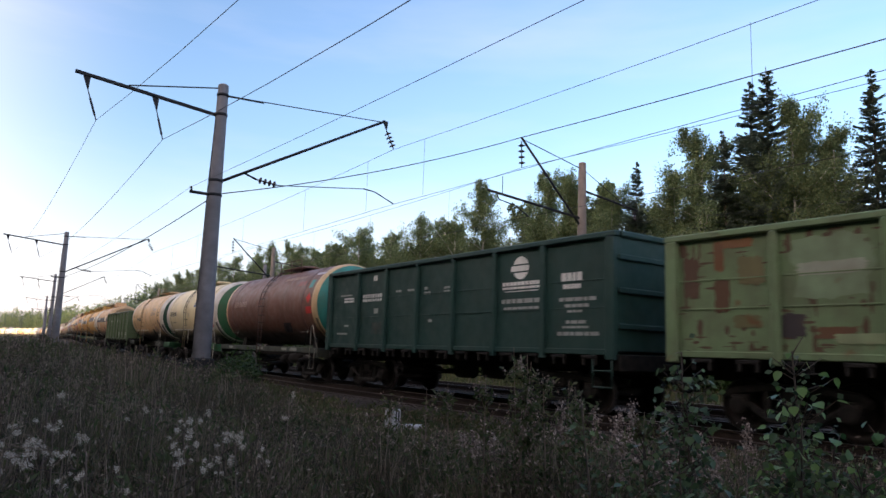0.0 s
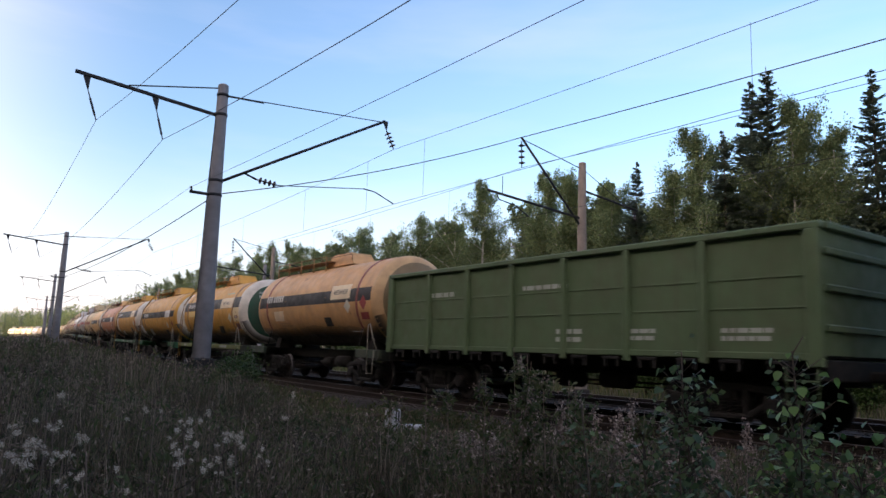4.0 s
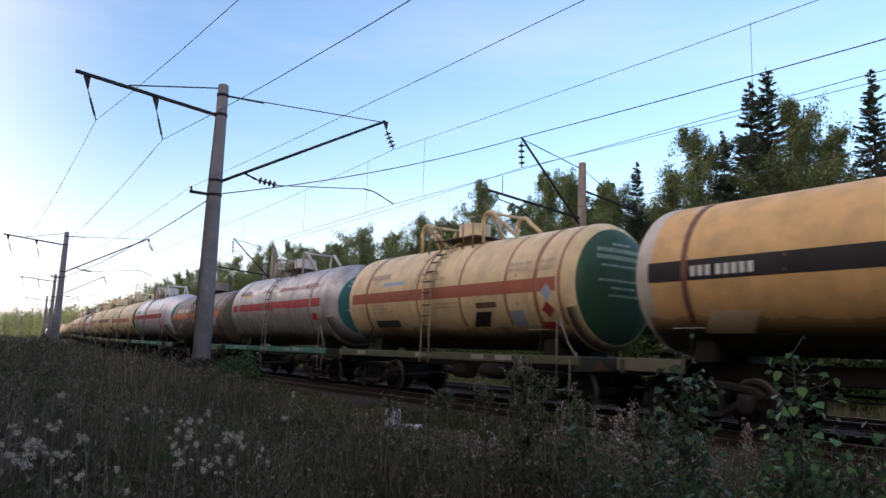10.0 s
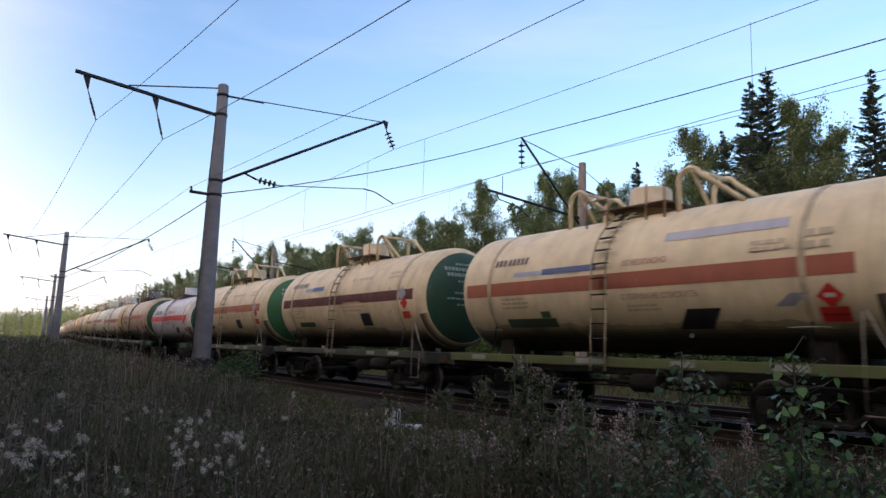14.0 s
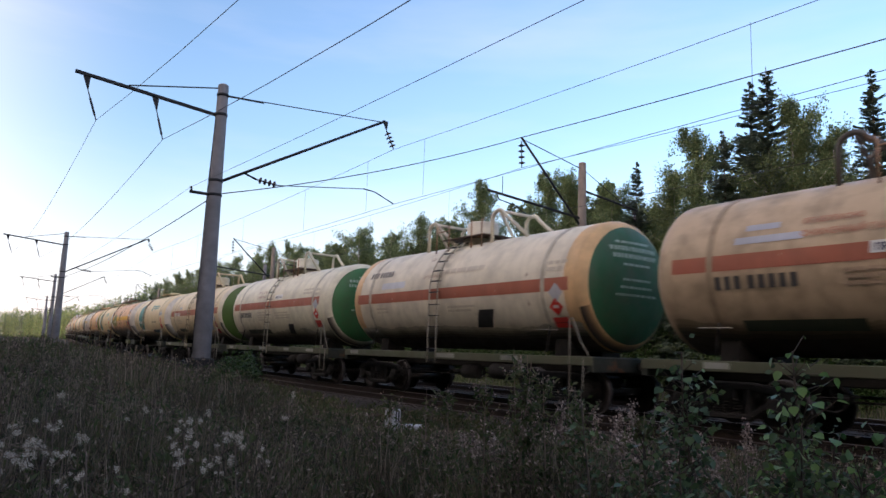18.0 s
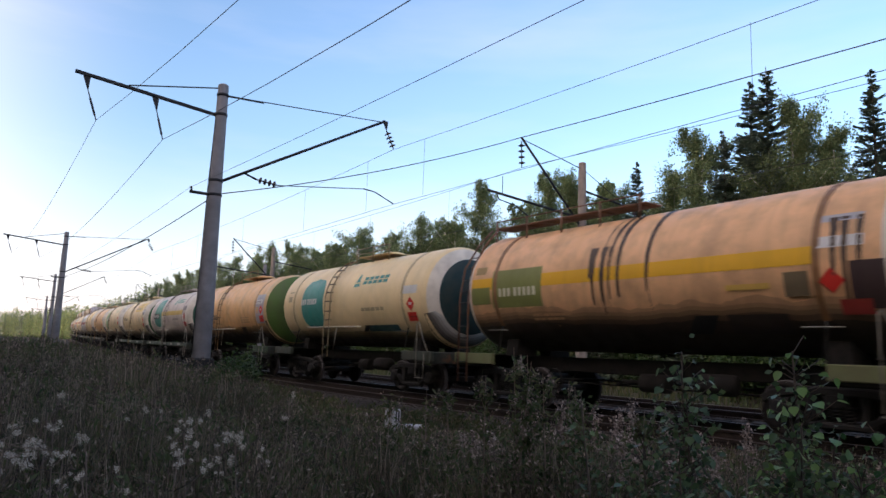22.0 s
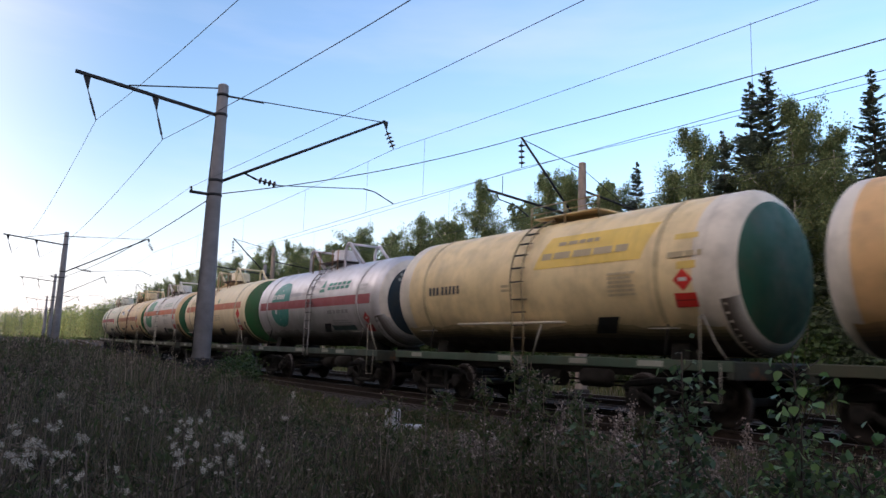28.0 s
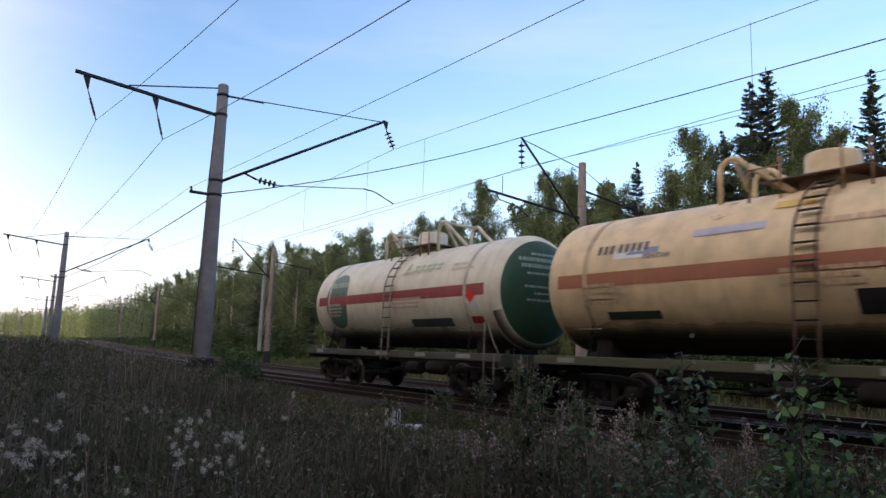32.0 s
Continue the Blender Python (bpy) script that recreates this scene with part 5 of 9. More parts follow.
WHITE_BARS = (0.7, 0.7, 0.66)
SHIELD = ("disc", TEAL, 3.05, 0.05, 0.78, 0.95)
TRAIN = (
    (0, gondola, dict(seed=1, top=3.5, base=(0.155, 0.23, 0.115), dirt=0.6, rust=0.12, streak=0.7, scabs=460, label="pale green open freight wagon, badly rusted and patched", bars=(),
                      patches=((3.4, 2.75, 1.25, 1.05, (0.205, 0.29, 0.17)), (4.03, 1.82, 0.42, 0.42, (0.05, 0.042, 0.045)), (3.35, 1.70, 0.62, 0.2, (0.15, 0.075, 0.04)), (3.4, 2.72, 1.1, 0.22, (0.33, 0.35, 0.27)), (4.95, 3.25, 0.62, 0.16, (0.24, 0.11, 0.045)), (5.3, 3.05, 0.2, 0.55, (0.20, 0.09, 0.04)), (4.7, 2.75, 0.5, 0.5, (0.17, 0.15, 0.07)), (5.85, 2.7, 0.32, 0.75, (0.11, 0.06, 0.038)), (5.25, 2.35, 0.3, 0.6, (0.12, 0.065, 0.035)), (4.8, 1.9, 0.5, 0.22, (0.14, 0.13, 0.06)), (3.0, 1.62, 0.8, 0.16, (0.27, 0.33, 0.18))))),
    (1, gondola, dict(seed=2, top=3.8, base=(0.014, 0.050, 0.043), dirt=0.12, streak=0.1, label="clean dark green open freight wagon with white markings",
                      bars=((5.55, 2.98, 0.75, 0.05, 1), (5.2, 1.98, 0.25, 0.06, 1), (5.7, 1.72, 0.6, 0.06, 1), (2.05, 2.97, 0.28, 0.06, 1), (1.4, 2.97, 0.22, 0.06, 1), (0.55, 2.98, 0.2, 0.08, 2), (-0.4, 2.95, 0.4, 0.06, 2), (0.3, 2.07, 0.1, 0.08, 1), (3.3, 2.42, 0.25, 0.16, 1), (-2.82, 2.47, 1.3, 0.10, 1), (-2.9, 2.30, 1.1, 0.06, 1), (-4.75, 2.44, 0.88, 0.08, 1), (-4.92, 2.30, 0.55, 0.07, 1), (-5.0, 2.18, 0.4, 0.05, 1), (-4.95, 1.95, 0.5, 0.07, 1), (-4.85, 1.84, 0.7, 0.05, 1), (-4.7, 1.70, 1.15, 0.08, 1)),
                      words_bars=((-2.83, 2.84, 1.3, 0.17), (-4.81, 2.92, 0.6, 0.2), (-4.86, 2.72, 0.5, 0.1), (5.3, 2.82, 0.6, 0.15), (3.4, 3.45, 0.22, 0.16)),
                      numbers=((3.98, 2.84, 0.23),), emblem=((-3.47, 3.25, 0.27),), patches=((3.1, 1.88, 0.7, 0.4, (0.022, 0.045, 0.042)), (-3.47, 2.70, 1.25, 0.025, (0.6, 0.6, 0.57))))),
    (2, tank_wagon, oil(3, "dark red-brown tank wagon with turquoise ends, a cream ring", BROWN, (0.76, 0.500, 0.256), TURQ, disc_r=1.42, ring_wide=0.12, number=(4.1, 0.05, 0.24, (0.38, 0.25, 0.2)), ladder=0.5, board=False, full_sill=True, dirt=0.5, head_bars=None, streak=0.5,
                        ladder_col=(0.10, 0.05, 0.04), strap=(0.14, 0.06, 0.05), bars=((-0.9, 1.05, 2.6, 0.16, 1, (0.46, 0.30, 0.2)), (-2.7, 0.7, 0.8, 0.2, 1, (0.4, 0.06, 0.05))), more=[("rect", TEAL, -3.95, 0.75, 0.35, 0.35), ("rect", (0.5, 0.42, 0.42), -4.05, 1.25, 0.8, 0.14)], radius=1.54, axis=2.87)),
    (3, tank_wagon, oil(4, "cream tank wagon, broad white ring, bright green ends", (0.76, 0.535, 0.281), WHITE, GREEN, ring_wide=0.62, number=(4.15, 0.25, 0.27, (0.07, 0.07, 0.08)), ladder=0.55, dirt=0.15, streak=0.15, sill=(0.02, 0.16, 0.06), frame=(0.02, 0.12, 0.05), rails=(0.6, 0.56, 0.46), board=True,
                        logo=((0.05, 0.11, 0.26), -0.75, 0.75, 0.42), words=(("БЕНЗИН", -3.85, 1.02, 0.17, (0.12, 0.11, 0.1), 0.75), ("НЕФТЬ СТ", -3.85, 0.75, 0.17, (0.12, 0.11, 0.1), 0.85)), radius=1.58, axis=2.89, half=5.42)),
    (4, tank_wagon, oil(5, "cream tank wagon, white ring, dark green ends, rust-stained", (0.74, 0.474, 0.230), WHITE, DGREEN, ring_wide=0.22, rust=0.08, number=(3.5, -0.08, 0.3, (0.07, 0.06, 0.06)), ladder=1.3, head_bars=None,
                        more=[("disc", (0.42, 0.36, 0.30), -1.9, 0.75, 0.35, 0.26), ("disc", (0.71, 0.449, 0.224), -1.9, 0.75, 0.27, 0.19), ("rect", (0.20, 0.10, 0.08), -4.3, -0.1, 0.5, 0.7)], words=(("БЕНЗИН", -3.85, 0.75, 0.18, (0.14, 0.12, 0.1), 0.8), ("НЕФТЬ", -3.9, 0.45, 0.18, (0.14, 0.12, 0.1), 0.6)), radius=1.57, axis=2.88, half=5.5)),
    (5, gondola, dict(seed=6, top=3.46, base=(0.085, 0.13, 0.062), dirt=0.3, label="olive green open freight wagon with vertical ribs", bars=((4.4, 2.75, 1.2, 0.12, 1), (0.5, 2.75, 1.2, 0.1, 1), (-0.6, 1.75, 0.7, 0.1, 2), (-2.5, 1.75, 0.7, 0.08, 2), (-4.6, 1.75, 0.9, 0.08, 2)))),
    (6, tank_wagon, meth(7, "weathered orange-brown tank wagon with a black band", (0.60, 0.33, 0.14), (0.60, 0.33, 0.14), (0.3, 0.2, 0.1), walk=True, strap=(0.25, 0.06, 0.05), full_sill=False, end_ladder=False, rust=0.06)),
    (7, tank_wagon, meth(8, "orange-yellow tank wagon, black band, white end, green panels", ORANGE, WHITE, (0.02, 0.10, 0.06), ring_wide=0.2, disc_r=1.2, sill=(0.20, 0.23, 0.06), head_bars=WHITE_BARS)),
    (8, tank_wagon, meth(9, "orange-yellow tank wagon, white ring round dark green ends", ORANGE, WHITE, DGREEN, ring_r=1.36, disc_r=1.02, full_sill=False, sill=(0.02, 0.16, 0.07), frame=(0.02, 0.12, 0.06))),
    (9, tank_wagon, meth(10, "orange-yellow tank wagon with a black band and white end", ORANGE, WHITE, (0.02, 0.10, 0.06), ring_wide=0.62, disc_r=1.2, sill=(0.03, 0.17, 0.07))),
    (10, tank_wagon, meth(11, "faded salmon-orange tank wagon, black band, beige ring", SALMON, (0.68, 0.457, 0.243), (0.12, 0.14, 0.08), ring_r=1.42, disc_r=1.12, rust=0.05, box=(0.66, 0.379, 0.153), full_sill=False, ladder_col=(0.16, 0.06, 0.04), dirt=0.4, words=(("МЕТАНОЛ", -1.85, 0.22, 0.2, (0.35, 0.3, 0.28), 1.0),))),
    (11, tank_wagon, meth(12, "cream-yellow tank wagon, black band, grey-white ring, green ends", (0.74, 0.449, 0.185), (0.58, 0.56, 0.55), (0.06, 0.16, 0.08), ring_r=1.5, ring_wide=0.2, disc_r=1.2, walk=False, end_ladder=False, ladder=None, box=(0.55, 0.40, 0.22), full_sill=False, sill=(0.22, 0.21, 0.14), ladder_col=(0.42, 0.30, 0.17), strap=(0.22, 0.09, 0.06), stripe_u=(4.75, -4.6), marks=[("rect", (0.74, 0.449, 0.185), -2.75, 0.28, 0.95, 0.62), ("rect", (0.69, 0.539, 0.344), 3.2, -0.42, 0.95, 0.4), ("rect", BLACK, -1.9, -0.72, 0.6, 0.36), ("diamond", (0.16, 0.06, 0.05), -3.8, -0.12, 0.22, 0)])),
    (12, tank_wagon, gas(13, "cream gas tank wagon, rust-red stripe, green ends", (0.73, 0.465, 0.230), BRICK, (0.02, 0.10, 0.05), rust=0.04, seams=(3.4, 2.4, -0.8, -2.5), strap=(0.34, 0.15, 0.08), more=[("rect", (0.3, 0.33, 0.42), 3.0, 0.85, 0.9, 0.14)], words=(("ОГНЕОПАСНО", 1.9, 0.66, 0.15, (0.3, 0.2, 0.15), 1.4), ("СЖИЖЕННЫЙ ГАЗ", 1.9, 0.44, 0.15, (0.3, 0.2, 0.15), 1.8)))),
    (13, tank_wagon, gas(14, "dirty grey gas tank wagon, red stripe, turquoise ends", (0.54, 0.51, 0.50), (0.42, 0.05, 0.06), (0.04, 0.26, 0.25), disc_r=1.05, dirt=0.6, metal=0.6, sill=(0.06, 0.30, 0.24), more=[("rect", (0.64, 0.474, 0.230), 3.3, 0.6, 1.1, 0.2)], marks=[("rect", SIGNAL, -3.95, -0.5, 0.4, 0.25)],
                         words=(("ПРОПАН", 1.6, 0.62, 0.2, (0.42, 0.12, 0.1), 0.9), ("СЖИЖЕННЫЙ ГАЗ", -0.3, 0.62, 0.2, (0.42, 0.12, 0.1), 1.9), ("ОГНЕОПАСНО", -2.5, 0.62, 0.2, (0.42, 0.12, 0.1), 1.6)))),
    (14, tank_wagon, gas(15, "sooty brown-grey gas tank wagon, orange stripe, scraped patches", (0.19, 0.155, 0.14), (0.50, 0.14, 0.05), (0.13, 0.12, 0.09), half=5.1, radius=1.42, axis=2.62, dirt=0.7, metal=0.45, sill=(0.12, 0.20, 0.13), full_sill=False, arch=(0.1, 0.08, 0.07), ladder_col=(0.05, 0.04, 0.04), head_bars=None, posts=False,
                         marks=[("rect", (0.42, 0.38, 0.32), 3.9, 0.55, 0.9, 0.28), ("rect", (0.45, 0.41, 0.34), 2.6, 0.55, 1.1, 0.24), ("rect", (0.45, 0.41, 0.33), -0.6, 0.5, 2.2, 0.34), ("rect", (0.36, 0.33, 0.28), 2.0, -0.25, 0.7, 0.16), ("rect", (0.38, 0.34, 0.28), 0.2, -0.22, 1.0, 0.2), ("rect", (0.48, 0.46, 0.36), -2.0, -0.35, 0.9, 0.42), ("rect", (0.36, 0.34, 0.31), -3.7, -0.1, 0.5, 0.9), ("rect", (0.34, 0.33, 0.32), -1.2, -0.85, 1.2, 0.16), ("rect", (0.4, 0.38, 0.34), 3.8, -0.55, 0.4, 0.25)])),
    (15, tank_wagon, gas(16, "silver-grey gas tank wagon, red stripe, turquoise ends", SILVER, (0.40, 0.03, 0.045), (0.05, 0.30, 0.28), disc_r=1.05, dirt=0.12, metal=0.75, rough=0.42, streak=0.15, sill=(0.06, 0.30, 0.24), plain_sill=False, arch=SILVER,
                         marks=[("diamond", SIGNAL, -3.95, -0.22, 0.24, 0), ("rect", (0.60, 0.08, 0.02), -4.0, -0.66, 0.55, 0.38), ("rect", (0.6, 0.6, 0.6), -3.95, -0.22, 0.2, 0.12)],
                         words=(("ПРОПАН", 1.95, 0.56, 0.2, (0.46, 0.33, 0.3), 1.0), ("СЖИЖЕННЫЙ ГАЗ ОГНЕОПАСНО", 0.2, 0.52, 0.2, (0.46, 0.33, 0.3), 3.6), ("С ГОРКИ", 1.9, -0.28, 0.18, (0.5, 0.22, 0.2), 0.9), ("НЕ СПУСКАТЬ", -0.05, -0.28, 0.19, (0.55, 0.14, 0.12), 1.3)))),
    (16, tank_wagon, gas(17, "cream gas tank wagon, brick-red stripe, olive green ends", (0.74, 0.500, 0.269), BRICK, OLIVE, dirt=0.25, more=[("rect", (0.40, 0.42, 0.52), 0.0 - 1.3, 0.85, 1.9, 0.24), ("rect", (0.08, 0.12, 0.28), 2.0, 0.62, 0.9, 0.16)], words=(("ОГНЕОПАСНО", 0.1, 0.48, 0.16, (0.42, 0.25, 0.2), 1.2),), sill=(0.16, 0.19, 0.06))),
    (17, tank_wagon, gas(18, "cream gas tank wagon, dark maroon stripe, dark green ends", (0.73, 0.483, 0.256), MAROON, DGREEN, rust=0.03, sill=(0.09, 0.10, 0.07), more=[("rect", (0.08, 0.12, 0.28), 2.0, 0.5, 0.9, 0.16)])),
    (18, tank_wagon, gas(19, "cream gas tank wagon, green emblem, brown stripe, green ends", (0.72, 0.483, 0.256), BRICK, (0.04, 0.20, 0.08), more=[("disc", (0.05, 0.20, 0.09), 3.6, 0.1, 0.6, 0.85)], sill=(0.14, 0.16, 0.08))),
    (19, tank_wagon, gas(20, "silver-grey gas tank wagon, bright red stripe, white ring, green ends", (0.56, 0.55, 0.56), (0.66, 0.045, 0.04), DGREEN, half=5.0, radius=1.42, axis=2.64, ring=(0.64, 0.62, 0.60), ring_r=1.5, ring_wide=0.35, disc_r=1.25, metal=0.4, rough=0.55, dirt=0.2, hoops=False, full_sill=False, sill=(0.02, 0.15, 0.07), posts=False, ladder=0.3,
                         marks=[("diamond", SIGNAL, -3.9, -0.2, 0.24, 0), ("rect", (0.5, 0.03, 0.03), -3.95, -0.7, 0.45, 0.22), ("slant", BLACK, -1.9, -0.72, 0.7, 0.36), ("rect", (0.08, 0.15, 0.35), -1.2, -0.5, 0.3, 0.2)], number=(3.75, 0.3, 0.25, (0.06, 0.06, 0.06)), words=(("СЖИЖЕННЫЙ ГАЗ", 0.3, 0.33, 0.19, (0.55, 0.12, 0.1), 1.9), ("С ГОРКИ", 0.75, -0.36, 0.18, (0.55, 0.1, 0.09), 0.95)))),
    (20, tank_wagon, gas(21, "beige gas tank wagon, brown-red stripe, dark green ends", (0.52, 0.385, 0.25), BRICK, DGREEN, dirt=0.55, arch=(0.09, 0.08, 0.07), dome=(0.2, 0.19, 0.18), ladder_col=(0.06, 0.045, 0.04), number=(4.5, -0.32, 0.24, (0.07, 0.06, 0.06)), words=(("ПРОПАН", 1.85, 0.1, 0.17, (0.1, 0.1, 0.16), 0.65),), more=[("rect", WHITE, 1.5, 0.16, 0.8, 0.2)])),
    (21, tank_wagon, gas(22, "beige gas tank wagon, brick-red stripe, a rust-edged cream ring", (0.69, 0.519, 0.344), BRICK, (0.03, 0.13, 0.06), ring=(0.71, 0.414, 0.179), ring_r=1.5, ring_wide=0.3, rust=0.04, more=[("rect", (0.70, 0.70, 0.68), 2.6, 0.62, 1.1, 0.24)], words=(("ОГНЕОПАСНО", 1.3, 0.72, 0.15, (0.32, 0.27, 0.22), 1.2), ("СЖИЖЕННЫЙ ГАЗ", 1.3, 0.5, 0.15, (0.32, 0.27, 0.22), 1.6)))),
    (22, tank_wagon, gas(23, "pale cream gas tank wagon, brick-red stripe, green ends", (0.72, 0.559, 0.361), BRICK, (0.05, 0.21, 0.07), number=(4.5, -0.35, 0.26, (0.07, 0.06, 0.06)), words=(("ПРОПАН", -0.15, 0.50, 0.17, (0.1, 0.1, 0.12), 0.8), ("ОГНЕОПАСНО", 2.4, 0.75, 0.16, (0.48, 0.28, 0.22), 1.1), ("СЖИЖЕННЫЙ ГАЗ", 2.4, 0.5, 0.16, (0.48, 0.28, 0.22), 1.6)), more=[("rect", WHITE, -0.55, 0.57, 0.95, 0.24)])),
    (23, tank_wagon, gas(24, "cream gas tank wagon, brick-red stripe, light green ends", (0.71, 0.483, 0.256), BRICK, OLIVE, disc_r=1.38, number=(4.35, 0.08, 0.24, (0.66, 0.6, 0.52)), ring=(0.72, 0.68, 0.58), ring_r=1.5)),
    (24, tank_wagon, oil(25, "cream tank wagon, teal shield, white ring, dark blue ends", (0.75, 0.517, 0.269), WHITE, NAVY, ring_wide=0.0, ring_r=1.42, disc_r=1.08, dirt=0.15, streak=0.1, logo=(TEAL, -1.3, 0.62, 0.42), number=(3.6, -0.12, 0.24, WHITE_BARS), ladder=1.3, more=[SHIELD, ("rect", (0.04, 0.12, 0.12), -2.1, -0.82, 2.2, 0.26), ("rect", (0.62, 0.62, 0.62), -3.95, 0.78, 0.8, 0.2)], words=(("БЕНЗИН", -3.65, 0.72, 0.15, (0.15, 0.15, 0.2), 0.6),))),
    (25, tank_wagon, meth(26, "dirty peach tank wagon, yellow stripe, olive patches, white ring", (0.74, 0.42, 0.215), (0.70, 0.69, 0.66), (0.02, 0.06, 0.05), ring_wide=0.0, disc_r=1.1, stripe=YELLOW, stripe_h=(0.1, 0.4), dirt=0.45, streak=0.6, full_sill=False, sill=(0.22, 0.24, 0.10), box_u=None, grime_shade=-0.62, spills=((1.4, 2.2, 1.7, -0.6), (-4.2, 1.0, 0.9, -0.9)), straps=(3.9, -3.88), number=(3.8, -0.1, 0.26, WHITE_BARS), words=(), ladder_col=(0.16, 0.08, 0.05),
                          marks=[("rect", (0.17, 0.19, 0.05), 3.3, 0.0, 1.7, 0.9), ("rect", (0.17, 0.19, 0.05), 4.9, -0.2, 0.45, 0.5), ("rect", (0.6, 0.6, 0.62), -3.95, 0.85, 0.9, 0.22), ("diamond", SIGNAL, -3.9, 0.05, 0.22, 0), ("rect", SIGNAL, -4.15, -0.4, 0.5, 0.26), ("slant", BLACK, -1.6, -0.75, 0.7, 0.4), ("rect", (0.05, 0.03, 0.03), -3.95, -0.1, 0.6, 0.7)])),
    (26, tank_wagon, oil(27, "cream tank wagon, teal shield, white ring, dark blue-green ends", (0.75, 0.500, 0.249), WHITE, (0.015, 0.05, 0.055), ring_wide=0.0, ring_r=1.42, disc_r=1.1, dirt=0.15, streak=0.1, logo=(TEAL, -0.85, 0.62, 0.42), number=(3.6, 0.05, 0.22, WHITE_BARS), ladder=0.1, more=[("disc", TEAL, 2.8, 0.05, 0.78, 0.95), ("rect", (0.04, 0.11, 0.13), -2.1, -0.85, 2.2, 0.26), ("rect", (0.62, 0.58, 0.5), -3.95, 0.75, 0.8, 0.24)])),
    (27, tank_wagon, oil(28, "tan tank wagon with a cream ring and olive green ends", (0.74, 0.43, 0.19), (0.76, 0.517, 0.269), OLIVE, grime_shade=-0.95, ring_wide=0.1, disc_r=1.42, number=(3.6, -0.1, 0.28, (0.08, 0.07, 0.06)), ladder=1.1, sill=(0.06, 0.12, 0.07), head_bars=None, more=[("rect", (0.42, 0.42, 0.45), -4.0, 0.45, 1.1, 1.1), ("rect", WHITE, -3.95, 0.62, 0.8, 0.24)], words=(("БЕНЗИН", -3.6, 0.56, 0.18, (0.12, 0.12, 0.16), 0.7),))),
    (28, tank_wagon, oil(29, "grey-white tank wagon, teal shield, yellow stripe, green ends", (0.58, 0.50, 0.44), (0.70, 0.69, 0.66), (0.025, 0.13, 0.09), ring_wide=0.45, disc_r=1.25, dirt=0.35, stripe=(0.60, 0.42, 0.12), stripe_h=(0.28, 0.5), stripe_u=(2.7, -3.6), logo=((0.05, 0.27, 0.20), -1.2, 0.75, 0.42), number=(4.3, -0.08, 0.26, WHITE_BARS), ladder=0.9, full_sill=True, sill=(0.07, 0.12, 0.09),
                        more=[("disc", (0.05, 0.25, 0.19), 3.1, 0.05, 0.8, 0.98), ("rect", BLACK, 3.4, 0.05, 1.6, 0.3), ("rect", (0.25, 0.22, 0.22), -3.95, 0.75, 0.8, 0.24)])),
    (29, tank_wagon, oil(30, "cream tank wagon, yellow panel, white ring, green ends", (0.75, 0.500, 0.249), (0.72, 0.69, 0.62), (0.05, 0.17, 0.07), ring_wide=0.4, disc_r=1.28, number=(4.45, 0.15, 0.26, (0.07, 0.06, 0.06)), ladder=1.0, full_sill=True, sill=(0.08, 0.13, 0.10), more=[("slant", (0.70, 0.47, 0.10), -1.4, 0.75, 3.4, 0.62)], bars=((-0.2, 0.6, 2.6, 0.17, 1, (0.14, 0.11, 0.09)), (-0.9, 0.9, 1.3, 0.09, 1, (0.14, 0.11, 0.09)), (-2.2, -0.05, 1.0, 0.05, 5, (0.3, 0.25, 0.2)), (-3.8, 0.68, 0.7, 0.16, 1, (0.16, 0.14, 0.14))))),
    (30, tank_wagon, oil(31, "cream tank wagon, green emblem, white ring, dark green ends", (0.74, 0.509, 0.269), WHITE, (0.02, 0.11, 0.07), ring_wide=0.25, disc_r=1.2, logo=((0.45, 0.48, 0.30), -1.0, 0.65, 0.36), number=(3.9, 0.0, 0.24, (0.5, 0.5, 0.45)), more=[("disc", (0.22, 0.36, 0.16), 3.4, 0.05, 0.75, 0.9)], ladder=1.2)),
    (31, tank_wagon, oil(32, "tan tank wagon with white rings and dark ends", (0.71, 0.431, 0.198), WHITE, (0.02, 0.03, 0.04), ring_wide=0.15, disc_r=1.3, number=(3.7, -0.02, 0.3, (0.07, 0.06, 0.06)), ladder=1.0, full_sill=True, sill=(0.09, 0.10, 0.06), more=[("rect", (0.3, 0.33, 0.38), -4.2, 0.2, 0.6, 0.4)])),
    (32, tank_wagon, oil(33, "cream tank wagon, yellow panel, white ring, dark green ends", (0.75, 0.500, 0.249), (0.73, 0.71, 0.66), (0.02, 0.10, 0.06), half=5.6, ring_wide=0.42, disc_r=1.25, number=(4.45, 0.1, 0.26, (0.07, 0.06, 0.06)), ladder=1.05, full_sill=True, sill=(0.07, 0.12, 0.08), more=[("slant", (0.70, 0.47, 0.10), -1.4, 0.8, 3.5, 0.62)], bars=((-0.1, 0.66, 2.9, 0.17, 1, (0.14, 0.11, 0.09)), (-0.8, 0.98, 1.4, 0.09, 1, (0.14, 0.11, 0.09)), (-2.5, 0.05, 1.0, 0.05, 5, (0.3, 0.25, 0.2)), (-3.8, 0.62, 0.9, 0.12, 1, (0.2, 0.17, 0.15))), radius=1.6, axis=2.9)),
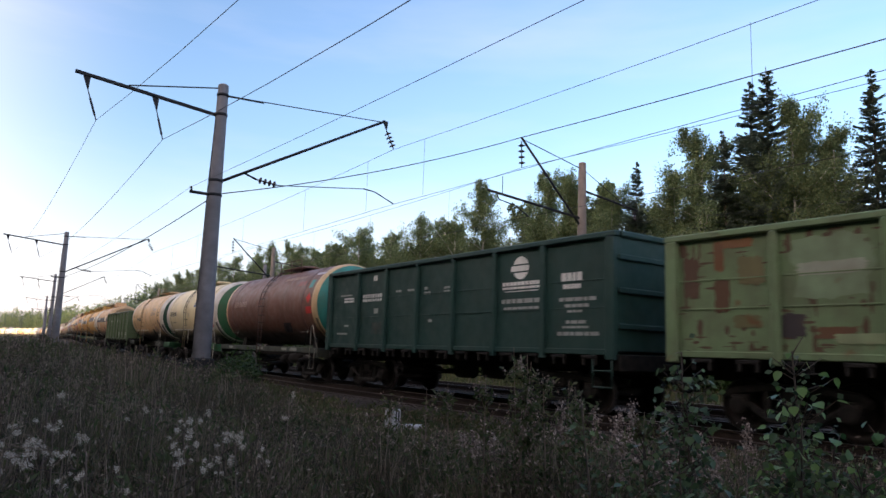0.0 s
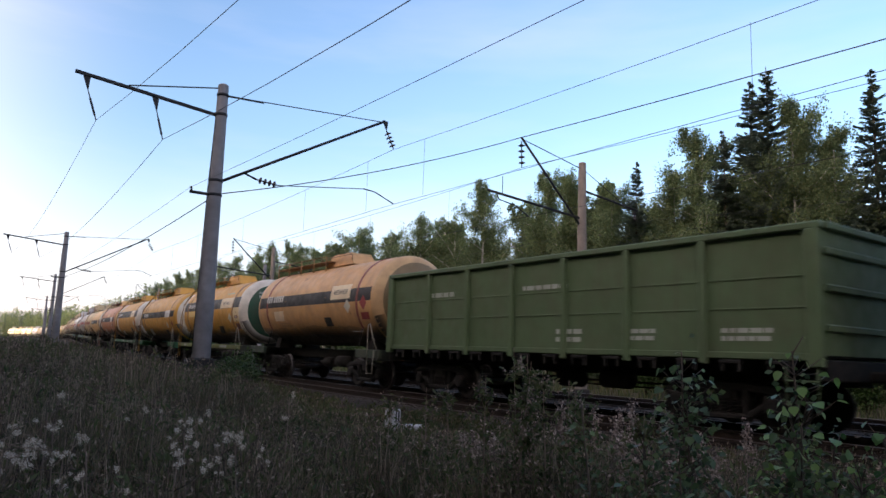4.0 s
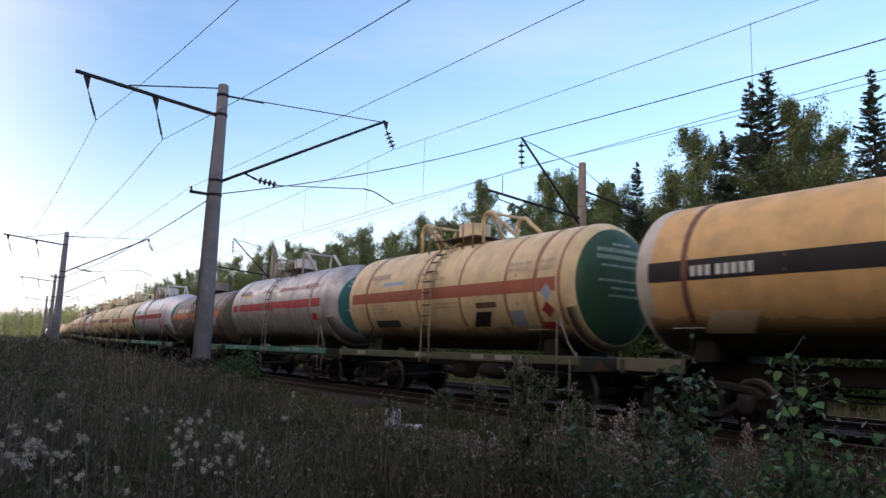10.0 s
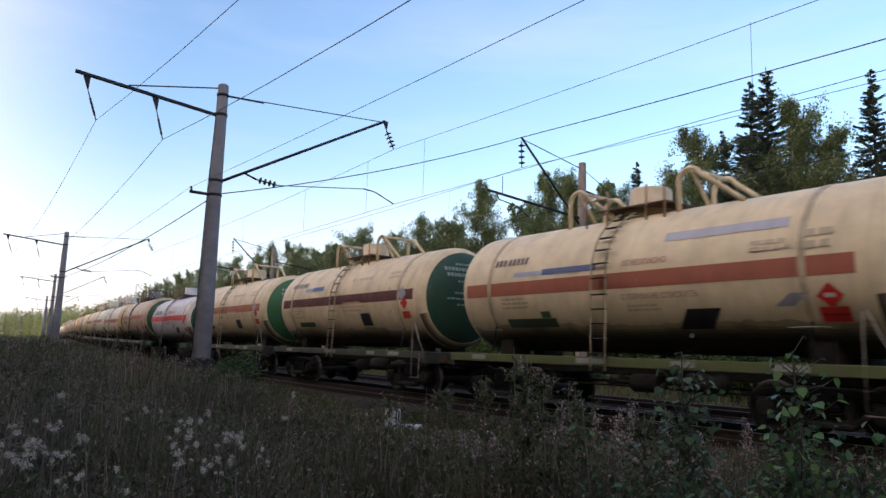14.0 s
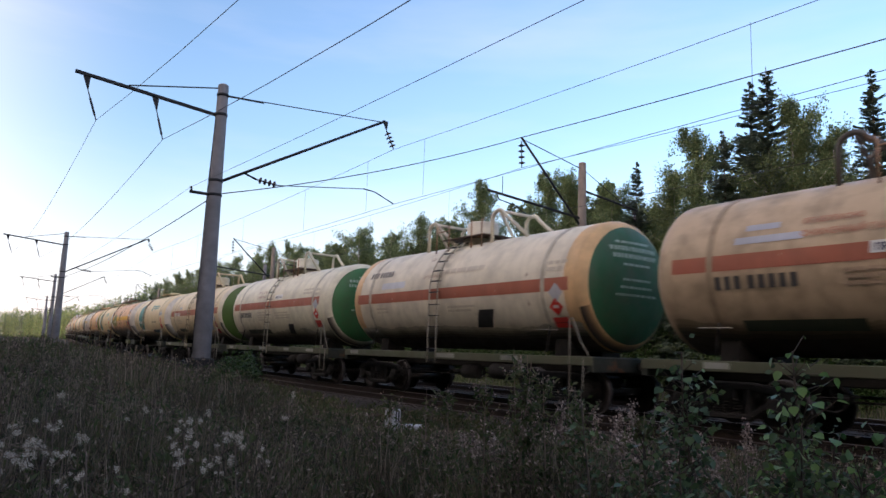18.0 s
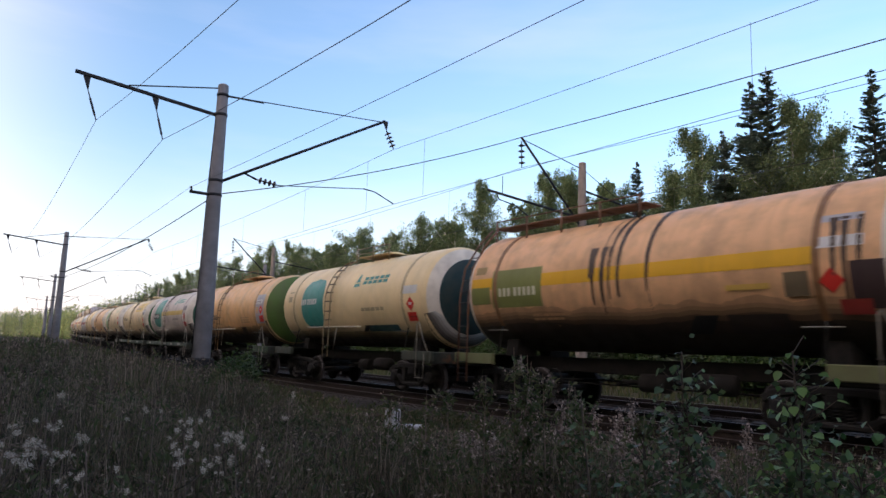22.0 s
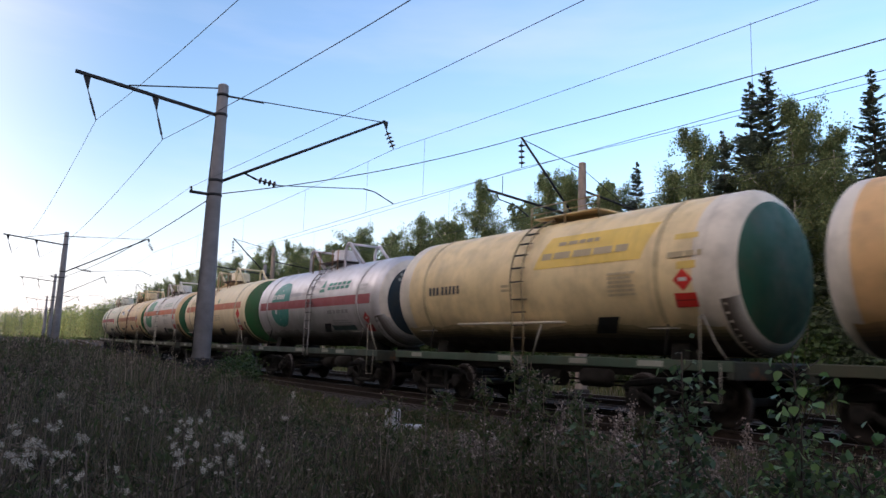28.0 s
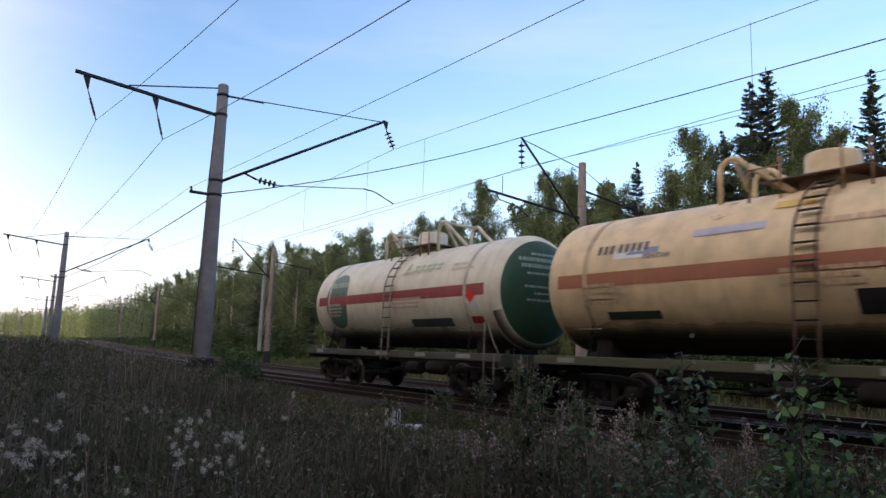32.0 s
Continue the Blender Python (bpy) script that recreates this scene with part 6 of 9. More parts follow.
    (33, tank_wagon, gas(34, "silver-grey gas tank wagon, teal shield, dark red stripe, white ring", (0.62, 0.60, 0.61), (0.30, 0.07, 0.08), NAVY, ring=(0.72, 0.72, 0.72), ring_r=1.36, disc_r=1.12, metal=0.75, dirt=0.2, logo=((0.04, 0.24, 0.18), -0.4, 0.55, 0.42), number=(4.0, 0.42, 0.24, WHITE_BARS), sill=(0.07, 0.11, 0.09), arch=(0.58, 0.55, 0.59),
                         marks=[("disc", TEAL, 3.35, 0.0, 0.75, 0.95), ("rect", (0.36, 0.03, 0.04), -3.75, -0.42, 0.34, 0.36), ("rect", (0.6, 0.6, 0.62), 0.95, 0.72, 0.8, 0.14)], words=())),
    (34, tank_wagon, gas(35, "off-white gas tank wagon, orange-red stripe, green ends", (0.74, 0.517, 0.288), (0.50, 0.16, 0.09), (0.03, 0.15, 0.05), disc_r=1.42, number=(4.0, 0.42, 0.2, (0.38, 0.32, 0.22)), ladder_col=(0.73, 0.517, 0.294), sill=(0.09, 0.10, 0.07), dirt=0.15, more=[("rect", (0.66, 0.465, 0.230), -1.5, 0.55, 2.6, 0.26)])),
    (35, tank_wagon, gas(36, "white gas tank wagon, green shield, orange stripe, green ends", (0.66, 0.62, 0.56), (0.56, 0.15, 0.07), (0.02, 0.13, 0.06), disc_r=1.36, logo=((0.36, 0.42, 0.34), -1.2, 0.58, 0.42), number=(4.0, 0.4, 0.22, (0.2, 0.3, 0.2)), ladder_col=(0.68, 0.64, 0.56), sill=(0.12, 0.13, 0.08), ring=(0.76, 0.517, 0.288), ring_wide=0.2, dirt=0.15,
                         marks=[("disc", (0.05, 0.24, 0.13), 3.6, 0.0, 0.85, 1.0), ("diamond", SIGNAL, -3.9, -0.1, 0.22, 0), ("rect", (0.6, 0.6, 0.6), -4.0, -0.42, 0.5, 0.16), ("rect", (0.4, 0.03, 0.03), -4.0, -0.68, 0.5, 0.26), ("slant", BLACK, -1.1, -0.82, 0.6, 0.3), ("rect", (0.06, 0.09, 0.06), -2.4, -0.85, 1.5, 0.26)])),
    (36, tank_wagon, gas(37, "cream gas tank wagon, brown stripe, dark green ends", (0.74, 0.474, 0.237), (0.40, 0.16, 0.09), (0.02, 0.13, 0.05), number=(4.0, 0.5, 0.24, (0.12, 0.11, 0.1)), rust=0.02, words=(("ПЕНТАН", 3.35, 0.42, 0.14, (0.12, 0.12, 0.16), 0.6),), more=[("rect", WHITE, 3.05, 0.46, 0.75, 0.19), ("rect", (0.68, 0.46, 0.12), -0.2, 1.2, 0.7, 0.2), ("rect", (0.45, 0.45, 0.52), 0.9, 0.75, 1.4, 0.16)])),
    (37, tank_wagon, gas(38, "greyish cream gas tank wagon, dark red stripe, dark green ends", (0.67, 0.529, 0.353), (0.32, 0.06, 0.06), (0.02, 0.09, 0.05), logo=((0.30, 0.40, 0.26), -0.6, 0.62, 0.36), number=(4.1, 0.45, 0.18, (0.35, 0.4, 0.3)), sill=(0.10, 0.11, 0.09), dirt=0.25,
                         marks=[("disc", (0.06, 0.15, 0.11), 3.6, 0.0, 0.75, 1.0), ("diamond", SIGNAL, -3.85, -0.15, 0.2, 0), ("rect", (0.6, 0.6, 0.6), -3.95, -0.42, 0.45, 0.2), ("rect", (0.4, 0.03, 0.03), -4.0, -0.8, 0.5, 0.2), ("rect", (0.05, 0.07, 0.06), -1.9, -0.85, 2.0, 0.26)], words=())),
)
INK, FADED = (0.07, 0.065, 0.06), (0.5, 0.48, 0.46)
PALE, YELLOWED = (0.72, 0.70, 0.66), (0.74, 0.60, 0.40)


def placard(u, h, gap=0.38, col=SIGNAL):
    """The danger diamond with its pale label and the number plate below it."""
    return [("diamond", col, u, h, 0.21, 0), ("rect", (0.62, 0.55, 0.52), u, h + 0.01, 0.17, 0.07), ("rect", col, u - 0.02, h - gap, 0.46, 0.27), ("rect", tuple(v * 0.35 for v in col), u - 0.02, h - gap, 0.44, 0.02)]


# markings of each wagon: metres along it from its middle and round its shell from the axis
MARKS = {
    3: dict(number=(3.9, -0.14, 0.22, INK), logo=((0.05, 0.11, 0.26), -1.25, 0.28, 0.42), ladder=0.2, words=(("БЕНЗИН", -3.83, 0.2, 0.16, INK, 0.74), ("НЕФТЬ СТ", -3.84, 0.0, 0.16, INK, 0.8)),
            bars=((-2.4, 0.0, 1.15, 0.05, 4, (0.3, 0.25, 0.2)), (-2.4, -0.55, 1.2, 0.05, 4, (0.2, 0.16, 0.13)), (-0.05, -0.1, 0.35, 0.05, 2, INK), (3.6, -0.55, 1.2, 0.07, 1, INK)), marks=placard(-4.27, -0.32) + [("slant", BLACK, -1.68, -1.09, 0.6, 0.42)]),
    4: dict(number=(2.84, -0.28, 0.23, INK), ladder=0.67, words=(("БЕНЗИН", -3.97, 0.14, 0.14, INK, 0.54), ("НЕФТЬ", -4.0, -0.04, 0.14, INK, 0.5)),
            bars=((-1.91, 0.03, 1.65, 0.17, 1, (0.2, 0.16, 0.14)), (-2.2, -0.5, 1.2, 0.05, 3, (0.2, 0.09, 0.06)), (4.4, 0.0, 0.4, 0.16, 1, INK)),
            marks=[("disc", (0.34, 0.30, 0.26), -2.78, 0.28, 0.42, 0.23), ("disc", (0.71, 0.449, 0.224), -2.78, 0.28, 0.36, 0.18), ("diamond", (0.09, 0.05, 0.045), -4.2, -0.36, 0.2, 0), ("rect", (0.16, 0.075, 0.055), -4.5, -0.62, 0.42, 0.34), ("rect", (0.12, 0.06, 0.045), -4.7, -0.95, 0.4, 0.45), ("rect", (0.46, 0.27, 0.16), -3.1, -0.85, 0.9, 0.3), ("slant", BLACK, -1.75, -1.1, 0.5, 0.42)]),
    7: dict(stripe_h=(0.11, 0.62), stripe_u=(4.67, -4.81), number=(3.79, 0.27, 0.18, FADED), words=(("МЕТАНОЛ", -2.4, 0.28, 0.18, (0.16, 0.13, 0.1), 1.05),), bars=((3.0, -0.75, 1.2, 0.06, 2, (0.35, 0.2, 0.1)), (-2.2, -0.2, 0.9, 0.05, 4, (0.42, 0.22, 0.06))),
            marks=[("rect", YELLOWED, -2.91, 0.37, 1.92, 0.5), ("rect", (0.72, 0.50, 0.20), 3.0, -0.06, 1.3, 0.29), ("rect", (0.70, 0.55, 0.32), -4.42, -0.22, 0.8, 0.66), ("diamond", (0.62, 0.60, 0.5), -3.5, -0.37, 0.26, 0), ("rect", (0.4, 0.42, 0.42), -3.5, -0.37, 0.16, 0.1), ("diamond", (0.22, 0.04, 0.03), -4.43, -0.33, 0.25, 0), ("rect", (0.6, 0.56, 0.5), -4.43, -0.33, 0.2, 0.06), ("rect", (0.17, 0.03, 0.03), -4.45, -0.78, 0.52, 0.28), ("slant", BLACK, -1.6, -0.96, 0.72, 0.42), ("rect", (0.32, 0.40, 0.22), -2.9, 0.86, 1.1, 0.07)]),
    8: dict(stripe_h=(-0.09, 0.29), number=(4.0, 0.0, 0.2, WHITE_BARS), words=(("МЕТАНОЛ", -2.65, 0.03, 0.16, FADED, 0.85),), bars=((3.6, 0.45, 0.6, 0.1, 1, (0.3, 0.2, 0.08)),),
            marks=[("rect", PALE, -3.08, 0.1, 1.28, 0.42), ("slant", (0.66, 0.62, 0.56), 2.75, -1.08, 0.85, 0.5), ("diamond", (0.62, 0.60, 0.55), -2.96, -0.6, 0.24, 0), ("rect", (0.4, 0.42, 0.42), -2.96, -0.6, 0.16, 0.1), ("diamond", (0.3, 0.05, 0.04), -4.3, -0.5, 0.2, 0), ("slant", BLACK, -2.0, -1.13, 0.6, 0.46)]),
    9: dict(stripe_h=(0.12, 0.64), stripe_u=(4.7, -4.8), number=(3.8, 0.26, 0.2, WHITE_BARS), words=(("МЕТАНОЛ", -2.35, 0.29, 0.18, (0.2, 0.17, 0.14), 1.0),), bars=((3.72, 0.8, 0.8, 0.1, 1, (0.35, 0.2, 0.06)), (0.9, -0.72, 0.9, 0.05, 1, (0.2, 0.1, 0.04))),
            marks=[("rect", YELLOWED, -2.75, 0.38, 1.6, 0.5), ("slant", (0.62, 0.58, 0.52), 2.9, -1.2, 0.8, 0.46), ("diamond", (0.62, 0.60, 0.5), -3.45, -0.35, 0.25, 0), ("diamond", (0.3, 0.05, 0.04), -4.35, -0.3, 0.22, 0), ("rect", (0.17, 0.03, 0.03), -4.4, -0.7, 0.5, 0.26), ("slant", BLACK, -1.95, -0.95, 0.72, 0.5)]),
    10: dict(stripe_h=(-0.1, 0.3), number=(3.44, -0.02, 0.19, WHITE_BARS), words=(("МЕТАНОЛ", -2.5, 0.03, 0.16, FADED, 0.85),), bars=(),
             marks=[("slant", (0.64, 0.60, 0.54), 2.4, -1.03, 0.9, 0.6), ("rect", (0.64, 0.40, 0.2), -0.1, 0.5, 1.9, 0.2), ("rect", PALE, -2.95, 0.1, 1.1, 0.42), ("diamond", (0.45, 0.45, 0.45), -3.4, -0.45, 0.2, 0), ("diamond", (0.12, 0.06, 0.05), -4.25, -0.35, 0.22, 0), ("slant", BLACK, -1.9, -1.0, 0.6, 0.4)]),
    11: dict(stripe_h=(-0.17, 0.21), stripe_u=(4.7, -4.7), number=(3.75, -0.1, 0.19, WHITE_BARS), words=(("МЕТАНОЛ", -2.55, -0.02, 0.16, (0.45, 0.32, 0.18), 0.85),), bars=(),
             marks=[("rect", (0.70, 0.45, 0.21), -3.08, 0.03, 1.55, 0.44), ("slant", (0.68, 0.52, 0.34), 3.3, -1.0, 0.95, 0.5), ("slant", BLACK, -1.9, -1.02, 0.6, 0.46), ("diamond", (0.12, 0.05, 0.04), -4.35, -0.42, 0.26, 0), ("rect", (0.62, 0.5, 0.4), -4.35, -0.42, 0.16, 0.08)]),
    12: dict(stripe_h=(-0.18, 0.14), ladder=0.2, number=(3.7, 0.55, 0.18, (0.35, 0.26, 0.2)), straps=(3.76, -4.02), bands=(0.88, -1.13, -2.97, -4.78), seams=(), words=(("ОГНЕОПАСНО", 1.0, 0.52, 0.14, (0.36, 0.22, 0.15), 1.1), ("СЖИЖЕННЫЙ ГАЗ", 1.0, 0.32, 0.14, (0.36, 0.22, 0.15), 1.4)),
             bars=((3.4, -0.3, 1.2, 0.06, 3, (0.34, 0.27, 0.2)), (0.0, -0.35, 1.3, 0.06, 2, (0.34, 0.22, 0.16)), (-3.0, 0.5, 0.9, 0.08, 2, (0.34, 0.27, 0.2)), (-4.1, 0.5, 0.5, 0.1, 2, (0.3, 0.24, 0.2))),
             marks=[("rect", (0.34, 0.40, 0.52), 2.2, 0.37, 1.15, 0.12), ("slant", BLACK, -1.78, -0.8, 0.62, 0.42), ("rect", (0.30, 0.34, 0.42), -3.28, -0.8, 0.5, 0.42), ("rect", (0.05, 0.065, 0.04), 2.7, -0.86, 1.35, 0.24), ("diamond", (0.36, 0.42, 0.5), -4.39, -0.2, 0.2, 0), ("diamond", (0.35, 0.04, 0.03), -4.36, -0.6, 0.2, 0), ("rect", (0.4, 0.03, 0.03), -4.25, -1.0, 0.5, 0.2), ("rect", (0.12, 0.06, 0.04), -2.2, -0.42, 0.8, 0.14)]),
    14: dict(stripe_h=(-0.05, 0.25), hoops=False, ladder=0.34, bars=((-2.8, 0.5, 0.9, 0.08, 1, (0.07, 0.06, 0.06)),),
             marks=[("rect", (0.40, 0.37, 0.32), 2.95, 0.42, 1.55, 0.2), ("rect", (0.45, 0.42, 0.36), 1.3, 0.41, 1.3, 0.2), ("rect", (0.46, 0.43, 0.36), -1.5, 0.41, 2.45, 0.24), ("rect", (0.42, 0.40, 0.34), 0.95, -0.17, 0.6, 0.13), ("rect", (0.40, 0.37, 0.31), -0.75, -0.18, 1.4, 0.19), ("slant", (0.46, 0.44, 0.37), -2.7, -0.3, 0.8, 0.34), ("rect", (0.30, 0.28, 0.24), -2.35, -0.5, 0.4, 0.16), ("slant", (0.36, 0.34, 0.32), -1.75, -0.83, 0.85, 0.16), ("slant", (0.30, 0.28, 0.26), -3.2, -0.66, 0.55, 0.26), ("rect", (0.40, 0.37, 0.36), -4.1, -0.25, 0.5, 0.42), ("rect", (0.34, 0.12, 0.12), -4.1, -0.68, 0.46, 0.4), ("rect", (0.40, 0.37, 0.32), 2.6, -0.42, 0.6, 0.16), ("rect", (0.34, 0.31, 0.27), 3.1, -0.55, 0.5, 0.16)]),
    15: dict(stripe_h=(-0.11, 0.18), stripe_u=(4.68, -4.6), ladder=0.28, number=(3.89, 0.3, 0.18, INK), straps=(3.89, -3.79), seams=(2.4,), bars=((-3.82, 0.36, 0.7, 0.07, 2, (0.2, 0.2, 0.2)), (-2.06, -0.34, 1.07, 0.07, 2, (0.2, 0.2, 0.2)), (3.8, -0.25, 0.9, 0.08, 3, (0.2, 0.2, 0.22))),
             words=(("ПРОПАН", 1.45, 0.32, 0.18, (0.46, 0.27, 0.25), 0.9), ("СЖИЖЕННЫЙ ГАЗ ОГНЕОПАСНО", -0.26, 0.33, 0.18, (0.46, 0.27, 0.25), 3.35), ("С ГОРКИ", 1.48, -0.37, 0.16, (0.5, 0.22, 0.2), 0.87), ("НЕ СПУСКАТЬ", -0.31, -0.39, 0.17, (0.52, 0.14, 0.12), 1.22)), marks=placard(-4.2, -0.34, 0.35, (0.66, 0.06, 0.03))),
    16: dict(stripe_h=(-0.23, 0.09), stripe_u=(4.79, -4.69), ladder=0.26, number=(3.76, 0.5, 0.18, (0.16, 0.12, 0.1)), words=(("ОГНЕОПАСНО", -0.25, 0.21, 0.16, (0.42, 0.22, 0.17), 1.06), ("С ГОРКИ НЕ СПУСКАТЬ", -0.21, -0.46, 0.15, (0.4, 0.27, 0.2), 1.75)), bars=((3.44, -0.35, 1.0, 0.06, 3, (0.2, 0.16, 0.13)), (-0.3, -0.62, 0.9, 0.05, 2, (0.3, 0.25, 0.2)), (-3.94, 0.42, 0.5, 0.12, 2, (0.2, 0.16, 0.13)), (-3.0, 0.36, 0.7, 0.07, 2, (0.3, 0.25, 0.2))),
             marks=[("rect", (0.40, 0.42, 0.50), 2.54, 0.25, 0.94, 0.11), ("rect", (0.10, 0.13, 0.26), 1.26, 0.26, 1.6, 0.14), ("rect", (0.44, 0.43, 0.47), -2.4, 0.75, 2.45, 0.2), ("rect", (0.06, 0.085, 0.055), 2.6, -0.93, 1.64, 0.24), ("slant", BLACK, -1.7, -0.92, 0.7, 0.44), ("slant", (0.28, 0.28, 0.33), -3.5, -0.6, 0.32, 0.22), ("rect", (0.05, 0.12, 0.06), 2.05, -0.72, 0.3, 0.16)] + placard(-4.26, -0.56, 0.32)),
    20: dict(stripe_h=(-0.05, 0.23), number=(3.8, -0.38, 0.23, INK), words=(("ОГНЕОПАСНО", 2.27, 0.65, 0.14, (0.45, 0.2, 0.12), 0.95), ("СЖИЖЕННЫЙ ГАЗ", 2.27, 0.42, 0.14, (0.45, 0.2, 0.12), 1.3), ("ПРОПАН", 1.15, 0.08, 0.15, (0.1, 0.1, 0.16), 0.6)), bars=((1.6, -0.2, 1.0, 0.06, 3, (0.3, 0.2, 0.15)), (-3.0, 0.6, 0.9, 0.08, 2, (0.3, 0.25, 0.2))),
             marks=[("rect", (0.42, 0.44, 0.50), 2.83, 0.46, 1.2, 0.13), ("rect", (0.40, 0.42, 0.48), 2.95, 0.7, 0.6, 0.12), ("rect", (0.06, 0.075, 0.05), 2.45, -1.08, 2.0, 0.24), ("rect", WHITE, 0.85, 0.14, 0.75, 0.19), ("slant", BLACK, -1.5, -0.82, 0.6, 0.44), ("diamond", (0.36, 0.37, 0.42), -4.13, 0.05, 0.2, 0)] + placard(-4.15, -0.3)),
    21: dict(stripe_h=(-0.19, 0.11), ladder=0.24, bars=((3.5, -0.4, 0.8, 0.06, 2, (0.34, 0.27, 0.2)), (0.0, 0.5, 1.8, 0.13, 1, (0.40, 0.33, 0.26)), (-0.2, -0.45, 1.2, 0.06, 2, (0.34, 0.27, 0.2)), (-4.0, 0.42, 0.6, 0.09, 2, (0.3, 0.25, 0.2))), words=(("ОГНЕОПАСНО", 1.0, 0.42, 0.13, (0.42, 0.3, 0.22), 0.9),),
             marks=[("rect", (0.56, 0.57, 0.60), 2.6, 0.32, 1.3, 0.2), ("slant", BLACK, -1.5, -0.78, 0.6, 0.5), ("diamond", (0.45, 0.45, 0.47), -4.29, -0.22, 0.22, 0)] + placard(-4.25, -0.55)),
    22: dict(stripe_h=(-0.07, 0.23), stripe_u=(4.65, -4.41), ladder=0.23, number=(3.79, -0.4, 0.21, INK), words=(("ПРОПАН", -0.18, 0.31, 0.14, (0.1, 0.1, 0.12), 0.64), ("ОГНЕОПАСНО", 1.9, 0.6, 0.14, (0.48, 0.34, 0.26), 0.9), ("СЖИЖЕННЫЙ ГАЗ", 1.9, 0.4, 0.14, (0.48, 0.34, 0.26), 1.3)), bars=((1.7, -0.25, 1.2, 0.06, 4, (0.34, 0.28, 0.22)), (-0.2, -0.3, 1.6, 0.06, 3, (0.36, 0.27, 0.2)), (-2.9, 0.5, 1.0, 0.08, 2, (0.34, 0.27, 0.2)), (-3.9, 0.45, 0.5, 0.1, 2, (0.3, 0.25, 0.2))),
             marks=[("rect", WHITE, -0.5, 0.38, 0.78, 0.18), ("slant", BLACK, -1.3, -0.98, 0.5, 0.46), ("rect", (0.10, 0.10, 0.075), 2.15, -1.08, 2.6, 0.22), ("diamond", (0.42, 0.44, 0.47), -4.13, -0.05, 0.22, 0)] + placard(-4.15, -0.4, 0.37)),
    23: dict(stripe_h=(-0.1, 0.21), ladder=0.29, number=(3.77, -0.1, 0.19, WHITE_BARS), words=(), bars=((3.6, -0.35, 1.6, 0.06, 3, (0.34, 0.27, 0.2)), (-0.2, -0.25, 1.8, 0.09, 2, (0.5, 0.38, 0.26)), (-2.7, 0.45, 0.9, 0.08, 2, (0.34, 0.27, 0.2)), (-3.95, 0.42, 0.6, 0.09, 2, (0.3, 0.25, 0.2))),
             marks=[("slant", BLACK, -1.45, -0.87, 0.58, 0.46), ("rect", (0.40, 0.42, 0.46), -3.47, -0.65, 0.4, 0.6), ("rect", (0.42, 0.44, 0.48), 2.6, 0.35, 0.5, 0.1), ("rect", (0.10, 0.10, 0.07), 2.6, -0.95, 1.4, 0.2), ("diamond", (0.40, 0.42, 0.46), -4.2, -0.35, 0.16, 0)] + placard(-4.26, -0.66, 0.36, (0.42, 0.05, 0.05))),
    24: dict(number=(2.9, -0.42, 0.2, WHITE_BARS), logo=(TEAL, -1.15, 0.44, 0.40), ladder=0.76, words=(("БЕНЗИН", -4.0, 0.1, 0.13, (0.15, 0.15, 0.2), 0.6),), bars=((-1.59, -0.40, 1.68, 0.11, 1, (0.03, 0.03, 0.03)), (3.95, 0.1, 0.3, 0.1, 2, INK), (-4.0, 0.32, 0.6, 0.07, 1, INK)),
             marks=[("disc", TEAL, 2.12, 0.0, 0.9, 0.96), ("rect", (0.03, 0.10, 0.11), -2.4, -1.0, 1.9, 0.24), ("slant", BLACK, -1.2, -1.0, 0.3, 0.24), ("rect", (0.58, 0.57, 0.56), -4.3, 0.16, 0.72, 0.24)] + placard(-4.32, -0.26)),
    25: dict(stripe_h=(-0.05, 0.24), stripe_u=(4.81, -3.88), number=(3.75, -0.24, 0.2, (0.6, 0.58, 0.42)), spills=((-0.1, 1.3, 1.95, -0.9), (0.6, 0.6, 0.7, -0.8), (-4.2, 0.8, 0.7, -0.9)),
             marks=[("rect", (0.19, 0.21, 0.06), 3.15, -0.05, 1.72, 0.92), ("rect", (0.19, 0.21, 0.06), 4.45, -0.2, 0.72, 0.42), ("rect", (0.30, 0.20, 0.07), 4.5, 0.45, 0.4, 0.2), ("rect", (0.40, 0.40, 0.43), -4.22, 0.69, 0.7, 0.13), ("rect", (0.62, 0.61, 0.60), -4.25, 0.28, 0.7, 0.18), ("rect", (0.05, 0.03, 0.03), -4.63, -0.42, 0.5, 0.75), ("diamond", SIGNAL, -4.1, -0.33, 0.2, 0), ("rect", (0.40, 0.05, 0.04), -4.4, -0.76, 0.46, 0.26), ("slant", BLACK, -1.5, -1.05, 0.5, 0.42), ("rect", (0.05, 0.035, 0.03), -2.75, -1.05, 1.1, 0.42), ("rect", (0.16, 0.12, 0.07), -3.55, -0.35, 0.4, 0.4), ("rect", (0.66, 0.42, 0.1), -2.7, -0.35, 0.8, 0.1)]),
    26: dict(number=(3.2, -0.05, 0.2, WHITE_BARS), logo=(TEAL, -0.95, 0.42, 0.40), ladder=0.76, words=(), bars=((-1.4, -0.40, 1.68, 0.11, 1, (0.03, 0.03, 0.03)), (4.4, 0.1, 0.4, 0.2, 1, INK), (4.4, 0.45, 0.5, 0.05, 1, INK)),
             marks=[("disc", TEAL, 2.3, 0.0, 0.9, 0.96), ("rect", (0.03, 0.10, 0.11), -2.4, -1.0, 1.9, 0.24), ("slant", BLACK, -1.2, -1.0, 0.3, 0.24), ("rect", (0.58, 0.57, 0.56), -4.3, 0.16, 0.72, 0.24)] + placard(-4.32, -0.26)),
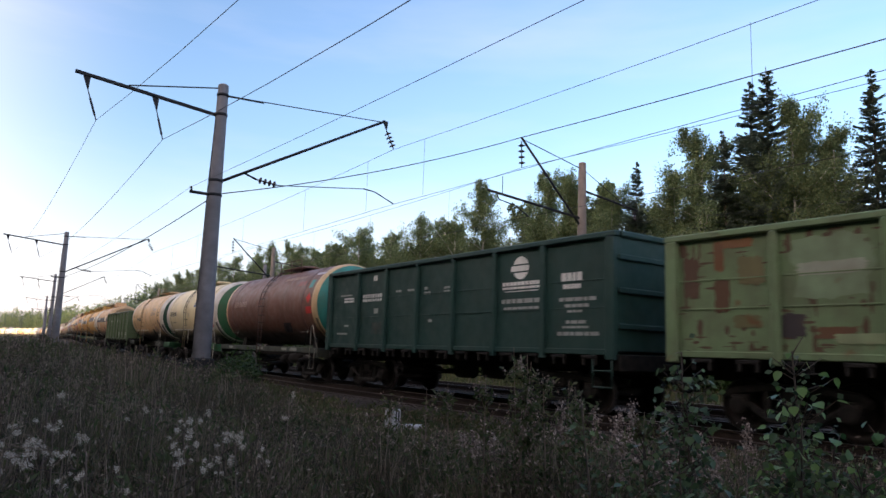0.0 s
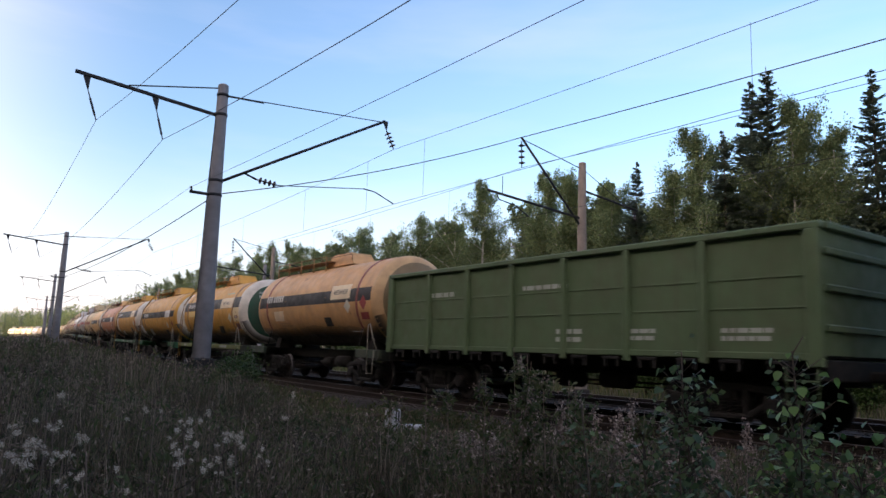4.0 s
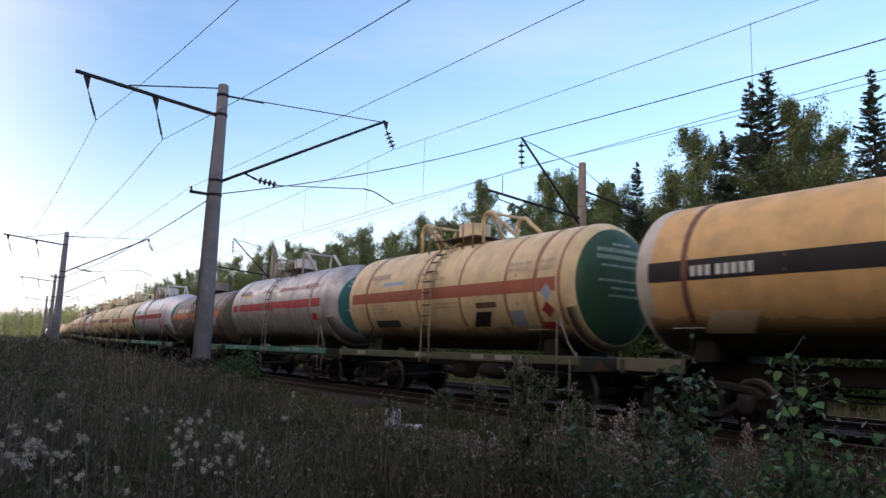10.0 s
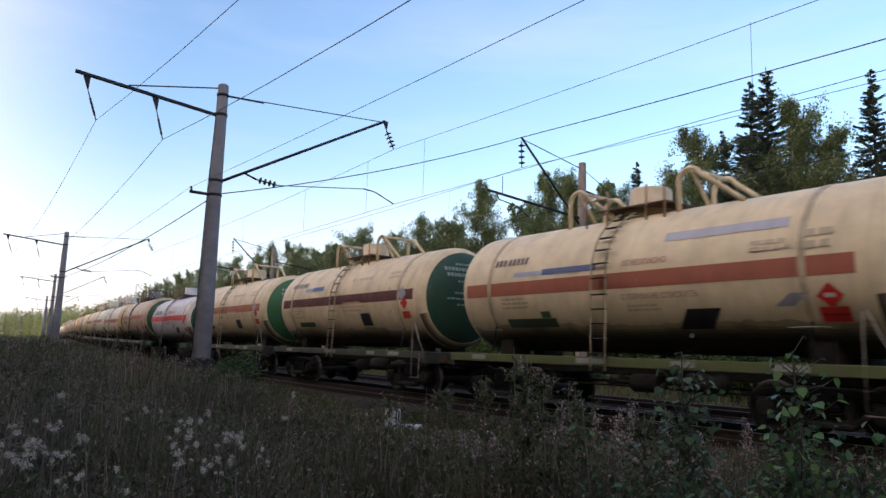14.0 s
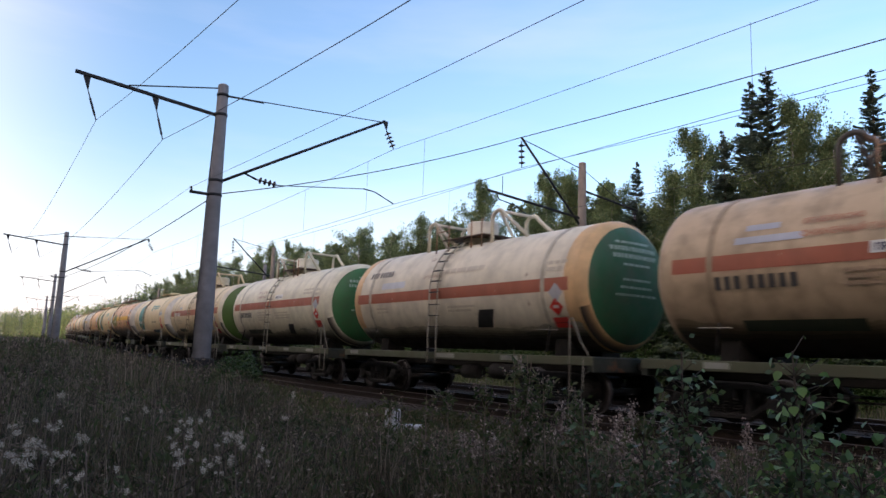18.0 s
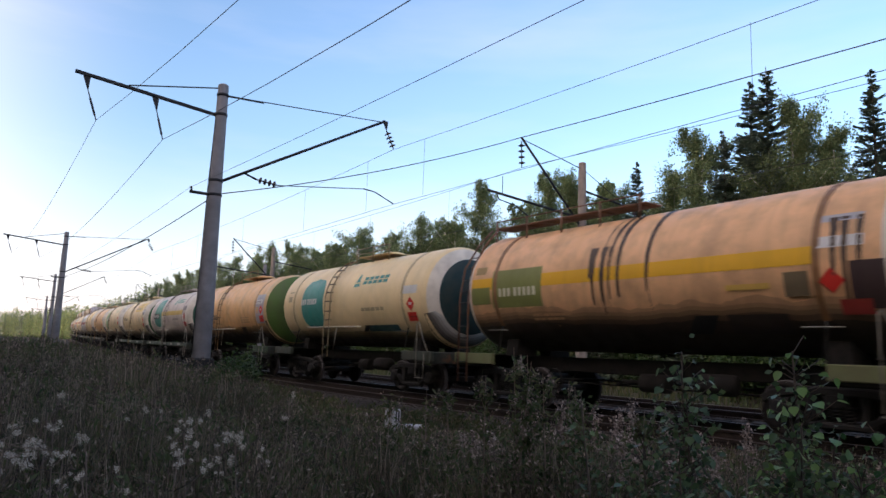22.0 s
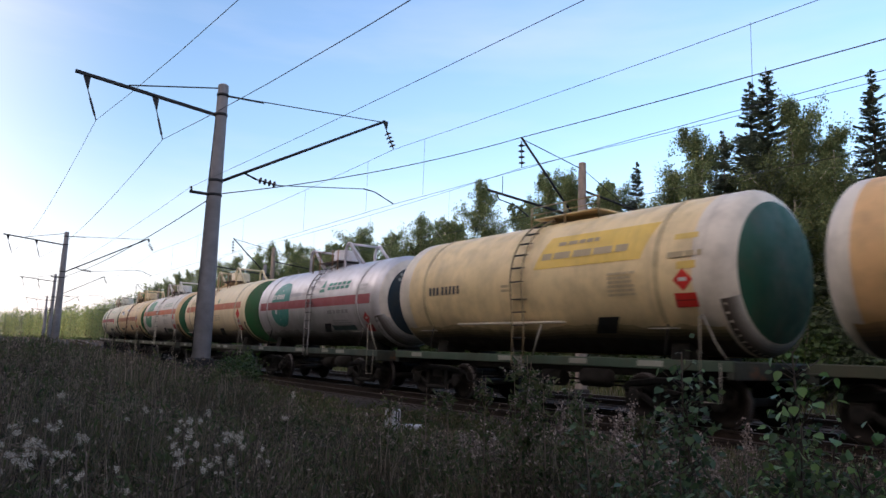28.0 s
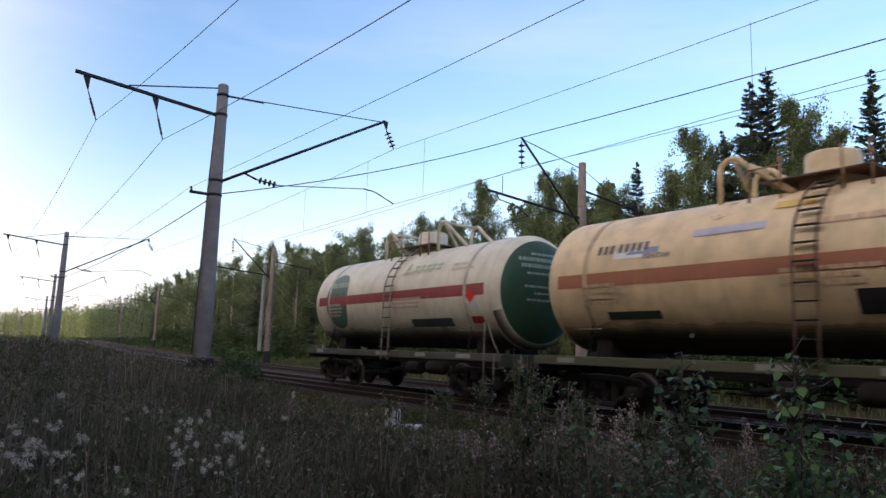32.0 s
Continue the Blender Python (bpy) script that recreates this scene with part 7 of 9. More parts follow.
    27: dict(number=(2.85, -0.43, 0.24, INK), ladder=0.74, grime_shade=-0.84, words=(("БЕНЗИН", -4.03, 0.2, 0.13, (0.12, 0.12, 0.16), 0.58),), bars=((4.42, 0.1, 0.4, 0.22, 1, (0.0, 0.0, 0.0)), (4.7, 0.25, 0.35, 0.05, 1, INK), (-2.0, -0.42, 1.4, 0.06, 3, (0.3, 0.2, 0.1)), (2.2, -0.6, 0.3, 0.12, 1, INK)),
             marks=[("rect", (0.02, 0.10, 0.05), 2.72, -0.62, 0.24, 0.2), ("rect", (0.38, 0.38, 0.42), -4.45, -0.05, 0.95, 1.25), ("rect", (0.56, 0.38, 0.2), -4.2, -0.1, 0.3, 0.26), ("rect", WHITE, -4.34, 0.26, 0.7, 0.17), ("slant", (0.10, 0.065, 0.045), -1.75, -1.05, 0.6, 0.45), ("rect", (0.5, 0.5, 0.5), -4.2, -0.55, 0.25, 0.2)] + placard(-4.62, -0.09)),
    28: dict(number=(3.6, -0.1, 0.2, WHITE_BARS), stripe_h=(0.0, 0.25), stripe_u=(1.95, -3.8), logo=((0.05, 0.27, 0.20), -1.3, 0.66, 0.42), ladder=0.15, words=(), bars=((-1.5, -0.3, 1.6, 0.1, 1, INK), (-1.9, -0.5, 1.2, 0.05, 3, (0.3, 0.28, 0.26)), (4.42, -0.5, 0.4, 0.22, 1, INK)),
             marks=[("disc", (0.04, 0.25, 0.20), 2.58, 0.27, 0.98, 1.0), ("rect", BLACK, 2.93, 0.0, 1.56, 0.32), ("rect", (0.22, 0.19, 0.19), -4.25, 0.35, 0.72, 0.26)] + placard(-4.3, -0.12, 0.44)),
    29: dict(number=(3.71, -0.13, 0.21, INK), ladder=0.09, bars=((-0.8, 0.62, 2.5, 0.16, 1, (0.0, 0.0, 0.0)), (-1.2, 1.0, 1.3, 0.09, 1, (0.35, 0.05, 0.03)), (-2.6, -0.05, 0.9, 0.05, 6, (0.3, 0.25, 0.2)), (4.4, 0.0, 0.3, 0.2, 1, INK)),
             marks=[("slant", (0.70, 0.47, 0.10), -1.9, 0.85, 2.75, 0.72), ("rect", (0.2, 0.18, 0.18), -4.3, 0.4, 0.75, 0.36), ("rect", (0.6, 0.6, 0.6), -4.3, 0.46, 0.7, 0.1), ("slant", BLACK, -2.0, -1.0, 0.45, 0.36)] + placard(-4.42, -0.14, 0.4)),
    32: dict(number=(3.62, -0.16, 0.21, INK), ladder=-0.05, bars=((-0.72, 0.45, 2.9, 0.16, 1, (0.0, 0.0, 0.0)), (-1.13, 0.78, 1.4, 0.1, 1, (0.0, 0.0, 0.0)), (-2.7, -0.03, 0.75, 0.05, 6, (0.3, 0.25, 0.2)), (-4.15, 0.2, 0.8, 0.11, 1, (0.05, 0.05, 0.05)), (0.6, -0.1, 0.3, 0.06, 2, INK)),
             marks=[("slant", (0.70, 0.47, 0.10), -2.0, 0.66, 3.0, 0.82), ("rect", (0.68, 0.47, 0.12), -4.5, 0.62, 0.5, 0.12), ("rect", (0.66, 0.45, 0.12), -4.55, 0.05, 0.4, 0.14), ("slant", BLACK, -2.25, -1.1, 0.55, 0.42)] + placard(-4.47, -0.22)),
    33: dict(ladder=-0.4, dome_u=-0.05, stripe_h=(-0.15, 0.16), stripe_u=(4.65, -4.75), number=(3.5, 0.26, 0.2, WHITE_BARS), logo=((0.04, 0.24, 0.18), -1.15, 0.36, 0.42), words=(), bars=((-1.69, -0.42, 1.73, 0.12, 1, (0.0, 0.0, 0.0)), (0.38, 0.72, 0.65, 0.12, 1, (0.8, 0.8, 0.8)), (0.5, 0.5, 0.9, 0.1, 2, (0.35, 0.3, 0.3)), (-2.0, -0.7, 1.4, 0.05, 3, (0.2, 0.2, 0.2)), (-3.95, 0.42, 0.6, 0.08, 2, (0.3, 0.3, 0.3)), (3.0, -0.32, 0.25, 0.16, 1, WHITE)),
             marks=[("disc", (0.03, 0.22, 0.19), 2.55, 0.07, 0.9, 0.95), ("rect", (0.06, 0.11, 0.12), -2.6, -0.95, 1.7, 0.2), ("rect", (0.42, 0.42, 0.45), 1.15, 0.38, 1.1, 0.13), ("slant", BLACK, -1.2, -0.95, 0.5, 0.35)] + placard(-4.4, -0.62, 0.36, (0.45, 0.04, 0.04))),
    34: dict(stripe_h=(0.06, 0.36), stripe_u=(4.56, -4.64), ladder=0.07, number=(3.64, 0.45, 0.18, (0.45, 0.38, 0.2)), bars=((3.1, -0.05, 0.3, 0.16, 1, (0.0, 0.0, 0.0)), (3.3, -0.3, 1.1, 0.06, 3, (0.4, 0.34, 0.26)), (-0.6, -0.25, 1.2, 0.06, 3, (0.35, 0.3, 0.22)), (1.2, 0.05, 0.8, 0.1, 1, (0.5, 0.4, 0.3))), words=(),
             marks=[("rect", (0.60, 0.62, 0.66), 1.6, 0.42, 0.8, 0.17), ("rect", (0.20, 0.22, 0.3), 1.6, 0.42, 0.5, 0.07), ("slant", BLACK, -1.1, -1.08, 0.62, 0.42), ("diamond", (0.25, 0.36, 0.2), -1.12, 0.5, 0.14, 0), ("diamond", SIGNAL, -4.33, -0.18, 0.25, 0), ("rect", (0.55, 0.53, 0.5), -4.33, -0.55, 0.42, 0.24), ("diamond", (0.4, 0.04, 0.03), -4.33, -0.53, 0.12, 0), ("rect", (0.42, 0.04, 0.04), -4.34, -0.85, 0.46, 0.26)]),
    35: dict(stripe_h=(0.08, 0.38), ladder=-0.15, dome_u=-0.05, number=(3.7, 0.45, 0.2, (0.25, 0.36, 0.26)), logo=((0.36, 0.42, 0.34), -1.2, 0.5, 0.40), bars=((1.7, 0.62, 0.8, 0.09, 1, (0.3, 0.3, 0.36)), (-1.4, -0.05, 1.5, 0.12, 1, INK), (-1.6, -0.3, 1.3, 0.06, 3, (0.3, 0.28, 0.25)), (1.5, -0.2, 0.9, 0.06, 4, (0.3, 0.28, 0.25)), (3.4, -0.05, 0.8, 0.1, 1, (0.6, 0.5, 0.4))), words=(),
             marks=[("disc", (0.05, 0.24, 0.13), 3.0, 0.25, 1.05, 1.0), ("slant", BLACK, -1.2, -0.95, 0.6, 0.36), ("rect", (0.06, 0.09, 0.06), -2.6, -0.95, 1.5, 0.24), ("rect", (0.55, 0.53, 0.5), -4.2, -0.42, 0.46, 0.18)] + placard(-4.2, -0.1, 0.6)),
    36: dict(stripe_h=(-0.17, 0.12), ladder=-0.82, dome_u=-0.6, ladder_col=(0.12, 0.06, 0.04), number=(3.6, 0.5, 0.2, (0.12, 0.11, 0.1)), words=(("ПЕНТАН", 2.4, 0.32, 0.13, (0.12, 0.12, 0.16), 0.6),)),
    37: dict(stripe_h=(-0.15, 0.15), ladder=-0.2, dome_u=-0.2),
}

# where each wagon's middle stands on the line at the start
SHIFT_K = (1, 2, 3, 4, 5, 6, 7, 10, 12, 14, 16, 30, 31, 32, 33, 34, 37)
SHIFT_M = (0.0, 0.0, -0.27, -0.48, -1.0, -1.15, -0.9, -0.8, -1.1, -1.45, -1.42, -1.5, -1.75, -1.75, -1.93, -2.05, -2.3)


def start_of(k):
    c = 15.638
    if k == 0:
        return c - 13.92
    if k == 1:
        return c
    c += 12.97 + 12.02 * (k - 2) if k < 5 else (12.97 + 36.06 + 0.95 if k == 5 else 62.95 + 12.02 * (k - 6))
    return c + float(np.interp(k, SHIFT_K, SHIFT_M)) - (0.0 if k == 5 else 0.4)


def run_of(t):
    """How far the train has rolled at t seconds."""
    return 13.179 * t + 0.02083 * t * t - 0.00039 * t ** 3


WAGONS = []
for k_, make, spec in TRAIN:
    WAGONS.append((start_of(k_), make(spec | MARKS.get(k_, {}))))


def wagon_pose(s):
    x, y, z, a = course(s)
    z1, z0 = course(s + 4)[2], course(s - 4)[2]
    return Matrix.Translation((x, y, z)) @ Matrix.Rotation(math.pi / 2 - a, 4, "Z") @ Matrix.Rotation(-math.atan2(z1 - z0, 8.0), 4, "Y")

# ---- the wood beyond the line ----
M_BIRCHBARK = plain("birch_bark", (0.55, 0.52, 0.48), 0.8, (0.10, 0.09, 0.08), 3.0)
M_BARK = plain("spruce_bark", (0.09, 0.065, 0.05), 0.95, (0.05, 0.04, 0.03), 6.0, relief=0.7)
M_BIRCH = leafy("birch_leaves", ((0.115, 0.165, 0.085), (0.15, 0.205, 0.095), (0.18, 0.225, 0.10), (0.23, 0.25, 0.11)), 0.55, 0.5, 0.75)
M_SPRUCE = leafy("spruce_needles", ((0.080, 0.112, 0.085), (0.12, 0.155, 0.105), (0.16, 0.195, 0.12)), 0.55, 0.4, 0.8)
M_SHRUB = leafy("shrub_leaves", ((0.025, 0.055, 0.015), (0.045, 0.085, 0.022), (0.065, 0.10, 0.028)), 0.5, 0.25)


def leaf_quads(rng, centres, size, droop=0.0, wide=0.38):
    """Small folded leaves, each two triangles, at random turns round the centres."""
    n = len(centres)
    a = rng.normal(size=(n, 3))
    a[:, 2] -= droop
    a /= np.linalg.norm(a, axis=1)[:, None]
    b = np.cross(a, rng.normal(size=(n, 3)))
    b /= np.linalg.norm(b, axis=1)[:, None]
    sz = (size * rng.uniform(0.6, 1.3, n))[:, None]
    v = np.stack([centres, centres + (a * 0.5 + b * wide) * sz, centres + a * sz, centres + (a * 0.5 - b * wide) * sz], 1)
    i = np.arange(n)[:, None] * 4
    f = np.concatenate([i + np.array([[0, 1, 2]]), i + np.array([[0, 2, 3]])], 1).reshape(-1, 3)
    return v.reshape(-1, 3), f


def birch_meshes(seed, h, clumps=290, per=30, leaf=0.19, slim=0.17):
    rng = np.random.default_rng(seed)
    f, g = Form(), Form()
    bend = rng.normal(0, 0.25, 2)
    stem = [(bend[0] * (q ** 2), bend[1] * (q ** 2), h * q * 0.96) for q in np.linspace(0, 1, 8)]
    f.tube(stem, [0.012 * h * (1 - q * 0.9) + 0.01 for q in np.linspace(0, 1, 8)], 7)
    cs = []
    limbs = 30
    for i in range(limbs):
        q = 0.14 + 0.83 * (i + rng.uniform(-0.4, 0.4)) / limbs
        az = rng.uniform(0, 6.28)
        reach = h * slim * 1.15 * np.clip(1.06 - q, 0.02, 1) ** 0.8 * rng.uniform(0.2, 1.5) * min(1.0, (q - 0.1) * 2.5)
        p0 = np.array([bend[0] * q * q, bend[1] * q * q, h * q])
        p1 = p0 + np.array([math.cos(az) * reach, math.sin(az) * reach, reach * rng.uniform(0.6, 1.2)])
        p2 = p1 + np.array([math.cos(az) * reach * 0.35, math.sin(az) * reach * 0.35, -reach * rng.uniform(0.0, 0.35)])
        g.tube([p0, (p0 + p1) / 2 + np.array([0, 0, 0.05]), p1, p2], [0.035, 0.025, 0.015, 0.006], 4)
        k = max(2, int(clumps / limbs))
        for _ in range(k):
            t = rng.uniform(0.25, 1.15)
            base = p0 + (p1 - p0) * min(t, 1) + (p2 - p1) * max(0, (t - 0.6)) * 1.4
            cs.append(base + rng.normal(0, 0.22, 3))
    # upright leading shoots make the top uneven
    for shoot in range(6):
        az, off = rng.uniform(0, 6.28), 0.0 if shoot == 0 else h * slim * rng.uniform(0.15, 0.5)
        peak = h * (1.0 if shoot == 0 else rng.uniform(0.74, 0.96))
        for q in np.linspace(0, 1, 9):
            cs.append(np.array([bend[0] + math.cos(az) * off, bend[1] + math.sin(az) * off, peak - 0.2 * h * (1 - q)]) + rng.normal(0, 0.08 + 0.45 * (1 - q), 3) * (1, 1, 0.4))
    cs = np.array(cs)
    spread = rng.uniform(0.08, 0.24, len(cs)) * np.clip(2.6 * (1.2 - cs[:, 2] / h), 0.4, 1.0)
    pts = np.repeat(cs, per, 0) + np.clip(rng.normal(size=(len(cs) * per, 3)) * 1.25, -2.4, 2.4) * np.repeat(spread, per)[:, None] * np.array([1, 1, 1.5])
    v, t = leaf_quads(rng, pts, leaf, 0.5)
    return f.mesh("trunk", [M_BIRCHBARK]), soup("crown", v, t, [M_BIRCH]), g.mesh("limbs", [M_BIRCHBARK])


def spruce_meshes(seed, h, twigs=20, size=1.0):
    """Whorls of drooping boughs, each set with narrow hanging sprays."""
    rng = np.random.default_rng(seed)
    f = Form()
    f.rod((0, 0, 0), (0, 0, h), 0.011 * h, 7, r2=0.01)
    C, D, S, Z = [], [], [], []
    z = h * 0.07
    while z < h * 0.985:
        q = z / h
        reach0 = h * 0.225 * (1 - q) ** 1.08 + 0.05
        for k in range(7 if q < 0.8 else 5):
            az = rng.uniform(0, 6.28)
            reach = reach0 * rng.uniform(0.6, 1.2)
            n = max(7, int(twigs * (0.45 + 0.55 * (1 - q))))
            t = np.sort(rng.uniform(0.08, 1.0, n))
            r = reach * t
            zz = z + rng.uniform(-0.25, 0.25) + (0.5 * q - 0.28 + rng.uniform(-0.08, 0.08)) * r + 0.16 * reach * t ** 3
            side = np.where(rng.uniform(size=n) < 0.5, -1.0, 1.0)
            ang = az + side * rng.uniform(0.3, 1.2, n) * (1.1 - t * 0.7)
            C.append(np.stack([r * math.cos(az), r * math.sin(az), zz], -1))
            D.append(np.stack([np.cos(ang), np.sin(ang), rng.uniform(-0.6, 0.25, n)], -1))
            S.append(np.stack([-np.sin(ang), np.cos(ang), rng.normal(0, 0.5, n)], -1))
            Z.append((0.19 + 0.32 * (1 - q)) * rng.uniform(0.6, 1.2, n))
        z += h * 0.0105 * rng.uniform(0.7, 1.3)
    n = 60
    t = rng.uniform(0.93, 1.0, n)
    ang = rng.uniform(0, 6.28, n)
    C.append(np.stack([t * 0, t * 0, h * t], -1))
    D.append(np.stack([np.cos(ang) * 0.6, np.sin(ang) * 0.6, rng.uniform(0.2, 0.8, n)], -1))
    S.append(np.stack([-np.sin(ang), np.cos(ang), rng.normal(0, 0.3, n)], -1))
    Z.append(0.10 + 2.0 * (1 - t))
    c, d, s, L = np.concatenate(C), np.concatenate(D), np.concatenate(S), np.concatenate(Z)[:, None] * size
    n = len(c)
    v = np.stack([c - d * L * 0.1, c + d * L * 0.4 + s * L * 0.16, c + d * L, c + d * L * 0.4 - s * L * 0.16], 1)
    i = np.arange(n)[:, None] * 4
    t = np.concatenate([i + np.array([[0, 1, 2]]), i + np.array([[0, 2, 3]])], 1).reshape(-1, 3)
    return f.mesh("trunk", [M_BARK]), soup("crown", v.reshape(-1, 3), t, [M_SPRUCE])


def shrub_meshes(seed, h, leaves=900, leaf=0.09):
    rng = np.random.default_rng(seed)
    f = Form()
    pts = []
    for i in range(11):
        az, lean = rng.uniform(0, 6.28), rng.uniform(0.1, 0.7)
        tip = np.array([math.cos(az) * lean * h * 0.6, math.sin(az) * lean * h * 0.6, h * rng.uniform(0.6, 1.0)])
        f.tube([(0, 0, 0), tip * 0.5 + np.array([0, 0, 0.1 * h]), tip], [0.02, 0.013, 0.005], 5)
        t = rng.uniform(0.2, 1.05, leaves // 11)[:, None]
        pts.append(tip * t + np.array([0, 0, 0.1 * h]) * (4 * t * (1 - t)) + rng.normal(0, 0.10 * h, (leaves // 11, 3)))
    v, t = leaf_quads(rng, np.concatenate(pts), leaf, 0.2)
    return f.mesh("stem", [M_BARK]), soup("foliage", v, t, [M_SHRUB])


def tree_of(kind, meshes, at, label, category, group, crown="crown", stem="trunk"):
    t = thing(kind, None, at=at, label=label, category=category, group=group)
    part(stem, meshes[0], M_BARK, t)
    part(crown, meshes[1], M_BIRCH, t)
    if len(meshes) > 2:
        part("branching", meshes[2], M_BIRCHBARK, t)["kind"] = "stuff"
    return t


THIN_BIRCHES = [birch_meshes(90 + i, 14.0, 330, 26, 0.23, 0.2) for i in range(3)]
BIRCHES = [birch_meshes(10 + i, 14.0, 480, 34, 0.135, 0.23 + 0.03 * (i % 3)) for i in range(5)]
SPRUCES = [spruce_meshes(30 + i, 14.0, 165, 0.62) for i in range(3)]
THIN_SPRUCES = [spruce_meshes(35 + i, 14.0, 14, 1.8) for i in range(2)]
FINE_BIRCHES = [birch_meshes(70 + i, 14.0, 760, 50, 0.11, 0.165 + 0.02 * i) for i in range(3)]
SHRUBS = [shrub_meshes(50 + i, 3.0, 1500, 0.16) for i in range(3)]
# trees of the wood's edge: s, w, height, sort
EDGE = ((6, 20, 12.5, 0), (10, 21.5, 12.4, 0), (13.3, 20.5, 14.6, 1), (15.4, 21, 12.5, 0), (17, 20.5, 14.2, 0), (18.4, 20.6, 16.4, 1), (19.9, 21.5, 16.3, 1), (20.8, 20.4, 13.5, 1), (22.6, 20.6, 13.9, 0),
        (24.6, 21, 11.8, 0), (26.8, 20.4, 13.0, 1), (29.4, 21, 12.1, 0), (32.4, 20.4, 13.3, 0), (35.5, 21, 14.0, 0), (38.5, 22, 13.0, 1), (42.4, 20.5, 14.3, 0), (47.0, 21, 12.4, 0), (51.6, 20.6, 13.2, 0),
        (57.2, 20.5, 12.2, 0), (64.2, 20.4, 13.4, 0), (68, 23, 13.6, 0), (72.6, 20.4, 12.8, 0), (82, 20.2, 13.5, 0), (88, 22, 14.4, 0), (95, 20.3, 15.2, 0), (105, 21, 14.6, 0), (116, 20.5, 15.0, 0), (130, 21, 15.0, 0),
        (146, 20.6, 15.6, 0), (160, 21, 15.8, 0), (177, 20.6, 17.0, 0), (200, 21, 16.8, 0), (226, 20.6, 17.2, 0))
pick = random.Random(8)
for s_, w_, h_, sort in EDGE:
    p_ = beside(s_, w_)
    zg = float(ground_z(p_.x, p_.y))
    k_ = (h_ + course(s_)[2] - zg) / 14.0
    at_ = Matrix.Translation((p_.x, p_.y, zg - 0.05)) @ Matrix.Rotation(pick.uniform(0, 6.28), 4, "Z") @ Matrix.Diagonal((k_ * pick.uniform(0.9, 1.15), k_ * pick.uniform(0.9, 1.15), k_, 1))
    if sort:
        tree_of("spruce", pick.choice(SPRUCES), at_, "tall dark green spruce at the edge of the wood", "tree", "trees of the wood")
    else:
        tree_of("birch", pick.choice(FINE_BIRCHES if s_ < 45 else BIRCHES), at_, "birch with yellowing green leaves at the edge of the wood", "tree", "trees of the wood")
for i in range(180):
    s_ = -4 + 210 * (i / 180) ** 1.35
    w_ = pick.uniform(21.5, 30)
    p_ = beside(s_, w_)
    zg = float(ground_z(p_.x, p_.y))
    k_ = pick.uniform(9.6, 12.4) / 14.0 * (1 + s_ / 700)
    at_ = Matrix.Translation((p_.x, p_.y, zg - 0.05)) @ Matrix.Rotation(pick.uniform(0, 6.28), 4, "Z") @ Matrix.Diagonal((k_ * 1.1, k_ * 1.1, k_, 1))
    if pick.random() < 0.4:
        tree_of("spruce", pick.choice(THIN_SPRUCES), at_, "dark green spruce deeper in the wood", "tree", "trees of the wood")
    else:
        tree_of("birch", pick.choice(THIN_BIRCHES), at_, "birch deeper in the wood", "tree", "trees of the wood")
for i in range(60):
    s_ = -2 + 190 * (i / 60) ** 1.2
    p_ = beside(s_, pick.uniform(15.5, 21))
    zg = float(ground_z(p_.x, p_.y))
    k_ = pick.uniform(0.5, 1.25)
    at_ = Matrix.Translation((p_.x, p_.y, zg - 0.05)) @ Matrix.Rotation(pick.uniform(0, 6.28), 4, "Z") @ Matrix.Diagonal((k_ * 1.3, k_ * 1.3, k_, 1))
    tree_of("shrub", pick.choice(SHRUBS), at_, "dense green undergrowth shrub below the trees", "shrub", "undergrowth of the wood", "foliage", "stem")


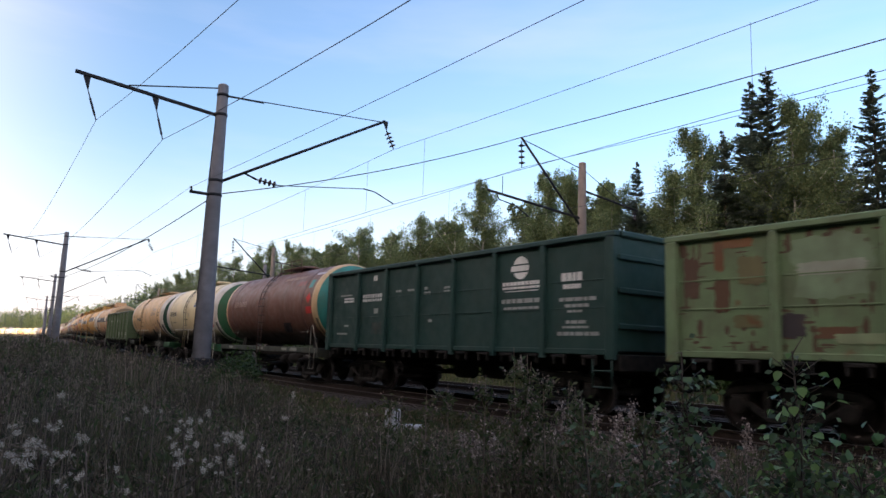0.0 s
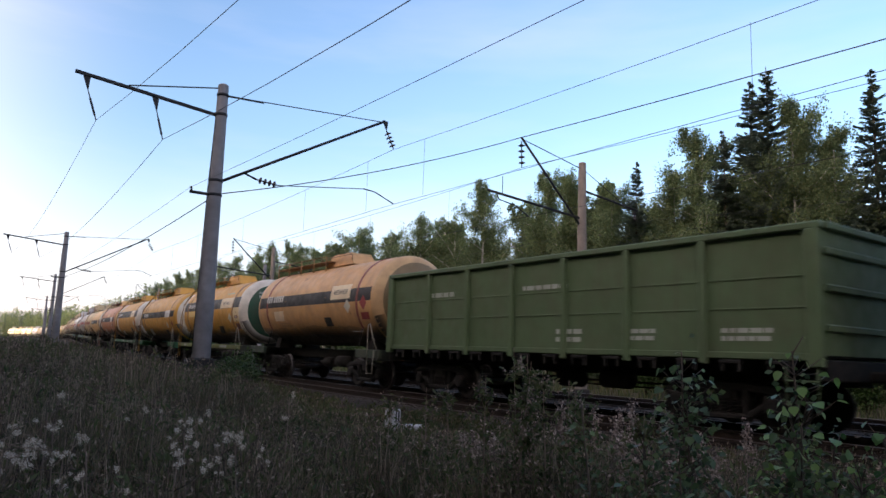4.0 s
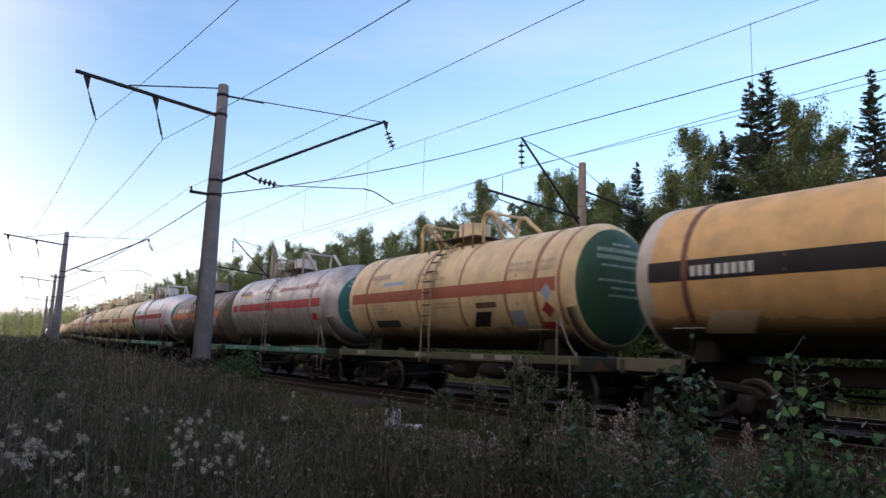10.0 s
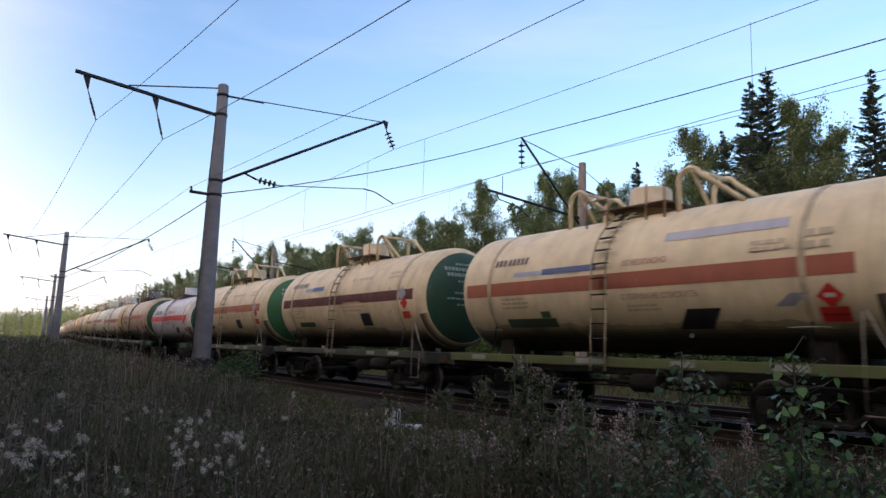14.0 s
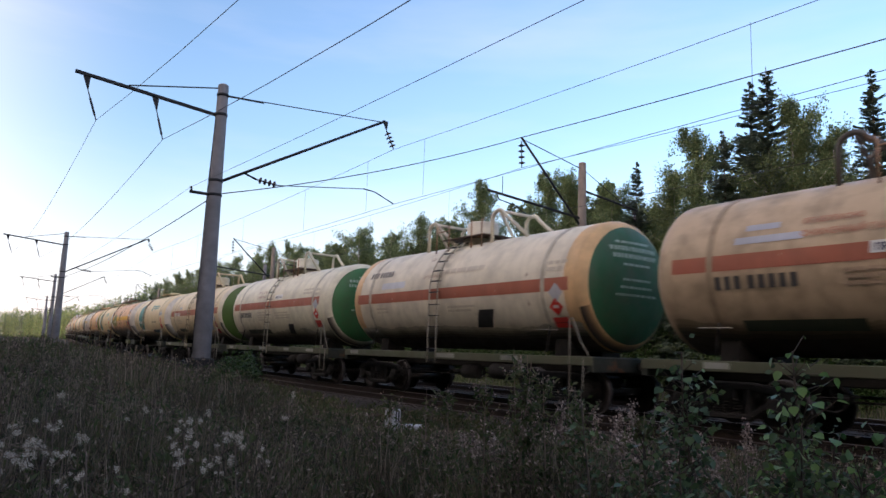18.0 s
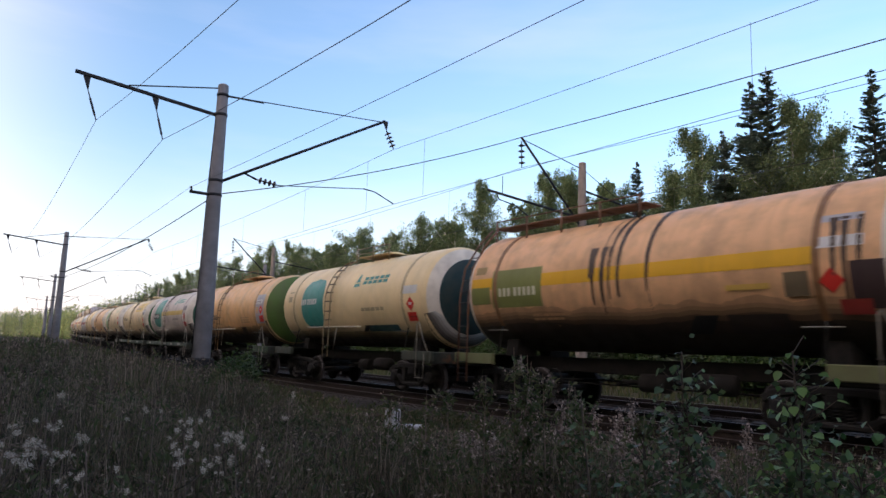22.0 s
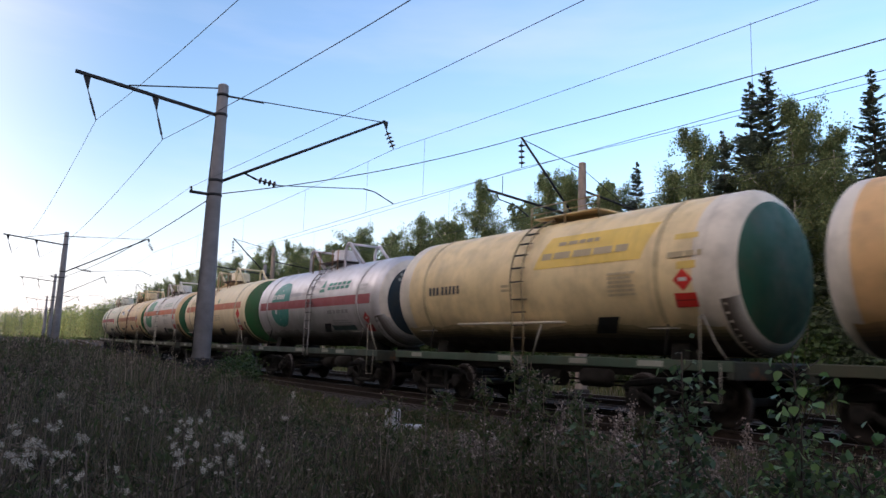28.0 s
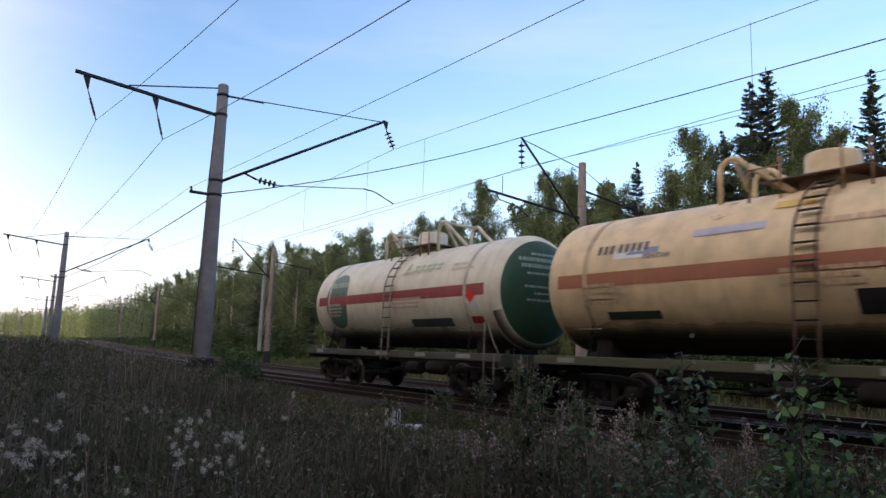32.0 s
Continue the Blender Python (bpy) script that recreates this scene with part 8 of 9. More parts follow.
def far_wood():
    """The distant wood round the bend and an unseen near-side wood added to shade the place: joined, no one could count
    it.
    """
    rng = np.random.default_rng(77)
    spots = []
    for s in np.arange(205, 560, 3.2):
        for w in (19, 23, 28, 34, 41):
            p = beside(float(s) + rng.uniform(-1.5, 1.5), w + rng.uniform(-2, 2))
            spots.append((p.x, p.y, rng.uniform(11.0, 17.8)))
    for s in np.arange(-45, 205, 3.0):
        for w in (29, 34, 40, 47):
            p = beside(float(s) + rng.uniform(-1.5, 1.5), w + rng.uniform(-2, 2))
            spots.append((p.x, p.y, rng.uniform(8.5, 11.5)))
    V, T, TV, TT, o, to = [], [], [], [], 0, 0
    PV, PT, po = [], [], 0
    for x, y, h in spots:
        z0 = float(ground_z(x, y))
        n = 300
        q = rng.beta(1.2, 1.2, n)
        r = h * 0.16 * np.sqrt(np.clip(1.15 - q, 0.02, 1)) * np.sqrt(rng.uniform(0.05, 1, n))
        az = rng.uniform(0, 6.28, n)
        c = np.stack([x + r * np.cos(az), y + r * np.sin(az), z0 + h * (0.05 + 0.95 * q)], -1)
        if rng.uniform() < (0.62 if y < 300 else 0.3):
            cone = np.clip(1.02 - q, 0.03, 1)
            c = np.stack([x + h * 0.17 * cone * np.cos(az) * (r / r.max()), y + h * 0.17 * cone * np.sin(az) * (r / r.max()), z0 + h * 1.05 * (0.05 + 0.95 * q)], -1)
            v, t = leaf_quads(rng, c, 0.62, 0.5, 0.2)
            PV.append(v)
            PT.append(t + po)
            po += len(v)
        else:
            v, t = leaf_quads(rng, c, 0.62, 0.2)
            V.append(v)
            T.append(t + o)
            o += len(v)
        a = np.array([(0.12, 0, 0), (-0.06, 0.1, 0), (-0.06, -0.1, 0)])
        tv = np.concatenate([a + (x, y, z0), a * 0.4 + (x, y, z0 + h * 0.8)])
        TV.append(tv)
        TT.append(np.array([(0, 1, 4), (0, 4, 3), (1, 2, 5), (1, 5, 4), (2, 0, 3), (2, 3, 5)]) + to)
        to += 6
    me = soup("distant_wood", np.concatenate(V), np.concatenate(T), [M_BIRCH])
    ob = tagged(new("distant_wood", me), "distant birch wood lit yellow-green by the low sun", "wood", kind="stuff")
    me = soup("distant_pines", np.concatenate(PV), np.concatenate(PT), [M_SPRUCE])
    tagged(new("distant_pines", me), "distant dark green conifers standing among the birches", "wood", kind="stuff")
    me = soup("distant_trunks", np.concatenate(TV), np.concatenate(TT), [M_BARK])
    part("trunks", me, M_BARK, ob)
    # scrub along the foot of the far wood
    V, T, o = [], [], 0
    for s in np.arange(70, 520, 1.6):
        for w in (11.5, 14.0, 16.5):
            p = beside(float(s) + rng.uniform(-0.8, 0.8), w + rng.uniform(-1.2, 1.2))
            h, n = rng.uniform(0.7, 2.0) * (0.6 + 0.1 * (w - 11.5)), 70
            c = np.stack([p.x + rng.normal(0, 0.6, n), p.y + rng.normal(0, 0.6, n), float(ground_z(p.x, p.y)) + h * rng.uniform(0.0, 1.0, n)], -1)
            v, t = leaf_quads(rng, c, 0.36, 0.2)
            V.append(v)
            T.append(t + o)
            o += len(v)
    tagged(new("distant_scrub", soup("distant_scrub", np.concatenate(V), np.concatenate(T), [M_SHRUB])), "dark green scrub along the foot of the wood", "scrub", kind="stuff")
    # unseen wood added behind the camera to block low sun and sky
    V, T, o = [], [], 0
    for y in np.arange(-70, 335, 3.5):
        for x in (-15, -19, -24, -31, -40):
            h = rng.uniform(20, 24)
            xx, yy = x + rng.uniform(-2, 2), y + rng.uniform(-1.5, 1.5)
            z0 = float(ground_z(xx, yy))
            n = 240
            q = rng.beta(1.3, 1.2, n)
            r = h * 0.17 * np.sqrt(np.clip(1.15 - q, 0.02, 1)) * np.sqrt(rng.uniform(0.05, 1, n))
            az = rng.uniform(0, 6.28, n)
            v, t = leaf_quads(rng, np.stack([xx + r * np.cos(az), yy + r * np.sin(az), z0 + h * (0.06 + 0.94 * q)], -1), 2.0, 0.2)
            V.append(v)
            T.append(t + o)
            o += len(v)
    me = soup("field_side_wood", np.concatenate(V), np.concatenate(T), [M_BIRCH])
    tagged(new("field_side_wood", me), "unseen wood added on the field side to shade the line", "wood", kind="stuff")


far_wood()

# ---- the verge: grass, weeds, seed heads, saplings ----
M_GRASS = leafy("grass", ((0.045, 0.056, 0.030), (0.105, 0.103, 0.056), (0.175, 0.132, 0.092), (0.36, 0.28, 0.20)), 0.85, 0.3, 0.6)
M_WEED = leafy("weed_leaves", ((0.055, 0.080, 0.035), (0.105, 0.125, 0.052), (0.16, 0.14, 0.075)), 0.8, 0.3, 0.55)
M_DRY = leafy("dry_stalks", ((0.065, 0.047, 0.040), (0.17, 0.122, 0.098), (0.46, 0.35, 0.27)), 0.85, 0.2, 0.55)
M_PLUME = leafy("seed_plumes", ((0.16, 0.11, 0.09), (0.34, 0.25, 0.21), (0.58, 0.46, 0.40)), 0.8, 0.3, 0.75)
M_FLUFF = leafy("seed_fluff", ((0.26, 0.19, 0.14), (0.60, 0.49, 0.40), (0.80, 0.71, 0.60), (0.88, 0.82, 0.74)), 0.9, 0.4, 0.7)
M_LEAF = leafy("sapling_leaves", ((0.045, 0.08, 0.045), (0.075, 0.125, 0.06), (0.11, 0.17, 0.075), (0.19, 0.27, 0.11)), 0.35, 0.3, 0.7, each=True)
M_BRIGHT_LEAF = leafy("bright_sapling_leaves", ((0.07, 0.14, 0.05), (0.12, 0.22, 0.065), (0.18, 0.31, 0.085), (0.28, 0.40, 0.12)), 0.35, 0.35, 0.7, each=True)
M_FOLIAGE = leafy("sapling_foliage", ((0.05, 0.08, 0.045), (0.085, 0.125, 0.06), (0.15, 0.20, 0.08)), 0.5, 0.3, 0.7)


def tall(x, y):
    """Height of the growth: knee-high by the track, chest-high on the verge, raised and lowered to fit the camera's
    view.
    """
    w = offset_of(x, y)
    grown = 0.34 + 0.34 * smooth(-2.0, -3.8, w) + 0.58 * smooth(-3.8, -9.0, w)
    # dips shaped so the camera sees the marker post over the grass
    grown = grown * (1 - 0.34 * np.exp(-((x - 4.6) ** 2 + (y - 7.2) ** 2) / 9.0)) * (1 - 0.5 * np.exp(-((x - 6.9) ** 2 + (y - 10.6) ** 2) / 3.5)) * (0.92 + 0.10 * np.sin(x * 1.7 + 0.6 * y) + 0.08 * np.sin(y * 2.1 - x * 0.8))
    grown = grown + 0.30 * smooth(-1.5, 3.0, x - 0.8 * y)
    # cut by bearing from the camera so the track bed stays in view
    right = smooth(0.60, 0.95, np.arctan2(x, y))
    low = (0.13 + 0.2 * right + 0.185 * np.clip(-w - 4.7 + 1.1 * right, 0.0, 4.5)) * (0.9 + 0.14 * np.sin(x * 2.7 + 0.9 * y) + 0.1 * np.sin(y * 3.1 - x))
    open_side = smooth(0.34, 0.50, np.arctan2(x, y))
    grown = grown * (1 - open_side) + np.minimum(grown, low) * open_side
    return grown * (0.58 + 0.42 * smooth(2.5, 7.0, np.hypot(x, y)))


def verge_points(rng, n, near=2.2, reach=55.0):
    """Spots on the verge before the camera, denser near it."""
    out = []
    while sum(len(a) for a in out) < n:
        b = rng.uniform(0.02, 1.36, n)
        d = near * (reach / near) ** (rng.uniform(0, 1, n) ** 0.8)
        x, y = d * np.sin(b), d * np.cos(b)
        ok = (offset_of(x, y) < -2.0)
        out.append(np.stack([x[ok], y[ok]], -1))
    return np.concatenate(out)[:n]


def blades(rng, xy, h, width, curl=0.35):
    n = len(xy)
    z = ground_z(xy[:, 0], xy[:, 1])
    az = rng.uniform(0, 6.28, n)
    face = rng.uniform(0, 6.28, n)
    lean = rng.uniform(0.05, curl, n) * h
    d = np.stack([np.cos(az), np.sin(az), np.zeros(n)], -1)
    s = np.stack([np.cos(face), np.sin(face), np.zeros(n)], -1) * (width / 2)[:, None]
    p0 = np.stack([xy[:, 0], xy[:, 1], z - 0.02], -1)
    up = np.array([0, 0, 1.0])
    p1 = p0 + up * (h * 0.55)[:, None] + d * (lean * 0.3)[:, None]
    p2 = p0 + up * h[:, None] + d * lean[:, None]
    v = np.stack([p0 - s, p0 + s, p1 - s * 0.8, p1 + s * 0.8, p2], 1).reshape(-1, 3)
    i = (np.arange(n) * 5)[:, None]
    f = np.concatenate([i + np.array([[0, 1, 3]]), i + np.array([[0, 3, 2]]), i + np.array([[2, 3, 4]])], 1).reshape(-1, 3)
    return v, f


def build_verge():
    rng = np.random.default_rng(21)
    c = verge_points(rng, 24000)
    xy = np.repeat(c, 9, 0) + rng.normal(0, 0.06, (len(c) * 9, 2)) * np.repeat(1 + np.hypot(c[:, 0], c[:, 1]) * 0.05, 9)[:, None]
    dist = np.hypot(xy[:, 0], xy[:, 1])
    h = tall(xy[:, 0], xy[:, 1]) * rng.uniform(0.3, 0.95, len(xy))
    v, f = blades(rng, xy, h, 0.006 + 0.0009 * dist + rng.uniform(0, 0.004, len(xy)), 0.6)
    tagged(new("verge_grass", soup("verge_grass", v, f, [M_GRASS])), "long dull green and straw-coloured grass on the verge", "grass", kind="stuff")
    # shorter grass all round the place where the camera stands
    b, d = rng.uniform(0, 6.283, 3600), 0.7 + 15 * np.sqrt(rng.uniform(0, 1, 3600))
    c = np.stack([d * np.sin(b), d * np.cos(b)], -1)
    c = c[(offset_of(c[:, 0], c[:, 1]) < -2.4) & ~((b > 0.0) & (b < 1.4) & (d > 2.0))]
    xy = np.repeat(c, 9, 0) + rng.normal(0, 0.12, (len(c) * 9, 2))
    v, f = blades(rng, xy, rng.uniform(0.12, 0.42, len(xy)), rng.uniform(0.006, 0.016, len(xy)), 0.6)
    tagged(new("trodden_grass", soup("trodden_grass", v, f, [M_GRASS])), "shorter trodden grass on the verge", "grass", kind="stuff")
    # tall dry stalks
    xy = verge_points(rng, 26000)
    dist = np.hypot(xy[:, 0], xy[:, 1])
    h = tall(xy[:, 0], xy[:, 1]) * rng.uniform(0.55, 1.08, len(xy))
    v, f = blades(rng, xy, h, rng.uniform(0.7, 1.5, len(xy)) * (0.0055 + 0.0011 * dist), 0.18)
    tagged(new("dry_stalks", soup("dry_stalks", v, f, [M_DRY])), "thin brown dry stalks among the grass", "dry weeds", kind="stuff")
    # leafy weeds: leaflets up a stalk
    xy = verge_points(rng, 7000)
    n = len(xy)
    dist = np.hypot(xy[:, 0], xy[:, 1])
    h = tall(xy[:, 0], xy[:, 1]) * rng.uniform(0.5, 1.0, n)
    z = ground_z(xy[:, 0], xy[:, 1])
    k = 18
    t = rng.uniform(0.15, 1.0, (n, k))
    cen = np.stack([np.repeat(xy[:, 0], k), np.repeat(xy[:, 1], k), (z[:, None] + h[:, None] * t).ravel()], -1)
    spread = (0.035 + 0.05 * (1 - t)).ravel()[:, None] * np.repeat(1 + dist * 0.02, k)[:, None]
    cen = cen + rng.normal(size=cen.shape) * spread * np.array([1, 1, 0.4])
    v, f = leaf_quads(rng, cen, np.repeat(0.055 + 0.0045 * dist, k), -1.1, 0.13)
    tagged(new("leafy_weeds", soup("leafy_weeds", v, f, [M_WEED])), "dull green leafy weeds crowding the verge", "weeds", kind="stuff")
    # brown seed panicles on stalk tops
    xy = verge_points(rng, 3500)
    n = len(xy)
    dist = np.hypot(xy[:, 0], xy[:, 1])
    h = tall(xy[:, 0], xy[:, 1]) * rng.uniform(0.75, 1.1, n)
    z = ground_z(xy[:, 0], xy[:, 1])
    k = 12
    t = rng.uniform(0.78, 1.0, (n, k))
    cen = np.stack([np.repeat(xy[:, 0], k), np.repeat(xy[:, 1], k), (z[:, None] + h[:, None] * t).ravel()], -1) + rng.normal(0, 0.022, (n * k, 3)) * np.repeat(1 + dist * 0.03, k)[:, None]
    v, f = leaf_quads(rng, cen, np.repeat(0.024 + 0.0022 * dist, k), -0.8, 0.16)
    tagged(new("seed_panicles", soup("seed_panicles", v, f, [M_DRY])), "brown seed panicles on dry weed tops", "dry weeds", kind="stuff")
    # low growth on the wood side, between line and trees
    n = 30000
    s = rng.uniform(0, 1, n) ** 0.7 * 140
    w = rng.uniform(8.6, 22, n)
    tx, ta = np.interp(s, _y, _x), np.interp(s, _y, _psi)
    xy = np.stack([tx + w * np.cos(ta), s - w * np.sin(ta)], -1)
    dist = np.hypot(xy[:, 0], xy[:, 1])
    v, f = blades(rng, xy, rng.uniform(0.2, 0.75, n), 0.01 + 0.0012 * dist, 0.5)
    tagged(new("wood_side_grass", soup("wood_side_grass", v, f, [M_WEED])), "rough grass between the line and the wood", "grass", kind="stuff")


def at_spot(bearing, d):
    x, y = d * math.sin(bearing), d * math.cos(bearing)
    return Vector((x, y, float(ground_z(x, y))))


def thistle(p, h, heads, seed):
    rng = np.random.default_rng(seed)
    t = thing("thistle", None, at=Matrix.Translation(p), label="withered thistle with fluffy white seed heads in the grass", category="wildflower", group="thistles gone to seed")
    stem = Form()
    top = np.array([rng.normal(0, 0.05), rng.normal(0, 0.05), h])
    stem.tube([(0, 0, -0.03), top * 0.5 + rng.normal(0, 0.02, 3), top], [0.006, 0.005, 0.003], 5)
    tips = []
    for i in range(heads):
        a = top * rng.uniform(0.72, 0.95)
        b = a + np.array([rng.normal(0, 0.10), rng.normal(0, 0.10), rng.uniform(0.03, 0.16)])
        stem.tube([a, (a + b) / 2 + np.array([0, 0, -0.01]), b], [0.003, 0.0025, 0.002], 4)
        tips.append(b)
    part("stem", stem, M_DRY, t)
    tips += [b + rng.normal(0, 0.022, 3) for b in tips if rng.uniform() < 0.6]
    for b in tips:
        n, puff = 150, rng.uniform(0.45, 0.95)
        d = rng.normal(size=(n, 3)) * np.array([1, 1, 1.0]) + np.array([rng.normal(0, 0.5), rng.normal(0, 0.5), 0.8])
        d /= np.linalg.norm(d, axis=1)[:, None]
        r = rng.uniform(0.003, 0.011, n)[:, None] * puff
        s = np.cross(d, rng.normal(size=(n, 3)))
        s /= np.linalg.norm(s, axis=1)[:, None]
        c = b + rng.normal(0, 0.0075, (n, 3)) * puff * rng.uniform(0.6, 1.5, 3) + d * 0.006
        v = np.stack([c, c + d * r + s * r * 0.45, c + d * r * 1.1 - s * r * 0.45], 1)
        part("seed_head", soup("seed_head", v.reshape(-1, 3), np.arange(n * 3).reshape(-1, 3), [M_FLUFF]), M_FLUFF, t, "white fluff")
    return t


def leaf_form(size):
    """A rounded aspen leaf with a short point, folded along its midrib."""
    f, L, n = Form(), size, 7
    half = [(0.0, 0.0), (0.02, 0.24), (0.16, 0.42), (0.40, 0.47), (0.64, 0.36), (0.86, 0.16), (1.08, 0.0)]
    V = [(x * L, 0, -0.06 * L * (x - 0.3) ** 2) for x, _ in half]
    for sg in (1, -1):
        V += [(x * L, sg * y * L, (0.16 * y - 0.10 * (x - 0.3) ** 2) * L) for x, y in half[1:-1]]
    F = [(0, 1, 7), (0, 12, 1), (5, 6, 11), (5, 16, 6)]
    for i in range(4):
        F += [(1 + i, 2 + i, 8 + i, 7 + i), (2 + i, 1 + i, 12 + i, 13 + i)]
    f.add(V, F, 0, True)
    return f


def sapling(p, h, leaves, size, seed, spread=0.12, bright=False):
    rng = np.random.default_rng(seed)
    t = thing("sapling", None, at=Matrix.Translation(p), label="young aspen sapling with rounded green leaves on the verge", category="sapling", group="saplings on the verge")
    stem = Form()
    top = np.array([rng.normal(0, 0.06), rng.normal(0, 0.06), h])
    mid = top * 0.55 + rng.normal(0, 0.012, 3)
    stem.tube([(0, 0, -0.05), mid, top], [0.011, 0.008, 0.003], 6)
    leaf_m = M_BRIGHT_LEAF if bright else M_LEAF
    me = [shared(f"leaf{size * q:.4f}{bright}", lambda q=q: leaf_form(size * q), [leaf_m]) for q in (0.5, 0.7, 0.85, 1.0, 1.15)]
    spots = []
    for i in range(leaves):
        q = rng.uniform(0.12, 1.0)
        base = mid * (q / 0.55) if q < 0.55 else mid + (top - mid) * (q - 0.55) / 0.45
        az = rng.uniform(0, 6.28)
        r = spread * rng.uniform(0.3, 1.2) * (1.3 - q * 0.7)
        tip = base + np.array([math.cos(az) * r, math.sin(az) * r, rng.uniform(0.0, 0.09)])
        stem.tube([base, tip], [0.0025, 0.0015], 4)
        spots.append((tip, az))
    part("stem", stem, M_BARK, t)
    # the crowded small leaves inside
    n = leaves * 6
    q = rng.uniform(0.1, 0.95, n)[:, None]
    cen = np.where(q < 0.55, mid * (q / 0.55), mid + (top - mid) * (q - 0.55) / 0.45) + rng.normal(0, spread * 0.6, (n, 3)) * (1.25 - q * 0.7)
    v, f = leaf_quads(rng, cen, size * 0.75, 0.4, 0.4)
    part("foliage", soup("foliage", v, f, [M_FOLIAGE]), M_FOLIAGE, t)["kind"] = "stuff"
    for tip, az in spots:
        part("leaf", me[int(rng.integers(5))], leaf_m, t, at=Matrix.Translation(tip) @ Matrix.Rotation(az, 4, "Z") @ Matrix.Rotation(rng.uniform(0.1, 1.3), 4, "Y") @ Matrix.Rotation(rng.normal(0, 0.5), 4, "X"))
    return t


def plume(p, h, seed):
    rng = np.random.default_rng(seed)
    t = thing("fireweed", None, at=Matrix.Translation(p), label="withered fireweed with pinkish curled seed plumes", category="wildflower", group="fireweed gone to seed")
    top = np.array([rng.normal(0, 0.05), rng.normal(0, 0.05), h])
    part("stem", Form().tube([(0, 0, -0.03), top * 0.5, top], [0.006, 0.005, 0.002], 5), M_DRY, t)
    n = 150
    c = top * rng.uniform(0.74, 1.02, n)[:, None] + rng.normal(0, 0.028, (n, 3))
    v, f = leaf_quads(rng, c, 0.03, 0.5)
    part("seed_plume", soup("seed_plume", v, f, [M_PLUME]), M_PLUME, t)["kind"] = "stuff"
    n = 26
    c = top * rng.uniform(0.2, 0.75, n)[:, None] + rng.normal(0, 0.03, (n, 3))
    v, f = leaf_quads(rng, c, 0.07, 0.4)
    part("leaves", soup("leaves", v, f, [M_WEED]), M_WEED, t)
    return t


def tall_weed(p, h, seed):
    """A dark branching weed gone to seed."""
    rng = np.random.default_rng(seed)
    t = thing("mugwort", None, at=Matrix.Translation(p), label="tall dark weed with withered leaves and brown seed sprays", category="weed", group="tall weeds on the verge")
    stem, lv, sd = Form(), [], []
    top = np.array([rng.normal(0, 0.08), rng.normal(0, 0.08), h])
    stem.tube([(0, 0, -0.03), top * 0.5, top], [0.008, 0.006, 0.002], 5)
    for i in range(16):
        q = rng.uniform(0.3, 0.95)
        a = top * q
        az, L = rng.uniform(0, 6.28), rng.uniform(0.12, 0.34) * (1.25 - q)
        b = a + np.array([math.cos(az) * L, math.sin(az) * L, L * rng.uniform(0.5, 1.3)])
        stem.tube([a, (a + b) / 2, b], [0.003, 0.0025, 0.0015], 4)
        lv.append(a + (b - a) * rng.uniform(0, 1, (14, 1)) + rng.normal(0, 0.02, (14, 3)))
        sd.append(a + (b - a) * rng.uniform(0.6, 1.1, (10, 1)) + rng.normal(0, 0.012, (10, 3)))
    part("stem", stem, M_DRY, t)
    v, f = leaf_quads(rng, np.concatenate(lv), 0.055, 0.5, 0.2)
    part("foliage", soup("foliage", v, f, [M_WEED]), M_WEED, t)["kind"] = "stuff"
    v, f = leaf_quads(rng, np.concatenate(sd), 0.022, 0.2, 0.3)
    part("seed_spray", soup("seed_spray", v, f, [M_PLUME]), M_PLUME, t)["kind"] = "stuff"
    return t


build_verge()
pick = random.Random(12)
for b_, d_, h_ in ((0.735, 5.2, 1.5), (0.75, 5.5, 1.62), (0.77, 5.3, 1.55), (0.79, 5.0, 1.42), (0.70, 5.6, 1.4), (0.62, 6.0, 1.3), (0.655, 5.6, 1.32), (0.83, 4.8, 1.35), (0.86, 4.6, 1.3), (0.90, 4.4, 1.3), (1.02, 3.8, 1.2), (1.05, 3.6, 1.15), (1.14, 3.6, 1.2), (0.81, 5.6, 1.4), (0.56, 6.5, 1.2)):
    tall_weed(at_spot(b_, d_), h_, int(b_ * 1000))
pick = random.Random(3)
for b_, d_, h_, n_ in ((0.13, 3.9, 1.02, 8), (0.15, 3.6, 0.92, 8), (0.10, 3.9, 0.88, 5), (0.165, 4.4, 0.85, 4), (0.30, 4.2, 1.0, 7), (0.315, 3.9, 0.92, 9), (0.345, 4.0, 0.86, 8), (0.375, 3.9, 0.85, 6), (0.29, 3.2, 0.78, 5), (0.255, 4.4, 1.08, 3), (0.07, 3.7, 0.97, 4), (0.205, 3.6, 0.84, 5), (0.42, 4.6, 1.0, 2), (0.10, 3.1, 0.8, 4)):
    thistle(at_spot(b_, d_ + 0.8), h_ + 0.22, n_, int(b_ * 1000 + d_ * 10))
